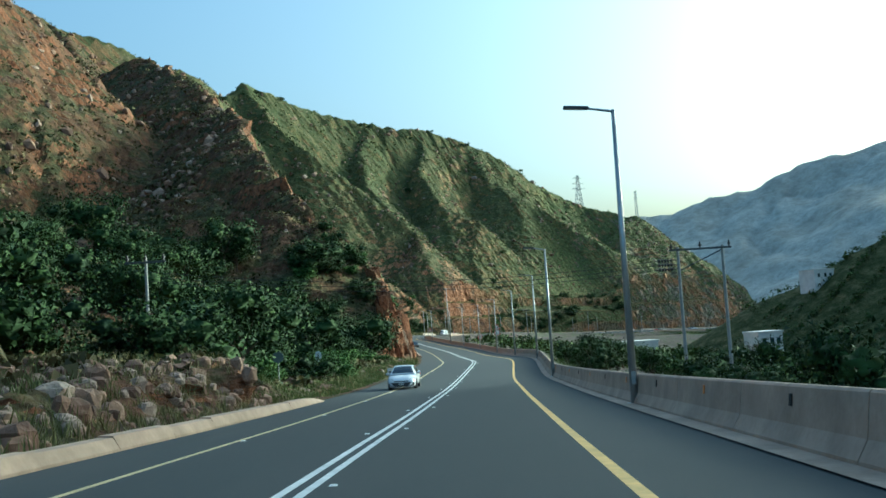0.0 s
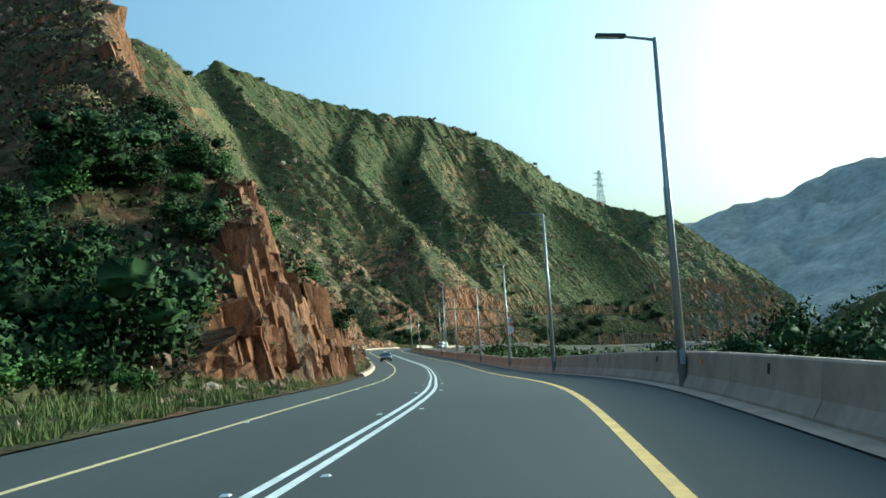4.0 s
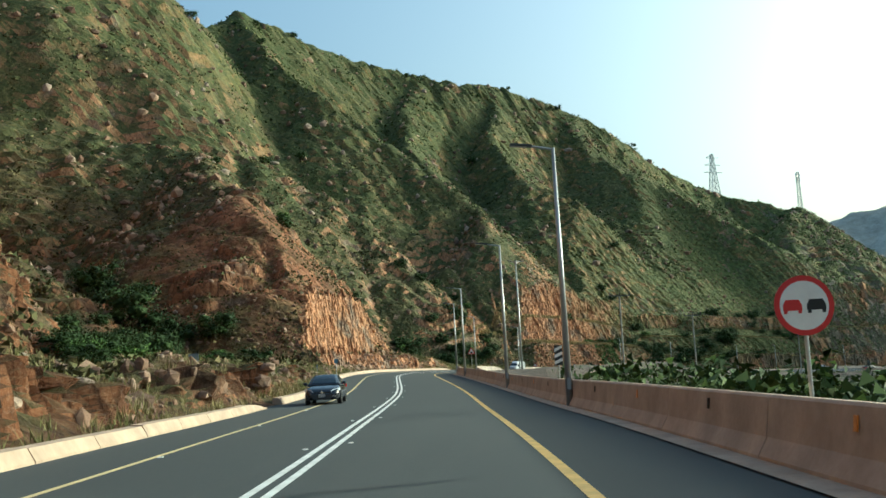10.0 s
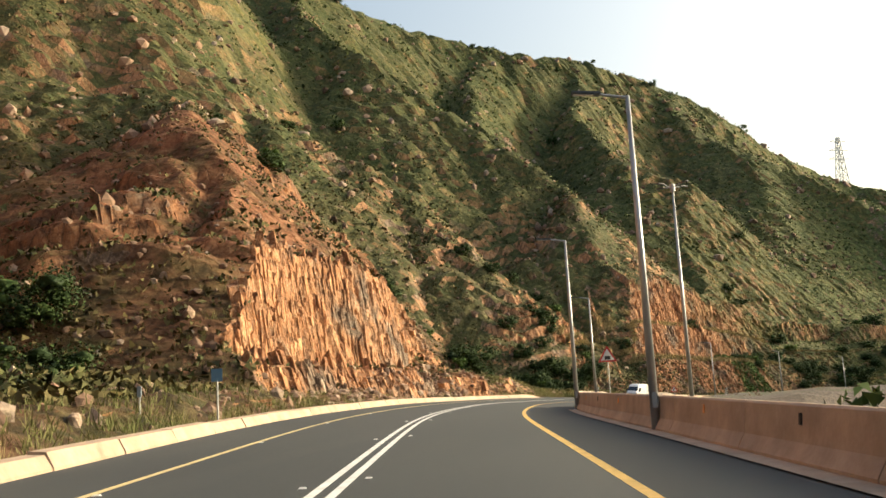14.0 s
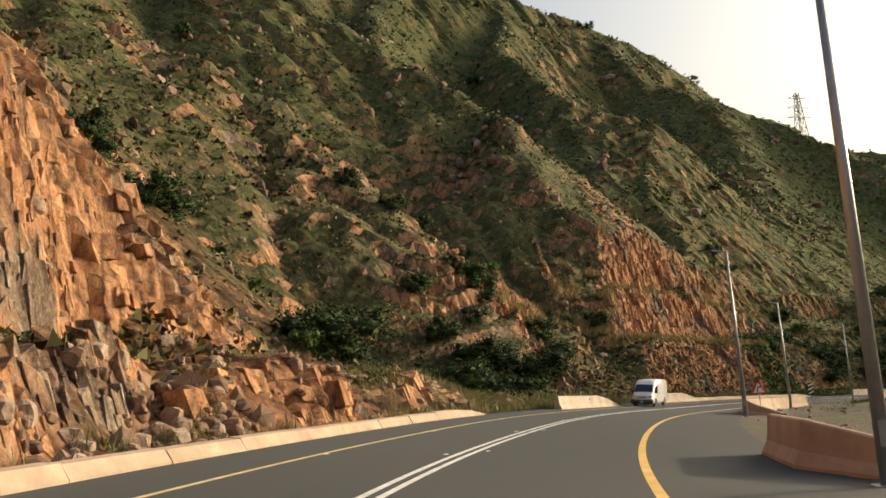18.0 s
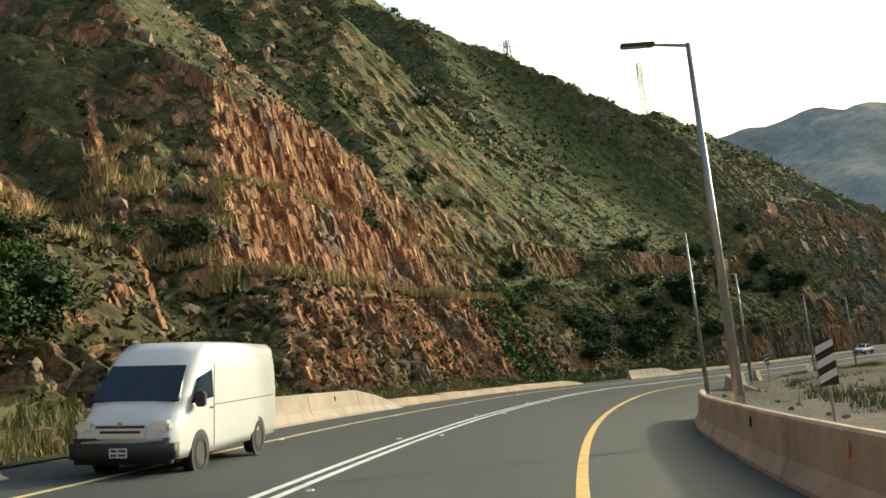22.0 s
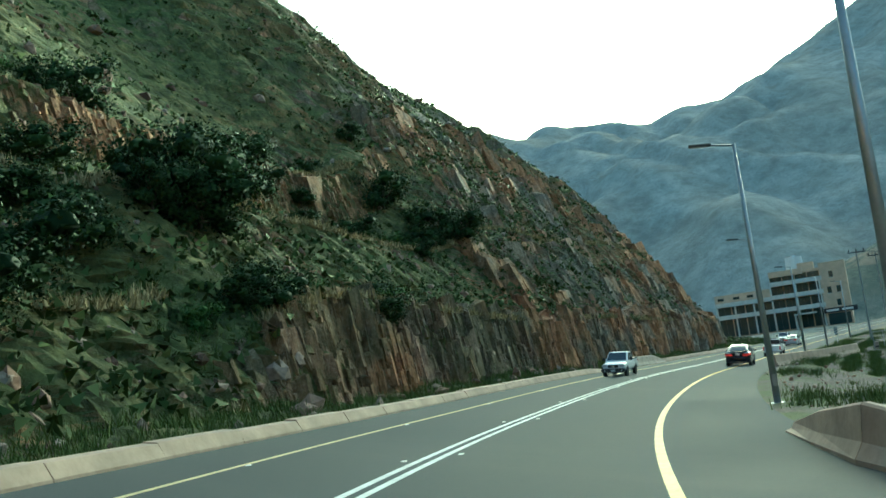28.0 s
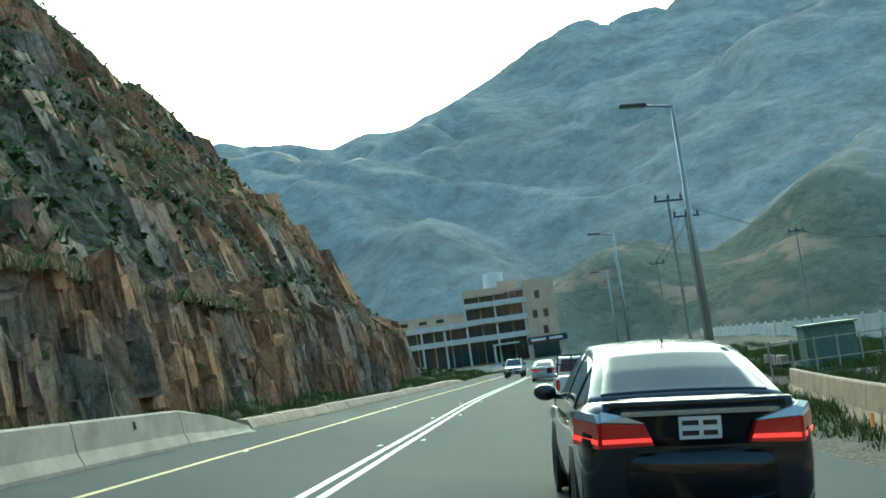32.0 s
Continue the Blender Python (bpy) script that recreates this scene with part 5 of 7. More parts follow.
def leaves(centres, radii, per, size, squash=0.75, seed=1, shell=0.45):
    """Random small leaves round each centre: vertices, faces and soft normals."""
    r = np.random.default_rng(seed)
    n = len(centres)
    d = r.normal(size=(n, per, 3))
    d /= np.linalg.norm(d, axis=2, keepdims=True)
    rad = np.asarray(radii)[:, None, None] * (shell + (1.12 - shell) * r.random((n, per, 1)) ** 0.7)
    c = np.asarray(centres)[:, None, :] + d * rad * np.array([1, 1, squash])
    a = r.normal(size=(n, per, 3))
    a /= np.linalg.norm(a, axis=2, keepdims=True)
    b = np.cross(a, d + 0.3 * r.normal(size=(n, per, 3)))
    b /= np.linalg.norm(b, axis=2, keepdims=True) + 1e-9
    sz = np.asarray(size).reshape(-1, 1, 1) * r.uniform(0.6, 1.4, (n, per, 1))
    b = np.where((np.cross(a, b) * d).sum(2, keepdims=True) < 0, -b, b)      # each leaf faces outwards
    q = np.stack([c - a * sz * 0.9, c + a * sz * 0.5 - b * sz * 0.6, c + a * sz * 0.5 + b * sz * 0.6], 2)
    soft = d * np.array([1, 1, 0.8]) + np.array([0, 0, 0.2]) + 0.5 * r.normal(size=d.shape)
    soft /= np.linalg.norm(soft, axis=2, keepdims=True)
    f = np.arange(n * per * 3).reshape(-1, 3)
    return q.reshape(-1, 3), f, np.repeat(soft.reshape(-1, 3), 3, axis=0)


ball = bmesh.new()
bmesh.ops.create_icosphere(ball, subdivisions=2, radius=1.0)
CORE_V = np.array([v.co[:] for v in ball.verts])
CORE_F = np.array([[v.index for v in f.verts] for f in ball.faces])
ball.free()


def bush_kind(kind, seed, lobes, per, size, leaf, height, spread, trunk_h, label, name="bush", category="bush"):
    r = random.Random(seed)
    root = thing(name, label, category)
    bm = bmesh.new()
    ends = []
    for i in range(lobes):
        a = 2 * math.pi * i / lobes + r.uniform(-0.5, 0.5)
        rad = spread * r.uniform(0.15, 0.75)
        ends.append((math.cos(a) * rad, math.sin(a) * rad, height * (r.uniform(0.14, 0.72) if name == "bush" else r.uniform(0.4, 0.8))))
    rod(bm, (0, 0, -0.5), (0, 0, trunk_h), 0.05 * height ** 0.7, 0.03 * height ** 0.7, 7)
    for x, y, z in ends[::2]:
        rod(bm, (0, 0, trunk_h * 0.9), (x * 0.85, y * 0.85, z), 0.025 * height ** 0.7, 0.01, 5)
    part("trunk", bm, BARK, root)
    rr = [spread * r.uniform(0.28, 0.52) for _ in ends]
    V, F, W = leaves(ends, rr, per, size, 0.78, seed, 0.45)
    # the dense inner twigs and leaves of each clump
    rk = np.random.default_rng(seed)
    core = CORE_V[None] * rk.uniform(0.25, 0.56, (len(ends), len(CORE_V), 1)) * np.array(rr)[:, None, None] * np.array((1, 1, 0.72)) + np.array(ends)[:, None, :]
    core_n = CORE_V * 0.8 + np.array((0, 0, 0.1)) + rk.normal(0, 0.6, CORE_V.shape)
    F = np.concatenate([F, (CORE_F[None] + (np.arange(len(ends)) * len(CORE_V))[:, None, None]).reshape(-1, 3) + len(V)])
    V = np.concatenate([V, core.reshape(-1, 3)])
    W = np.concatenate([W, np.tile(core_n / np.linalg.norm(core_n, axis=1, keepdims=True), (len(ends), 1))])
    me = mesh_from("crown", V, F, True, W)
    me.materials.append(leaf)
    o = new("crown", me)
    o.parent = root
    return root


def on_hill(s, u):
    """The place on the hillside at s along the road and u from the slope's foot."""
    S, U, P = (ns, nu, nP) if u < U_NEAR else (fs, fu, fP)
    i = int(np.clip(np.searchsorted(S[:, 0], s), 0, len(S) - 1))
    return P[i, int(np.clip(np.searchsorted(U[i], u), 0, U.shape[1] - 1))]


BUSHES = [
    bush_kind("bush", 11, 15, 210, 0.088, LEAF, 3.2, 2.3, 0.6, "dense dark green thorny bush on the stony slope"),
    bush_kind("bush", 12, 14, 210, 0.088, LEAF, 2.8, 2.2, 0.4, "dense dark green thorny bush on the stony slope"),
    bush_kind("bush", 13, 12, 210, 0.088, LEAF_LIGHT, 2.4, 1.8, 0.4, "fresh green leafy bush on the stony slope"),
    bush_kind("tree", 14, 15, 190, 0.10, LEAF, 5.0, 2.8, 1.6, "small dark green spreading acacia tree", "tree", "tree"),
    bush_kind("tree", 15, 12, 190, 0.10, LEAF_LIGHT, 4.2, 2.4, 1.3, "small light green spreading tree with thin crown", "tree", "tree"),
]
used = set()


def plant(k, p, scale, turn=None):
    m = Matrix.Translation(p) @ pose(0, 0, 0, 0, 0, random.uniform(0, 360) if turn is None else turn) @ Matrix.Diagonal((scale, scale, scale * random.uniform(0.85, 1.1), 1))
    if k not in used:
        used.add(k)
        BUSHES[k].matrix_world = m
        return
    copy_thing(BUSHES[k], m)


random.seed(5)
# the bushy slope before the first crag
for i in range(112):
    s, u = random.uniform(20, 150), 6 + 48 * random.random() ** 1.2
    if s < 45 and u < 9:
        continue
    if s > 128 and u < 14:
        continue
    plant(random.choice((0, 0, 1, 1, 3)), on_hill(s, u) - np.array((0, 0, 0.3)), random.uniform(1.0, 1.9))
# over the top of the first crag
plant(2, on_hill(177, 5.0) - np.array((0, 0, 0.2)), 1.1)
plant(1, on_hill(180, 5.6) - np.array((0, 0, 0.2)), 0.7)
for i in range(24):
    plant((2, 0, 2, 1)[i % 4], on_hill(random.uniform(152, 170), random.uniform(5, 15)) - np.array((0, 0, 0.3)), random.uniform(0.6, 1.1))
for i in range(22):
    s, u = random.uniform(118, 152), random.uniform(6, 18)
    plant(random.choice((0, 2, 2, 1)), on_hill(s, u) - np.array((0, 0, 0.3)), random.uniform(0.7, 1.2))
# hollows between the spurs
for s0, s1, u0, u1, n, kinds in ((188, 200, 5, 12, 5, (0, 1)), (262, 320, 10, 30, 22, (0, 1, 2, 4)), (280, 324, 20, 48, 34, (0, 1, 0)), (380, 442, 9, 30, 30, (0, 1, 2, 4)), (448, 466, 14, 40, 12, (1, 2, 0)), (500, 512, 4, 14, 14, (2, 2, 1)), (514, 530, 6, 16, 12, (0, 1)), (532, 640, 5, 24, 40, (0, 1, 0, 2)), (55, 125, 3.5, 10, 26, (2, 2, 1)), (205, 260, 6, 18, 9, (2, 1))):
    for i in range(n):
        for tries in range(12):
            s, u = random.uniform(s0, s1), random.uniform(u0, u1)
            rise = on_hill(s, min(u + 1.5, 26.5))[2] - on_hill(s, max(u - 1.0, 0))[2]
            if rise < 2.4:
                break
        plant(random.choice(kinds), on_hill(s, u) - np.array((0, 0, 0.2)), random.uniform(0.45, 1.05))
for i in range(11):
    plant(i % 2, on_hill(random.uniform(526, 566), random.uniform(6, 14)) - np.array((0, 0, 0.3)), random.uniform(0.7, 1.15))
for i in range(16):
    plant(i % 2, on_hill(random.uniform(424, 454), random.uniform(8, 20)) - np.array((0, 0, 0.3)), random.uniform(0.6, 1.05))
# single bushes that stand out on the slopes: s, u, size
LONE = [(402, 10.9, 1.3), (440, 15.0, 1.5), (444, 11.5, 1.2), (448, 24.0, 0.8), (448, 20.0, 0.9), (330, 24.5, 1.4), (330, 19.3, 1.2), (340, 34.5, 1.0), (331, 31.0, 1.9), (346, 44.0, 1.8), (173, 2.6, 0.75)]
LONE_LATER = [(521, 6.5, 1.0), (537, 6.2, 0.8), (566, 12.0, 1.6), (530, 12.4, 0.9), (507, 8.4, 0.6), (606, 18.4, 1.1), (571, 4.1, 0.7), (533, 33.7, 0.7), (551, 45.7, 0.75), (549, 8.5, 1.1), (545, 9.0, 1.0), (587, 19.9, 0.85), (607, 15.5, 0.75), (573, 4.3, 0.45), (594, 20.2, 0.6), (499, 19.0, 0.7), (534, 31.3, 0.8)]
for i, (s, u, k) in enumerate(LONE + LONE_LATER):
    plant(i % 2, on_hill(s, u) - np.array((0, 0, 0.2)), k)
# creeper hanging down the gully of the benched cliff
hang = (ns > 486) & (ns < 509) & (nu > 1.5) & (nu < 15) & (fbm(ns * 0.16, nP[..., 2] * 0.10, 3, 171) > -0.45 + 0.07 * np.abs(ns - 497))
hp = nP[hang]
V, F, W = leaves(hp + np.random.default_rng(91).normal(0, 0.15, hp.shape), np.full(len(hp), 0.45), 12, 0.17, 0.8, 92, 0.3)
vine = tagged(new("creeper", mesh_from("creeper", V, F, True, W)), "dense fresh green creeper hanging over the rock gully", "creeper", kind="stuff")
vine.data.materials.append(LEAF_LIGHT)
# lone trees on the ridges
crest = np.array(SPURS[0][2][4:13], float)
for i in range(26):
    k = random.uniform(0, len(crest) - 1.001)
    q = crest[int(k)] + (crest[int(k) + 1] - crest[int(k)]) * (k - int(k)) + np.array((random.uniform(-3, 3), random.uniform(-14, -1), 0))
    d = np.hypot(fP[..., 0] - q[0], fP[..., 1] - q[1])
    plant(3 + i % 2, fP.reshape(-1, 3)[d.argmin()] - np.array((0, 0, 0.2)), random.uniform(0.45, 0.85))
for i in range(26):
    s, u = random.uniform(330, 640), random.uniform(60, 230)
    plant(4 if i % 3 else 3, on_hill(s, u) - np.array((0, 0, 0.2)), random.uniform(0.6, 1.1))


def on_verge(s, e):
    i, j = int(np.clip(s + 90, 0, len(vs) - 1)), int(np.clip(np.searchsorted(ve, e), 0, len(ve) - 1))
    return VP[i, j]


def verge_stand(s, e):
    """Stands a thing on the verge, turned along the road."""
    m = stand(s, e)
    m.translation = Vector(on_verge(s, e))
    return m


# trees in the valley beside the road
for i in range(46):
    s, e = random.uniform(0, 150), 12.5 + 14 * random.random()
    plant(random.choice((3, 3, 4)), on_verge(s, e) - np.array((0, 0, 0.6)), random.uniform(0.7, 1.15))
rv = np.random.default_rng(77)
tree_s, tree_e = rv.uniform(-20, 330, 900), 18 + 70 * rv.random(900)
centres = np.array([on_verge(a, b) for a, b in zip(tree_s, tree_e)])
centres = np.concatenate([centres + np.array([0, 0, k]) + rv.normal(0, 0.9, (900, 3)) * np.array([1, 1, 0.4]) for k in (0.5, 1.3, 2.2)])
centres[:, 2] -= 0.6 * sstep(120, 180, np.tile(tree_s, 3))
# the dark wooded hill across the valley
hx, hy = rv.uniform(105, 300, 2600), rv.uniform(240, 420, 2600)
hi = np.clip(np.round(np.hypot(hx - 60, hy - 450) / 9.0).astype(int), 0, 99)
ha = np.round((np.degrees(np.arctan2(hx - 60, hy - 450)) % 360) / 0.6).astype(int)
hill_trees = vP[hi, ha] + np.array([0, 0, 1.0])
centres = np.concatenate([centres, hill_trees])
V, F, W = leaves(centres, rv.uniform(1.0, 2.3, len(centres)), 17, rv.uniform(0.33, 0.6, len(centres)), 0.7, 78, 0.3)
wood = tagged(new("thicket", mesh_from("thicket", V, F, True, W)), "dense green thicket of trees in the valley below the road", "thicket", kind="stuff")
wood.data.materials.append(LEAF_MID)


# scrub, stones and grass as one body each
def scatter(n, seed, u_max, keep, near_share=0.45):
    """Random places on the hillside that keep() lets through, with their distance from the foot."""
    r = np.random.default_rng(seed)
    found, dist = [], []
    for S, U, P, G, k in ((ns, nu, nP, nslope, int(n * near_share)), (fs, fu, fP, fslope, int(n * (1 - near_share)))):
        if U[0, 0] > u_max:
            continue
        i = r.integers(0, S.shape[0] - 1, 4 * k)
        j = r.integers(0, S.shape[1] - 1, 4 * k)
        area = (U[i, j + 1] - U[i, j]) / (8 + U[i, j])
        ok = (r.random(4 * k) < area / np.quantile(area, 0.9)) & (U[i, j] < u_max) & keep(S[i, j], U[i, j], G[i, j], r.random(4 * k))
        i, j = i[ok][:k], j[ok][:k]
        k1, k2 = r.random((len(i), 1)), r.random((len(i), 1))
        found.append(P[i, j] * (1 - k1) * (1 - k2) + P[i + 1, j] * k1 * (1 - k2) + P[i, j + 1] * (1 - k1) * k2 + P[i + 1, j + 1] * k1 * k2)
        dist.append(U[i, j])
    return np.concatenate(found), np.concatenate(dist)


def scrub_keep(s, u, g, r):
    pt = fbm(s * 0.03, u * 0.03, 3, 101)
    return (g < 1.5) & (u > 3.5) & (r < 0.32 + 0.55 * sstep(-0.4, 0.5, pt) + 0.13 * sstep(480, 510, s))


p, u = scatter(115000, 21, 330, scrub_keep, 0.3)
size = np.where(u < 40, 0.45, 0.75) * rng.uniform(0.5, 1.5, len(p)) * (1 + (u > 120) * 0.4)
V, F, W = leaves(p + np.array([0, 0, 0.15]), size, 4, size * 0.5, 0.6, 3, 0.2)
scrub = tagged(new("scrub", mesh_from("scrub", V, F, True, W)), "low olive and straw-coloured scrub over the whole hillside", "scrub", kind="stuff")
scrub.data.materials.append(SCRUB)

ICO = bmesh.new()
bmesh.ops.create_icosphere(ICO, subdivisions=1, radius=1.0)
ICO_V = np.array([v.co[:] for v in ICO.verts])
ICO_F = np.array([[v.index for v in f.verts] for f in ICO.faces])
ICO.free()
BLOCK_V = CORE_V / np.abs(CORE_V).max(axis=1, keepdims=True) ** 0.7
BLOCK_F = CORE_F


def stones(p, size, seed, block=False):
    r = np.random.default_rng(seed)
    n = len(p)
    SV, SF, rough = (BLOCK_V, BLOCK_F, (0.84, 1.1)) if block else (ICO_V, ICO_F, (0.65, 1.2))
    shape = SV[None] * r.uniform(*rough, (n, len(SV), 1)) * r.uniform(0.5, 1.2, (n, 1, 3)) * size[:, None, None]
    a = r.uniform(0, 2 * np.pi, n)
    c, s_ = np.cos(a)[:, None], np.sin(a)[:, None]
    x, y = shape[..., 0] * c - shape[..., 1] * s_, shape[..., 0] * s_ + shape[..., 1] * c
    V = np.stack([x, y, shape[..., 2]], -1) + p[:, None, :]
    F = SF[None] + (np.arange(n) * len(SV))[:, None, None]
    return V.reshape(-1, 3), F.reshape(-1, 3)


def stone_material():
    m, t, b = nodes_of("loose stone", 0.9)
    geo = t.nodes.new("ShaderNodeNewGeometry")
    col = ramp(t, geo.outputs["Random Per Island"], [(0.0, (0.10, 0.06, 0.04)), (0.35, (0.26, 0.15, 0.09)), (0.7, (0.32, 0.21, 0.14)), (1.0, (0.42, 0.33, 0.25))])
    f = noise_of(t, 4, 5, 0.7)
    t.links.new(mix(t, ranged(t, f, 0.4, 0.7, 0, 0.6), col, (0.09, 0.065, 0.05)), b.inputs["Base Color"])
    bump(t, b, f, 0.8, 0.1)
    return m


STONE = stone_material()


def slabs(n, s0, s1, seed, label, wide=(0.15, 0.6), least=1.25, tall=3.0, proud=0.17):
    """Upright split slabs and columns standing out of the cut face."""
    r = np.random.default_rng(seed)
    ok = (nslope > least) & (ns > s0) & (ns < s1) & (nu > 0.8) & (nu < U_NEAR - 1)
    i, j = np.nonzero(ok)
    pick = r.integers(0, len(i), n)
    i, j = i[pick], j[pick]
    s, p, fall = ns[i, j], nP[i, j], np.clip(nslope[i, j], 1.2, 6)
    along = np.stack([np.interp(s, SS, TX), np.interp(s, SS, TY), 0 * s], -1)
    out = np.stack([along[:, 1], -along[:, 0], 0 * s], -1)
    turn = r.normal(0, 0.30, (n, 1))
    a, o = along * np.cos(turn) + out * np.sin(turn), out * np.cos(turn) - along * np.sin(turn)
    w = r.uniform(*wide, (n, 1)) * (0.5 + r.random((n, 1)))
    h = np.minimum(w * r.uniform(0.8, tall, (n, 1)), max(3.0, 2.2 * wide[1]))
    d = 0.35 + 0.6 * w
    up = np.array([0, 0, 1.0]) - out * (0.5 / fall)[:, None] + along * r.normal(0.04, 0.10, (n, 1))
    mid = p - o * (d * 0.5 - r.uniform(-0.05, proud, (n, 1)))
    V = []
    for kz in (-0.5, 0.5):
        for ka, ko in ((-1, 1), (1, 1), (1, -1), (-1, -1)):
            slim = 1.0 if kz < 0 else r.uniform(0.86 if wide[1] > 0.8 else 0.7, 1.05, (n, 1))
            V.append(mid + a * ka * w * 0.5 * slim * r.uniform(0.85 if wide[1] > 0.8 else 0.6, 1.12, (n, 1)) + o * ko * d * 0.5 * r.uniform(0.75, 1.1, (n, 1)) + up * h * (kz + (r.uniform(-0.28, 0.12, (n, 1)) if kz > 0 else 0)))
    V = np.stack(V, 1)
    F = np.array([[0, 1, 5, 4], [1, 2, 6, 5], [2, 3, 7, 6], [3, 0, 4, 7], [4, 5, 6, 7]])
    F = F[None] + (np.arange(n) * 8)[:, None, None]
    ob = tagged(new("rock_slabs", mesh_from("rock_slabs", V.reshape(-1, 3), F.reshape(-1, 4))), label, "rocks", kind="stuff")
    ob.data.materials.append(SLAB_ROCK)


slabs(420, 132, 212, 201, "broad red and pale upright rock faces of the low roadside crag", (0.7, 2.2), 1.25, 2.2, 0.07)
slabs(700, 132, 212, 202, "splintered red and pale rock between the crag's faces", (0.2, 0.7), 1.25, 2.6, 0.06)
slabs(420, 370, 396, 204, "tilted red and pale rock slabs of the low outcrop", (0.3, 1.1), 0.5, 1.2, 0.15)
slabs(3000, 328, 374, 203, "tall pale orange split rock columns of the roadside cliff", (0.12, 0.5), 1.6, 5.5, 0.07)
slabs(4800, 448, 522, 205, "red-brown split rock slabs of the benched cliff", (0.15, 0.65), 1.9, 3.6, 0.08)
slabs(4200, 448, 500, 206, "broken red-brown rock of the benched cliff's lower tiers", (0.15, 0.5), 1.2, 2.8, 0.08)
slabs(2600, 540, 700, 207, "tall grey and rusty split columns of the shaded cliff's foot", (0.3, 1.0), 2.2, 4.0, 0.10)
slabs(2400, 542, 606, 208, "dark grey and rusty split rock slabs of the shaded cliff", (0.15, 0.55), 1.25, 2.8, 0.13)
slabs(420, 596, 700, 209, "broad pale grey and tan rock faces of the last bluff", (1.0, 2.6), 1.2, 2.6, 0.10)
slabs(900, 596, 700, 210, "split grey rock between the last bluff's broad faces", (0.2, 0.7), 1.25, 4.0, 0.06)


def boulders(n, s0, s1, u0, u1, lo, hi, seed, label):
    """Big angular rocks heaped on a bank."""
    r = np.random.default_rng(seed)
    p = np.array([on_hill(a, b) for a, b in zip(r.uniform(s0, s1, n), r.uniform(u0, u1, n))])
    V, F = stones(p, r.uniform(lo, hi, n) * r.random(n) ** 0.8 + lo * 0.6, seed + 1, True)
    o = tagged(new("boulders", mesh_from("boulders", V, F)), label, "boulders", kind="stuff")
    o.data.materials.append(STONE)


def stone_keep(s, u, g, r):
    pt = fbm(s * 0.05, u * 0.05, 3, 131)
    return (g < 2.5) & (u > 1.2) & (r < 0.25 + 0.7 * sstep(-0.3, 0.5, pt))


p, u = scatter(15000, 22, 260, stone_keep)
size = (0.10 + 0.42 * rng.random(len(p)) ** 3 + 0.3 * rng.random(len(p)) ** 9) * np.where(u > 40, 2.2, 1.0) * (1 + u / 250)
V, F = stones(p, size, 31)
rubble = tagged(new("rubble", mesh_from("rubble", V, F)), "loose red-brown and pale stones on the slope", "stones", kind="stuff")
rubble.data.materials.append(STONE)


# broken rock ledges that stand out of the open slopes
def ledge_keep(s, u, g, r):
    pt = np.abs(fbm(s * 0.035 + u * 0.02, u * 0.05, 3, 137))
    return (g < 2.0) & (u > 18) & (s > 300) & (r < 0.9 * np.exp(-(pt / 0.07) ** 2) + 0.03)


p, u = scatter(9000, 24, 200, ledge_keep, 0.12)
V, F = stones(p, (0.22 + 0.7 * rng.random(len(p)) ** 2) * (1 + u / 300), 33)
ledges = tagged(new("rock_ledges", mesh_from("rock_ledges", V, F)), "broken pale and brown rock ledges across the open slope", "rocks", kind="stuff")
ledges.data.materials.append(STONE)

rq = np.random.default_rng(87)
gs_, ge_ = rq.uniform(338, 640, 2600), 8.2 + 13 * rq.random(2600) ** 1.4
V, F = stones(np.array([on_verge(a, b) for a, b in zip(gs_, ge_)]) + rq.normal(0, 0.4, (2600, 3)) * np.array([1, 1, 0]), 0.03 + 0.13 * rq.random(2600) ** 3, 88)
loose = tagged(new("gravel_stones", mesh_from("gravel_stones", V, F)), "loose brown and grey stones on the gravel lot", "stones", kind="stuff")
loose.data.materials.append(STONE)


def blades(p, height, per, seed, spread=0.16, wide=0.018):
    r = np.random.default_rng(seed)
    n = len(p)
    o = r.normal(0, spread, (n, per, 3)) * np.array([1, 1, 0])
    base = p[:, None, :] + o
    h = height[:, None, None] * r.uniform(0.5, 1.3, (n, per, 1))
    lean = r.normal(0, 0.35, (n, per, 3)) * np.array([1, 1, 0]) * h + np.array([0, 0, 1.0]) * h
    side = r.normal(0, 1, (n, per, 3)) * np.array([1, 1, 0])
    side *= wide / (np.linalg.norm(side, axis=2, keepdims=True) + 1e-6)
    V = np.stack([base - side, base + side, base + lean], 2)
    return V.reshape(-1, 3), np.arange(n * per * 3).reshape(-1, 3)


def grass_keep(s, u, g, r):
    lush = np.interp(s, [-90, 40, 50, 120, 130, 200, 260, 380, 395, 445, 460, 520, 760], [0.3, 0.3, 0.9, 0.9, 0.2, 0.3, 0.25, 0.2, 1.0, 1.0, 0.5, 0.8, 0.8])
    bench = (u > 4) & (u < 14) & (g < 0.4) & (s > 450)
    return (g < 0.9) & (u > 0.6) & (u < 22) & ((r < lush * np.exp(-u / 7)) | (bench & (r < 0.8)))


p, u = scatter(60000, 23, 24, grass_keep, 1.0)
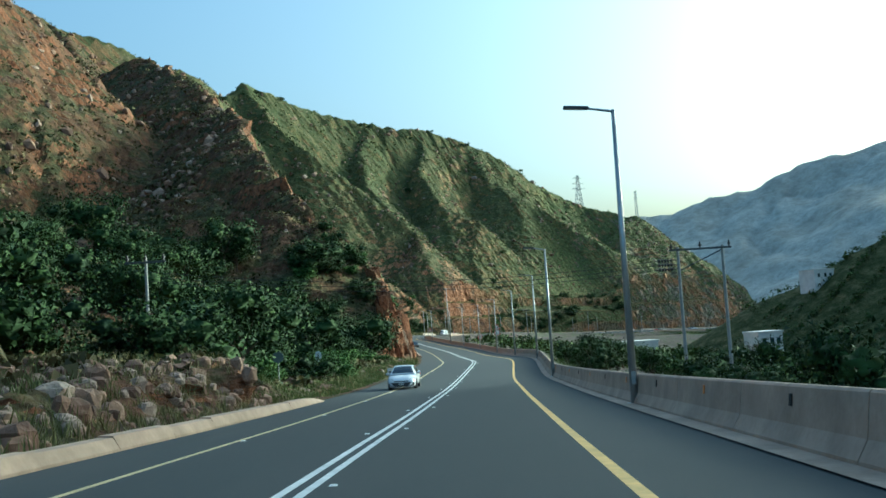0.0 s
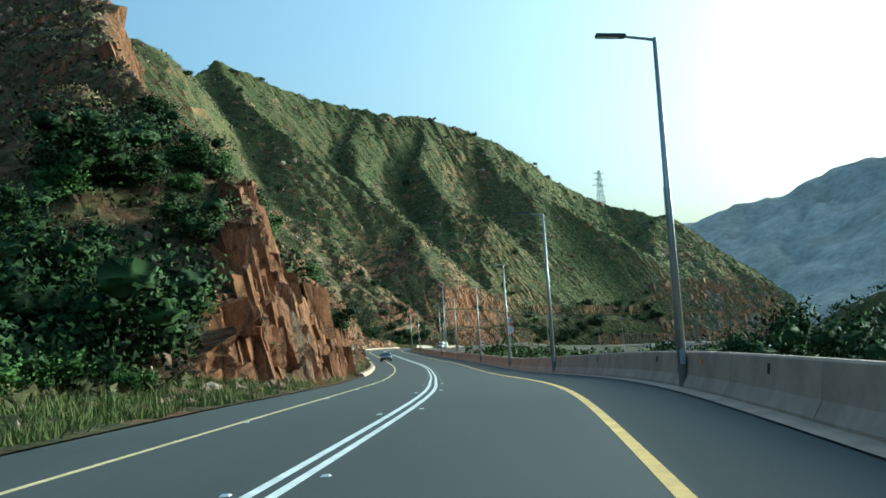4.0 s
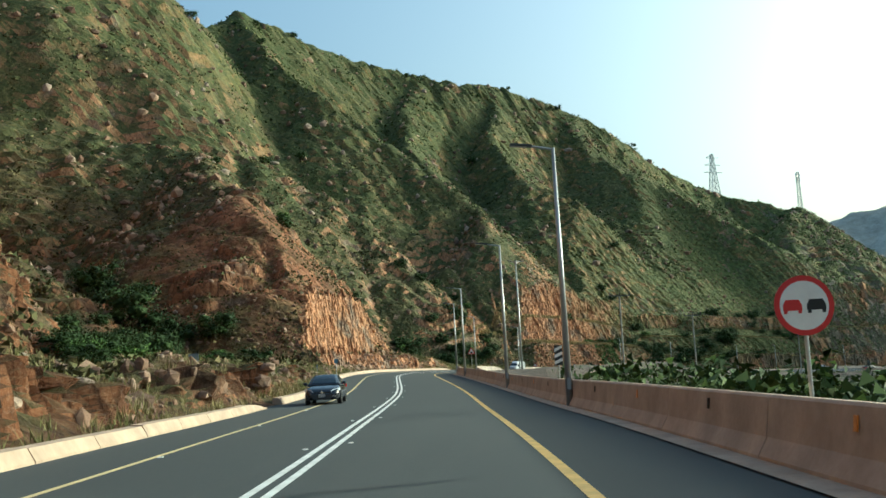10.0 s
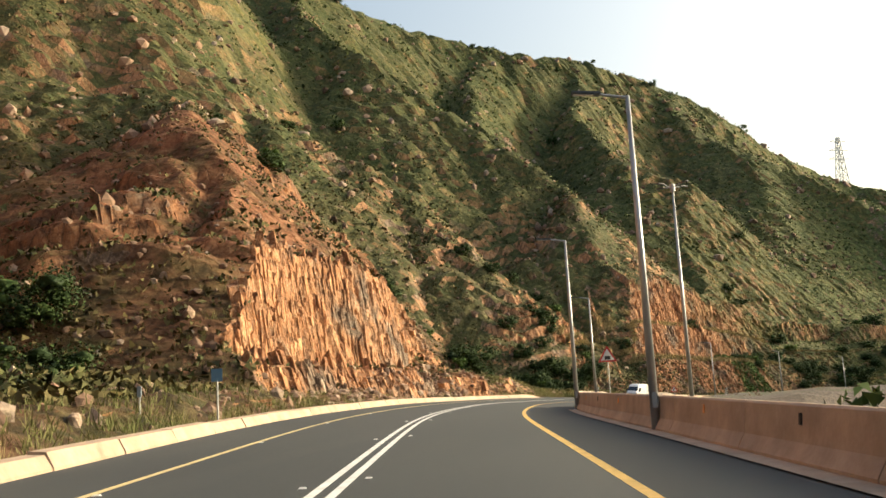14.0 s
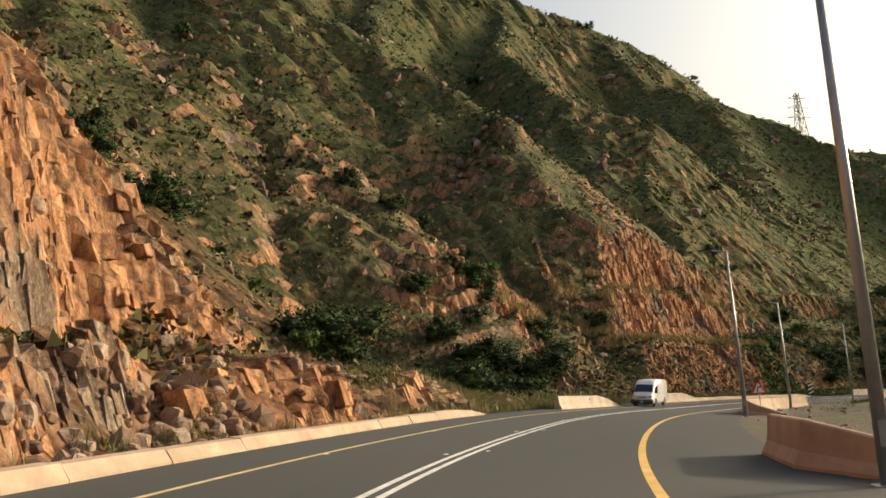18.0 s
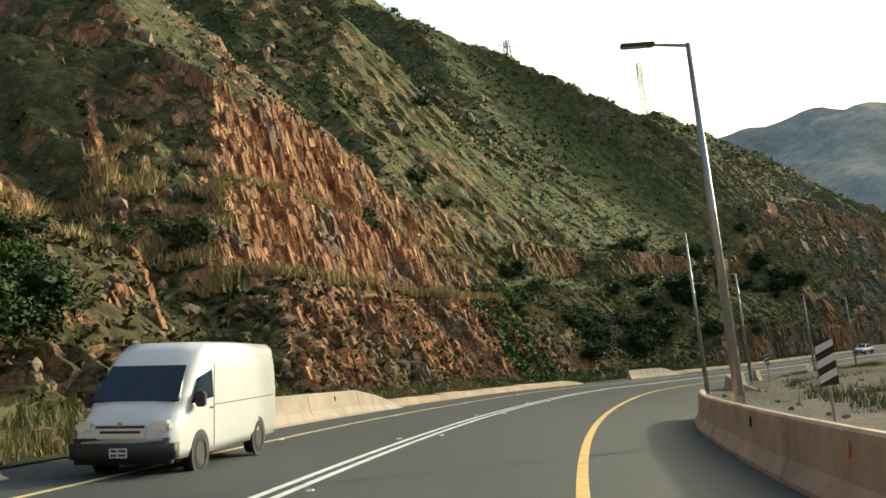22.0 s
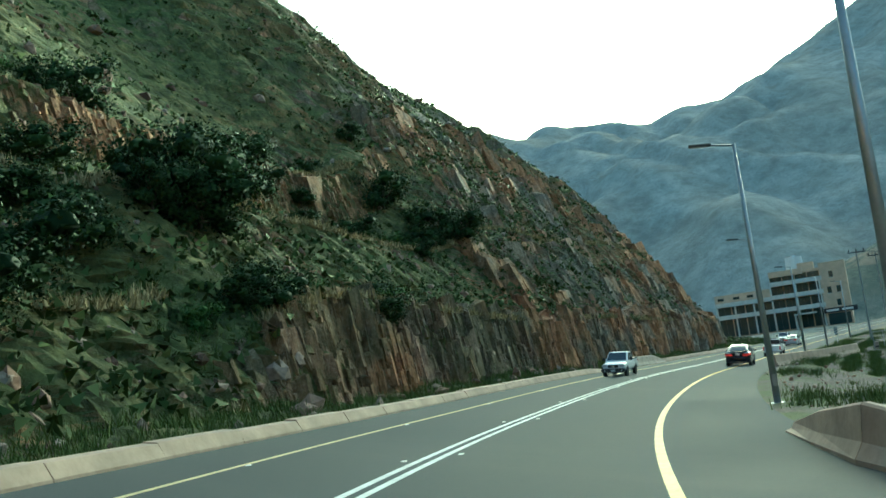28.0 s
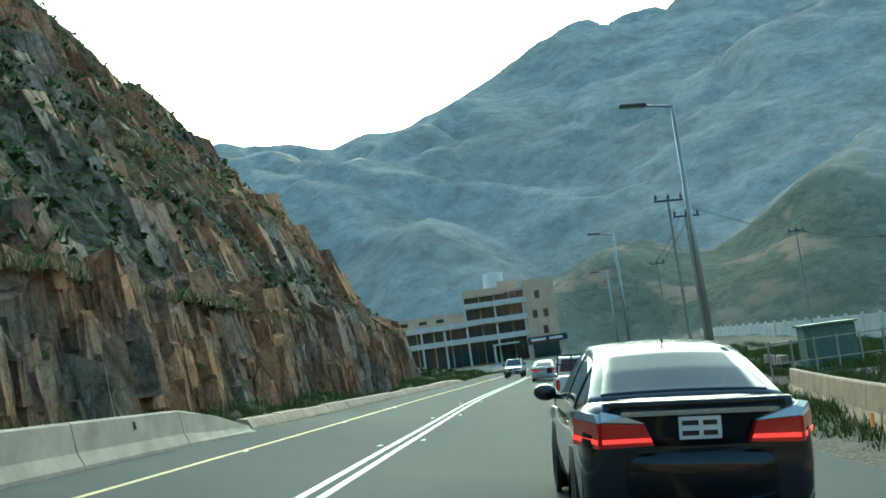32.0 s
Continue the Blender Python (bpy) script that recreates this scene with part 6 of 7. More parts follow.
# thick straw along the rims of the benches
flat = (nslope < 0.45) & (np.roll(nslope, 1, axis=1) >= 0.45) & (ns > 452) & (nu > 3.5) & (nu < 22) & (ns < 690)
ri, rj = np.nonzero(flat)
rim = np.concatenate([nP[ri, np.minimum(rj + k, nP.shape[1] - 1)] + rng.normal(0, 0.10, (len(ri), 3)) * np.array([1, 1, 0.2]) for k in (0, 0, 0, 0, 1, 1, 1, 2, 2)])
V, F = blades(rim, rng.uniform(0.4, 1.0, len(rim)) * np.where(rim[:, 1] > 535, 0.55, 1.0), 10, 43, 0.25, 0.06)
bench_grass = tagged(new("bench_grass", mesh_from("bench_grass", V, F)), "pale straw-coloured grass along the rims of the rock benches", "grass", kind="stuff")
bench_grass.data.materials.append(leaf_material("bleached straw", (0.22, 0.17, 0.07), (0.52, 0.42, 0.22)))
lush = (p[:, 1] > 478) | ((p[:, 1] > 45) & (p[:, 1] < 132) & (rng.random(len(p)) < 0.9))
V, F = blades(p[lush], rng.uniform(0.2, 0.65, lush.sum()) * np.where(p[lush, 1] < 135, 0.5, 0.8), 10, 45, 0.16, 0.021)
weeds = tagged(new("weeds", mesh_from("weeds", V, F)), "green weeds and grass along the kerb and the shaded benches", "grass", kind="stuff")
weeds.data.materials.append(GREEN_BLADE)
rw = np.random.default_rng(49)
ws = np.r_[rw.uniform(606, 690, 11000), rw.uniform(515, 720, 5200), rw.uniform(392, 515, 1500), rw.uniform(-20, 320, 1600)]
we = np.r_[9.0 + 16 * rw.random(11000), 8.3 + 14 * rw.random(5200) ** 1.5, 11 + 14 * rw.random(1500) ** 1.5, 8.0 + 3 * rw.random(1600)]
clump = fbm(ws * 0.09, we * 0.16, 3, 55) > np.where(ws > 612, -0.4, np.where(ws > 515, -0.15, 0.05))
V, F = blades(np.array([on_verge(a, b) for a, b in zip(ws[clump], we[clump])]) + rw.normal(0, 0.4, (clump.sum(), 3)) * np.array([1, 1, 0]), rw.uniform(0.15, 0.5, clump.sum()), 14, 47, 0.25)
verge_grass = tagged(new("verge_grass", mesh_from("verge_grass", V, F)), "patchy green grass on the stony verge", "grass", kind="stuff")
verge_grass.data.materials.append(GREEN_BLADE)
V, F = blades(p[~lush], rng.uniform(0.2, 0.6, (~lush).sum()), 10, 41, 0.16, 0.021)
grass = tagged(new("grass", mesh_from("grass", V, F)), "dry and green grass tufts along the road's edge and benches", "grass", kind="stuff")
grass.data.materials.append(STRAW)

boulders(900, -30, 47, 1.0, 6.5, 0.12, 0.5, 61, "heap of angular brown and pale boulders on the roadside bank")
boulders(240, 372, 394, 2.0, 8.0, 0.10, 0.38, 63, "broken red-brown rock heaped at the outcrop's foot")
boulders(520, 332, 374, 0.9, 4.2, 0.10, 0.42, 65, "dark red scree at the foot of the columnar cliff")
boulders(240, 205, 300, 1.5, 6.0, 0.12, 0.5, 67, "scattered rocks on the low roadside bank")
# ---------------------------------------------------------------- road signs
WHITE_FACE = plain("white sign face", (0.78, 0.78, 0.76), 0.45, vary=0.05)
RED_FACE = plain("red sign face", (0.55, 0.03, 0.03), 0.45, vary=0.08)
BLACK_FACE = plain("black sign face", (0.02, 0.02, 0.02), 0.5, vary=0.05)
BLUE_FACE = plain("grey-blue sign back", (0.22, 0.28, 0.32), 0.5, 0.3, vary=0.08)


def post(root, h, x=0.0, y=0.04, r=0.035):
    part("post", rodded((x, y, -0.4), (x, y, h), r, None, 10), STEEL, root)


def triangle(root, z, side=0.95):
    k = side * 0.866
    outer = [(-side / 2, z - k / 3), (side / 2, z - k / 3), (0, z + 2 * k / 3)]
    part("plate", polygon(outer, -0.005, 0.012), RED_FACE, root)
    inner = [(x * 0.72, z + (q - z) * 0.72) for x, q in outer]
    return part("face", polygon(inner, -0.010, -0.004), WHITE_FACE, root)


def symbol(root, pts, material=BLACK_FACE, y=-0.014):
    return part("symbol", polygon(pts, y, y + 0.004), material, root)


def lettering(root, text, x, z, size, material=BLACK_FACE):
    cu = bpy.data.curves.new("lettering", "FONT")
    cu.body, cu.size, cu.align_x, cu.align_y, cu.extrude = text, size, "CENTER", "CENTER", 0.002
    tmp = bpy.data.objects.new("lettering", cu)
    me = bpy.data.meshes.new_from_object(tmp)
    bpy.data.objects.remove(tmp)
    me.materials.append(material)
    o = new("lettering", me)
    o.parent, o.matrix_basis = root, pose(x, -0.016, z, 90, 0, 0)
    return o


# winding road ahead, over a speed limit
sg = thing("road_sign", "red-rimmed triangular bend sign over a round speed limit sign", "road sign", "road signs", stand(175, 7.7, 0.6))
post(sg, 4.1)
triangle(sg, 3.75, 1.05)
symbol(sg, [(-0.17, 3.55), (-0.10, 3.55), (-0.10, 3.78), (0.10, 3.58), (0.17, 3.58), (0.17, 3.88), (0.10, 3.88), (0.10, 3.70), (-0.10, 3.90), (-0.17, 3.90)])
part("plate", disc(0.5, -0.006, 0.012, 2.85), RED_FACE, sg)
part("face", disc(0.42, -0.012, -0.005, 2.85), WHITE_FACE, sg)
part("divider", boxed(-0.42, 0.42, -0.016, -0.012, 2.84, 2.86), BLACK_FACE, sg)
lettering(sg, "\u0661\u0660\u0660", 0.16, 2.99, 0.22)
lettering(sg, "\u0667\u0660", 0.16, 2.70, 0.22)
symbol(sg, [(-0.30, 2.93), (-0.08, 2.93), (-0.08, 3.0), (-0.12, 3.06), (-0.26, 3.06), (-0.30, 3.0)])
symbol(sg, [(-0.28, 2.60), (-0.06, 2.60), (-0.06, 2.80), (-0.28, 2.80)])

# no overtaking
sg = thing("road_sign", "round red-rimmed no overtaking sign with two car symbols", "road sign", "road signs", stand(214.5, 8.55, 0))
post(sg, 2.7)
part("plate", disc(0.5, -0.006, 0.012, 2.25), RED_FACE, sg)
part("face", disc(0.41, -0.012, -0.005, 2.25), WHITE_FACE, sg)
for x, mat in ((-0.2, RED_FACE), (0.2, BLACK_FACE)):
    symbol(sg, [(x - 0.16, 2.17), (x + 0.16, 2.17), (x + 0.16, 2.26), (x + 0.11, 2.35), (x - 0.11, 2.35), (x - 0.16, 2.26)], mat)
    symbol(sg, [(x - 0.15, 2.12), (x - 0.09, 2.12), (x - 0.09, 2.17), (x - 0.15, 2.17)], mat)
    symbol(sg, [(x + 0.09, 2.12), (x + 0.15, 2.12), (x + 0.15, 2.17), (x + 0.09, 2.17)], mat)

# warning triangle with a plain dark symbol
sg = thing("road_sign", "red-rimmed triangular warning sign with a plain black symbol", "road sign", "road signs", stand(330, 8.9, 0))
post(sg, 2.9)
triangle(sg, 2.9, 1.05)
symbol(sg, [(-0.16, 2.72), (0.16, 2.72), (0.16, 2.92), (-0.16, 2.92)])

# bend to the right
sg = thing("road_sign", "red-rimmed triangular sign warning of a sharp bend", "road sign", "road signs", stand(413, 7.9, 0))
post(sg, 1.6)
triangle(sg, 1.55, 1.0)
symbol(sg, [(-0.11, 1.38), (-0.04, 1.38), (-0.04, 1.58), (0.02, 1.65), (0.08, 1.65), (0.08, 1.60), (0.17, 1.69), (0.08, 1.78), (0.08, 1.73), (-0.02, 1.73), (-0.11, 1.63)])


def chevron(s, e, z):
    root = thing("chevron_board", "tall black and white striped chevron board", "road sign", "chevron boards", stand(s, e, 0))
    post(root, z + 0.4)
    part("board", boxed(-0.2, 0.2, -0.012, 0.012, z - 0.5, z + 0.5, 0.004), BLACK_FACE, root)
    for k in range(3):
        q = z - 0.46 + 0.32 * k
        pts = [(-0.195, q), (0.195, q + 0.17), (0.195, q + 0.33), (-0.195, q + 0.16)]
        pts = [(x, min(v, z + 0.49)) for x, v in pts]
        part("stripe", polygon(pts, -0.017, -0.0125), WHITE_FACE, root)


for q in ((248, 8.6, 1.9), (436, 9.5, 1.7), (505, 8.7, 1.9), (541, 8.6, 1.8), (668, 9.0, 1.8)):
    chevron(*q)

sg = thing("road_sign", "round grey-blue back of a road sign on a thin post", "road sign", "road signs", stand(63.5, -11.2, 0.1))
post(sg, 2.7)
part("plate", disc(0.36, -0.012, 0.008, 2.45), BLUE_FACE, sg)
sg = thing("road_sign", "white oval sign on a thin post", "road sign", "road signs", stand(76, -10.9, 0.1))
post(sg, 2.6)
part("plate", polygon([(0.26 * math.cos(a), 2.35 + 0.40 * math.sin(a)) for a in np.linspace(0, 2 * math.pi, 25)[:-1]], -0.01, 0.008), WHITE_FACE, sg)
symbol(sg, [(-0.04, 2.15), (0.04, 2.15), (0.04, 2.55), (-0.04, 2.55)])
sg = thing("road_sign", "grey back of a square road sign on a leaning post", "road sign", "road signs", stand(244.5, -8.9, 0.3))
post(sg, 2.5)
part("plate", boxed(-0.24, 0.24, -0.012, 0.008, 2.0, 2.5, 0.01), BLUE_FACE, sg)
for q in ((258, -9.0), (305.5, -8.7), (429, -8.6), (518, -8.4)):
    mk = thing("marker_post", "thin pale marker post at the road's edge", "post", "marker posts", stand(*q, 0.2))
    post(mk, 1.3)
    part("cap", boxed(-0.07, 0.07, -0.02, 0.06, 1.0, 1.35, 0.01), BLUE_FACE, mk)
sg = thing("road_sign", "small blue back of a square sign on a thin post", "road sign", "road signs", stand(308, -6.8, 0.1))
post(sg, 2.0)
part("plate", boxed(-0.2, 0.2, -0.012, 0.008, 1.55, 2.0, 0.01), plain("faded blue sign face", (0.10, 0.22, 0.34), 0.5, vary=0.1), sg)

# ---------------------------------------------------------------- poles, cables, masts
POLE_GREY = plain("weathered pole", (0.36, 0.35, 0.32), 0.8, vary=0.15)
INSULATOR = plain("dark insulator", (0.05, 0.04, 0.04), 0.4)
WIRE = plain("cable", (0.03, 0.03, 0.032), 0.6)


def power_pole(p, turn, height, arm=1.6, double=False, label="slender grey power pole with a crossarm and insulators"):
    root = thing("power_pole", label, "power pole", "power poles", Matrix.Translation(p) @ pose(0, 0, 0, 0, 0, turn))
    for x in ((-1.5, 1.5) if double else (0,)):
        part("pole", rodded((x, 0, -3), (x, 0, height), 0.15, 0.09, 10), POLE_GREY, root)
    arm = 2.1 if double else arm
    part("crossarm", boxed(-arm, arm, -0.16, -0.06, height - 0.25, height - 0.12, 0.01), DARK_STEEL, root)
    for x in (-arm + 0.15, 0, arm - 0.15):
        part("insulator", rod(rodded((x, -0.1, height - 0.15), (x, -0.1, height + 0.3), 0.05), (x, -0.1, height), (x, -0.1, height + 0.12), 0.11), INSULATOR, root)
    if double:
        part("brace", rodded((-1.5, 0, height - 1.6), (1.5, 0, height - 0.3), 0.04), DARK_STEEL, root)
    return root


def cable(a, b, sag, r=0.02):
    cu = bpy.data.curves.new("cable", "CURVE")
    cu.dimensions, cu.bevel_depth, cu.bevel_resolution = "3D", r, 1
    sp = cu.splines.new("POLY")
    n = 14
    sp.points.add(n)
    for i in range(n + 1):
        k = i / n
        p = Vector(a).lerp(Vector(b), k) - Vector((0, 0, 4 * sag * k * (1 - k)))
        sp.points[i].co = (*p, 1)
    cu.materials.append(WIRE)
    return tagged(new("power_cable", cu), "thin dark power cable slung between poles", "cable", "power cables")


# three wires over the road between a pole on the slope and a double pole beyond the barrier
left_z = float(on_hill(62, 9.0)[2])
power_pole((-18.9, 62, left_z), 0, 6.6 - left_z, 1.3)
twin = power_pole((17.3, 66, -5.0), 0, 10.5, double=True, label="double power pole with a crossarm, insulators and a brace")
for dz in (-0.30, 0.0, 0.30):
    cable((-18.7, 62, 5.5 + dz), (14.4, 66, 4.35 + dz), 1.0, 0.016)
    string = bmesh.new()
    for k in range(5):
        rod(string, (-2.85 + 0.2 * k, 0, 9.35 + dz), (-2.76 + 0.2 * k, 0, 9.35 + dz), 0.11)
    rod(string, (-2.95, 0, 9.35 + dz), (-1.45, 0, 9.35 + dz), 0.025)
    part("insulator_string", string, INSULATOR, twin)
for p, tn, h in (((14, 330, -9), 20, 14.5), ((30, 372, -12), 10, 16), ((60, 420, -14), 30, 16)):
    power_pole(p, tn, h)
for a, b in (((14, 330, 5.7), (30, 372, 4.2)), ((30, 372, 4.2), (60, 420, 2.2))):
    for dx in (-1.2, 1.2):
        cable((a[0] + dx, a[1], a[2]), (b[0] + dx, b[1], b[2]), 0.8)
end_poles = [(176.7, 583, -13.5, 12.5), (184.7, 585, -13.5, 12.0), (232, 590, -14, 13.0), (262, 586, -14, 12.0), (240, 612, -14, 12.5)]
for x, y, z, h in end_poles:
    power_pole((x, y, z), -35, h, 1.2)
for a, b in ((0, 2), (2, 3), (1, 4)):
    p, q = end_poles[a], end_poles[b]
    for dx in (-0.9, 0.9):
        cable((p[0] + dx, p[1], p[2] + p[3]), (q[0] + dx, q[1], q[2] + q[3]), 0.5)

hm = thing("high_mast_lamp", "tall lamp mast with four heads on short arms", "street lamp", "", stand(355, 15.5, -1.0))
part("pole", rodded((0, 0, -2), (0, 0, 18.6), 0.2, 0.09, 12), STEEL, hm, smooth=True)
part("collar", rodded((0, 0, 18.2), (0, 0, 18.8), 0.22, None, 12), STEEL, hm)
for k in range(4):
    a = radians(45 + 90 * k)
    part("arm", rodded((0, 0, 18.5), (1.1 * math.cos(a), 1.1 * math.sin(a), 18.7), 0.04), STEEL, hm)
    part("lamp_head", boxed(0.9, 1.7, -0.16, 0.16, 18.66, 18.76, 0.03, m=pose(0, 0, 0, 0, 0, 45 + 90 * k)), DARK_STEEL, hm)


def lattice(root, h, w0, w1, levels, r):
    bm = bmesh.new()
    at = lambda k, c: (c[0] * (w0 + (w1 - w0) * k ** 0.7) / 2, c[1] * (w0 + (w1 - w0) * k ** 0.7) / 2, h * k)
    cs = ((-1, -1), (1, -1), (1, 1), (-1, 1))
    for i in range(levels):
        k0, k1 = i / levels, (i + 1) / levels
        for j, c in enumerate(cs):
            d = cs[(j + 1) % 4]
            rod(bm, at(k0, c), at(k1, c), r, None, 4)
            rod(bm, at(k0, c), at(k1, d), r * 0.6, None, 4)
            rod(bm, at(k0, d), at(k1, c), r * 0.6, None, 4)
            rod(bm, at(k1, c), at(k1, d), r * 0.6, None, 4)
    part("lattice", bm, STEEL, root)


def hill_z(x, y):
    d = np.hypot(fP[..., 0] - x, fP[..., 1] - y)
    return float(fP[..., 2].ravel()[d.argmin()])


py = thing("pylon", "steel lattice power pylon on the ridge", "pylon", "", Matrix.Translation((104, 730, hill_z(104, 725) - 2)) @ pose(0, 0, 0, 0, 0, 20))
lattice(py, 32, 7, 1.2, 9, 0.16)
for z, a in ((22, 5.5), (26, 4.8), (30, 4.0)):
    part("crossarm", rod(rod(bmesh.new(), (-a, 0, z), (a, 0, z), 0.14, None, 4), (-a, 0, z), (0, 0, z + 1.4), 0.1, None, 4), STEEL, py)
tm = thing("telecom_mast", "slim lattice telecom mast with antenna panels on the ridge", "mast", "", Matrix.Translation((142, 708, hill_z(142, 706) - 1)))
lattice(tm, 21, 2.2, 1.1, 10, 0.10)
for k in range(3):
    for z in (17.0, 19.4):
        part("antenna", boxed(-0.25, 0.25, 1.0, 1.25, z - 1.0, z + 1.0, 0.05, m=pose(0, 0, 0, 0, 0, 120 * k)), WHITE_FACE, tm)

# ---------------------------------------------------------------- buildings
BEIGE = plain("sandy beige stucco", (0.66, 0.50, 0.35), 0.9, vary=0.12, scale=0.4, bumpy=0.2)
PALE_SLAB = plain("pale concrete slab edge", (0.68, 0.66, 0.61), 0.9, vary=0.12, scale=0.5)
GLAZE = plain("dark tinted glazing", (0.025, 0.05, 0.052), 0.08, vary=0.1, scale=0.5)
GLAZE.node_tree.nodes["Principled BSDF"].inputs["Specular IOR Level"].default_value = 0.7
WHITE_WALL = plain("white painted wall", (0.70, 0.70, 0.67), 0.85, vary=0.1, scale=0.5)
TANK = plain("white plastic water tank", (0.72, 0.73, 0.72), 0.5, vary=0.06)
DARK_METAL_ROOF = plain("dark shop sign board", (0.03, 0.03, 0.035), 0.5)

# four storeys beside the road's far end; local x along the front, y into the house
hs_ = thing("hotel_building", "sand-coloured four-storey building with long glazed galleries and a roof tank", "building", "", Matrix.Translation((297, 682, -14.5)) @ pose(0, 0, 0, 0, 0, -59))
part("wing_wall", boxed(-19, -3, 2.0, 16, 0, 12.6), BEIGE, hs_)
part("centre_wall", boxed(-3, 11, 2.2, 16, 0, 17.0), BEIGE, hs_)
part("tower_wall", boxed(11, 18, 0.2, 15, 0, 18.2), BEIGE, hs_)
for x0, x1, floors in ((-19, -3, ((0.4, 5.6), (6.6, 9.2))), (-3, 11, ((0.4, 5.6), (6.6, 9.2), (10.6, 13.2), (14.4, 16.2)))):
    for z0, z1 in floors:
        n = 4
        for k in range(n):
            a, b = x0 + (x1 - x0) * k / n + 0.15, x0 + (x1 - x0) * (k + 1) / n - 0.15
            w = part("window", boxed(a, b, 1.86, 1.98 if x0 < -3 else 2.18, z0, z1), GLAZE, hs_)
            part("mullion", boxed((a + b) / 2 - 0.05, (a + b) / 2 + 0.05, 1.80, 1.85, z0, z1), DARK_STEEL, w)
for x0, x1, z in ((-19.4, -3, 5.7), (-19.4, -3, 9.4), (-3, 11.4, 5.7), (-3, 11.4, 9.6), (-3, 11.4, 13.4)):
    part("gallery_slab", boxed(x0, x1, 0.0, 2.1, z - 0.1, z + 1.15, 0.03), PALE_SLAB, hs_)
for x in (-19, -13.7, -8.3, -3, 4, 10.6):
    part("column", boxed(x - 0.22, x + 0.22, 0.25, 0.7, 0, 13.4 if x > -3.5 else 9.4), PALE_SLAB, hs_)
part("parapet", boxed(-19.3, -3, 0.9, 2.02, 10.3, 12.9, 0.04), BEIGE, hs_)
part("parapet", boxed(-3, 6.5, 0.9, 2.22, 15.9, 17.6, 0.04), BEIGE, hs_)
for x in (-17.5, -13, -9):
    part("window", boxed(x - 0.9, x + 0.9, 0.84, 0.89, 11.2, 12.0), GLAZE, hs_)
for x, z in ((14, 14.6), (15.5, 10.2), (13, 10.2), (15, 6.4)):
    w = part("window", boxed(x - 0.55, x + 0.55, 0.10, 0.19, z - 0.9, z + 0.9), GLAZE, hs_)
    part("sill", boxed(x - 0.65, x + 0.65, 0.02, 0.19, z - 1.05, z - 0.92), PALE_SLAB, w)
part("stair_house", boxed(5, 9.5, 6, 11, 17.0, 19.2, 0.05), BEIGE, hs_)
part("canopy", boxed(2.5, 8.5, -2.5, 2.0, 4.2, 4.6, 0.03), PALE_SLAB, hs_)
part("canopy_wall", boxed(2.6, 3.0, -2.4, 2.0, 0, 4.2), PALE_SLAB, hs_)
part("shop_sign", boxed(10.5, 19.5, -0.3, 0.15, 3.6, 5.0, 0.03), DARK_METAL_ROOF, hs_)
for a, b in ((11.2, 14.6), (15.4, 18.4)):
    part("sign_bar", boxed(a, b, -0.33, -0.31, 4.0, 4.6), WHITE_FACE, hs_)
part("shopfront", boxed(11.5, 17.5, 0.06, 0.18, 0.2, 3.4), GLAZE, hs_)
bm = bmesh.new()
bmesh.ops.create_cone(bm, cap_ends=True, segments=24, radius1=2.6, radius2=2.4, depth=4.2, matrix=pose(4.2, 9, 19.3))
bmesh.ops.create_cone(bm, cap_ends=True, segments=24, radius1=0.7, radius2=0.6, depth=0.5, matrix=pose(4.2, 9, 21.6))
part("water_tank", bm, TANK, hs_)

ks = thing("kilometre_stone", "small white painted kilometre stone on the grassy verge", "marker stone", "", stand(87, -6.7, 0.0))
part("block", boxed(-0.26, 0.26, -0.12, 0.12, -0.3, 0.78, 0.03), WHITE_WALL, ks)
part("plinth", boxed(-0.32, 0.32, -0.18, 0.18, -0.3, 0.08, 0.02), CONCRETE, ks)
part("writing_bar", boxed(-0.14, 0.14, -0.124, -0.121, 0.36, 0.5), BLACK_FACE, ks)

# white boundary wall with panels, a kiosk and a low fence on the right of the road's far end
wl = thing("boundary_wall", "long white panelled boundary wall", "wall")
pts = [road(q, e) for q, e in ((664, 50), (676, 46), (696, 40), (720, 34), (744, 29), (770, 24), (796, 19))]
for a, b in zip(pts[:-1], pts[1:]):
    d = Vector(b) - Vector(a)
    n = max(1, round(d.length / 4))
    for k in range(n):
        p0, p1 = Vector(a) + d * (k / n), Vector(a) + d * ((k + 1) / n)
        t_ = (p1 - p0)
        m = Matrix.Translation(p0) @ pose(0, 0, 0, 0, 0, math.degrees(math.atan2(t_.y, t_.x)))
        part("panel", boxed(0.15, t_.length - 0.15, -0.06, 0.06, -1, 2.1, m=m), WHITE_WALL, wl)
        part("pier", boxed(-0.17, 0.17, -0.14, 0.14, -1, 2.4, 0.02, m=m), WHITE_WALL, wl)
GREEN_METAL = plain("dull green metal", (0.13, 0.19, 0.17), 0.55, 0.2)
kx = thing("transformer_kiosk", "dull green metal transformer kiosk behind a pipe fence", "kiosk", "", verge_stand(655, 17.6))
part("body", boxed(-1.3, 1.3, -1.0, 1.0, 0, 2.2, 0.04), GREEN_METAL, kx)
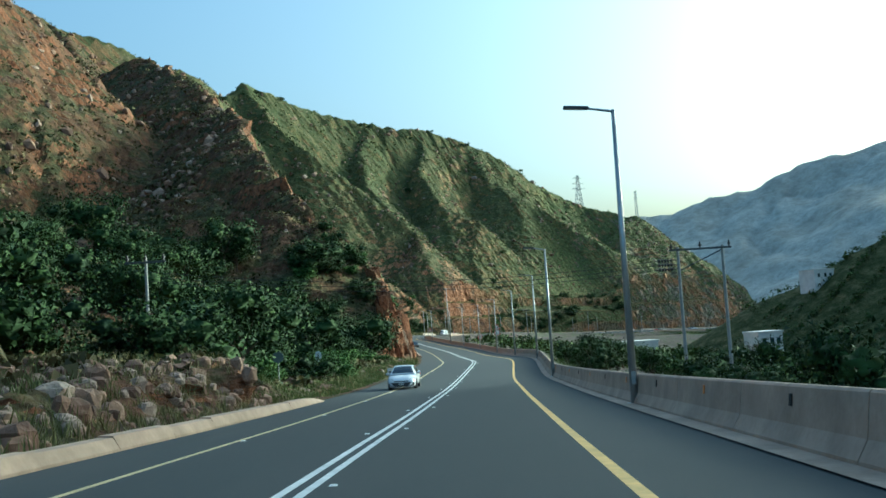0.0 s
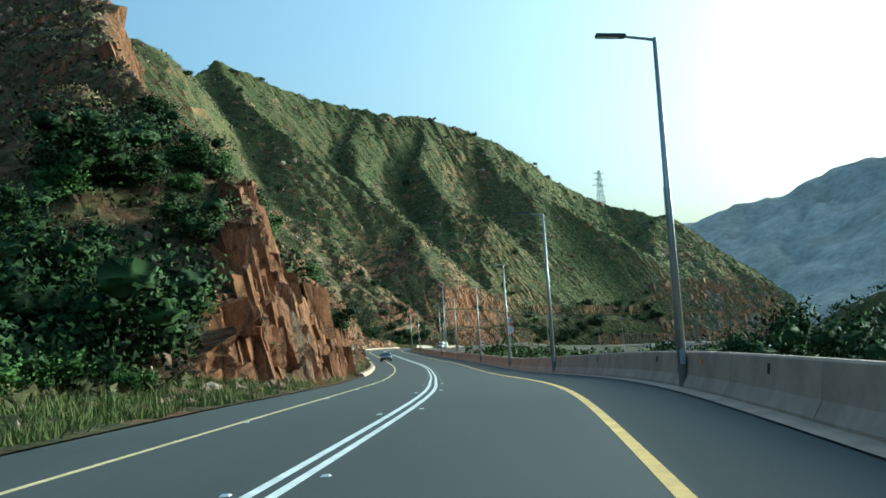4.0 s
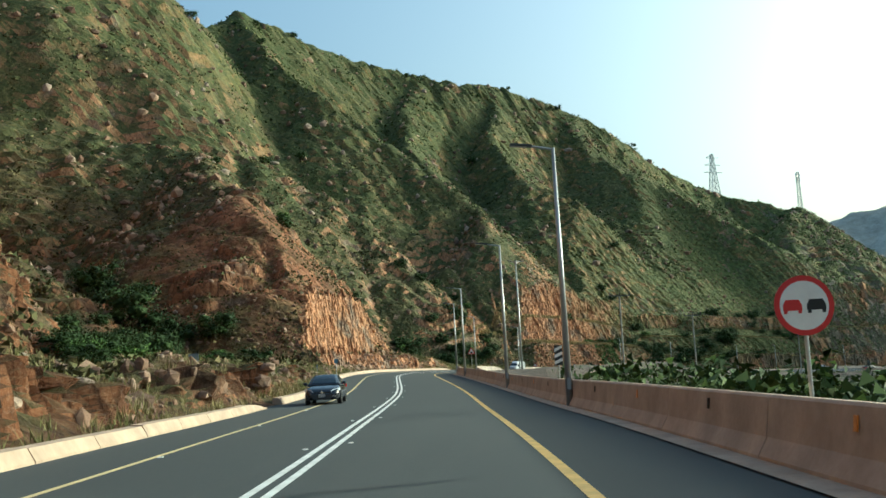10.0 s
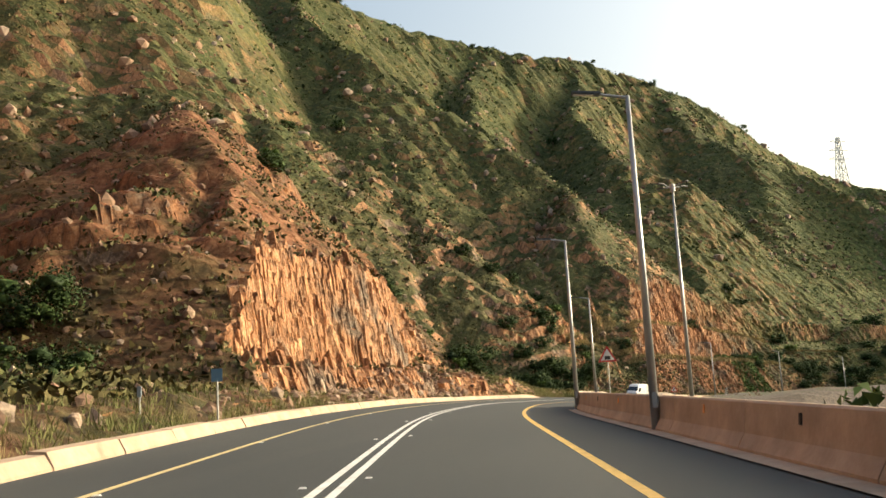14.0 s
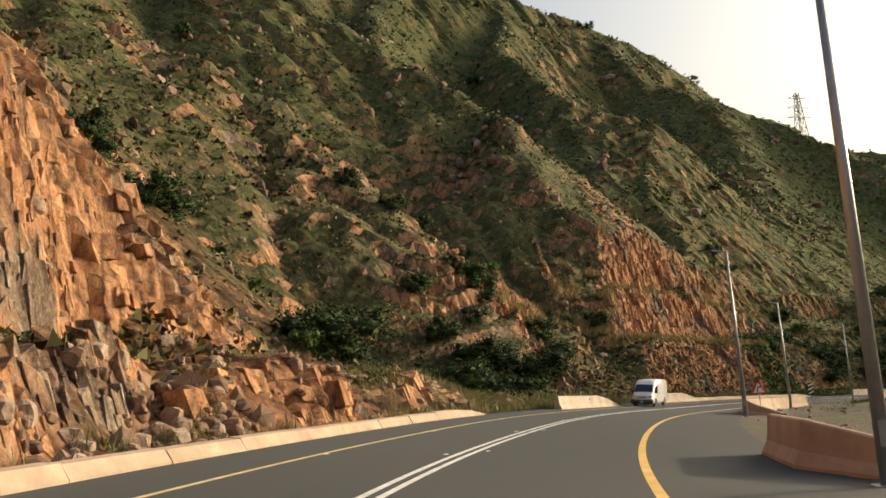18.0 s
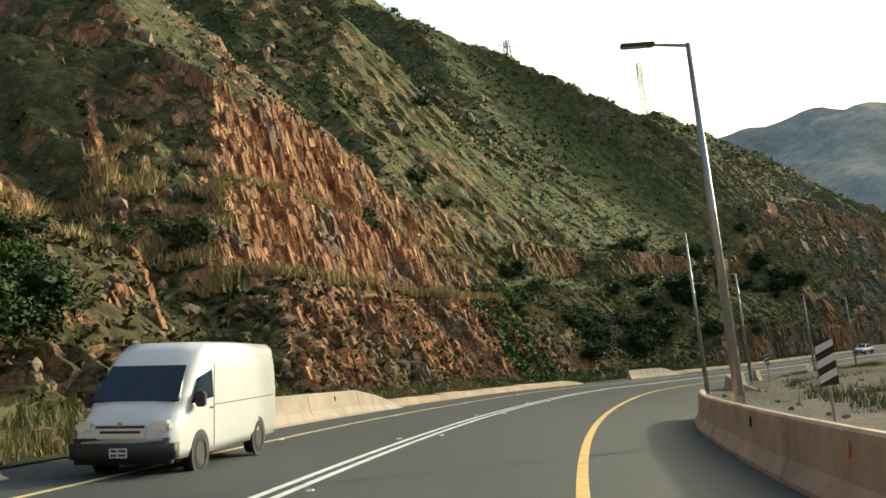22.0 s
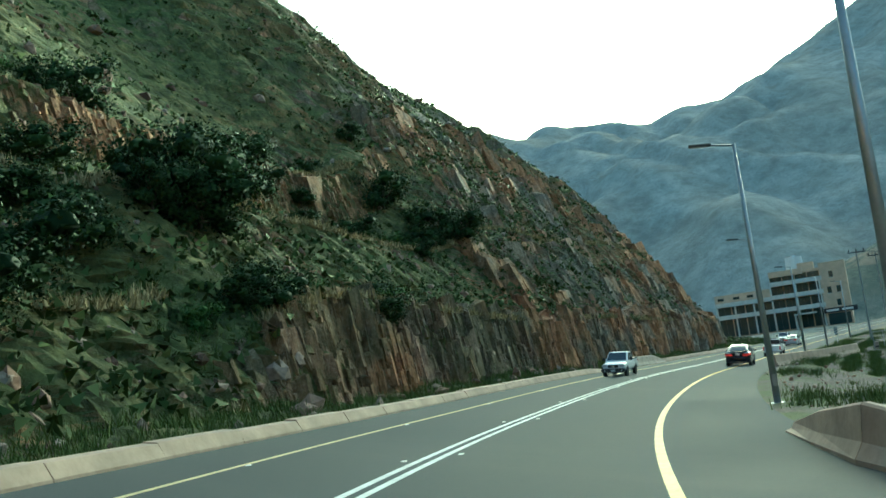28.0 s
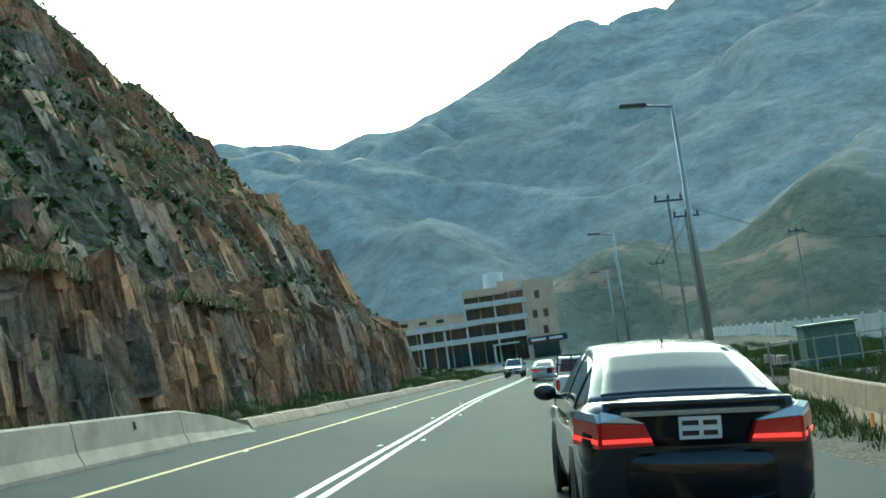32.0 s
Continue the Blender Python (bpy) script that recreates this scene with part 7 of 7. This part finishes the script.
part("roof", boxed(-1.45, 1.45, -1.15, 1.15, 2.2, 2.32, 0.02), GREEN_METAL, kx)
for x in (-0.65, 0.65):
    part("door", boxed(x - 0.55, x + 0.55, -1.03, -1.0, 0.15, 2.05), GREEN_METAL, kx)
fn = thing("pipe_fence", "rusty pipe fence with pale posts", "fence", "", verge_stand(650, 15.6))
for i in range(9):
    part("post", rodded((-2 + i * 1.1, 0, -0.5), (-2 + i * 1.1, 0, 2.0), 0.05), POLE_GREY, fn)
for z in (0.9, 1.9):
    part("rail", rodded((-2, 0, z), (6.8, 0, z), 0.03), POLE_GREY, fn)
for i in range(6):
    bl = thing("bollard", "short pale bollard with a dark band", "bollard", "bollards by the fence", verge_stand(656 + 1.2 * i, 14.4 + 0.15 * i))
    part("body", boxed(-0.22, 0.22, -0.22, 0.22, -0.5, 1.0, 0.03), PALE_CONCRETE, bl)
    part("band", boxed(-0.226, 0.226, -0.226, 0.226, 0.3, 0.5), BLACK_FACE, bl)

# white house on the wooded hill and a low one in the valley
for p, w, d, h, tn, label in (((128, 338, 4.5), 9, 7, 6.5, 25, "white flat-roofed house on the wooded hill"), ((66, 207, -11.2), 6, 5, 6.2, 20, "small white house among the trees below the road"), ((36, 192, -9.5), 8, 5, 4.6, 10, "white-roofed low shed below the road")):
    hw = thing("house", label, "house", "", Matrix.Translation(p) @ pose(0, 0, 0, 0, 0, tn))
    part("wall", boxed(-w / 2, w / 2, -d / 2, d / 2, -4, h), WHITE_WALL, hw)
    part("roof", boxed(-w / 2 - 0.2, w / 2 + 0.2, -d / 2 - 0.2, d / 2 + 0.2, h, h + 0.35, 0.03), WHITE_WALL, hw)
    for x in (-w * 0.28, w * 0.05, w * 0.32):
        wd = part("window", boxed(x - 0.5, x + 0.5, -d / 2 - 0.03, -d / 2 + 0.02, h - 2.4, h - 1.1), GLAZE, hw)
        part("sill", boxed(x - 0.6, x + 0.6, -d / 2 - 0.12, -d / 2 + 0.02, h - 2.55, h - 2.42), WHITE_WALL, wd)
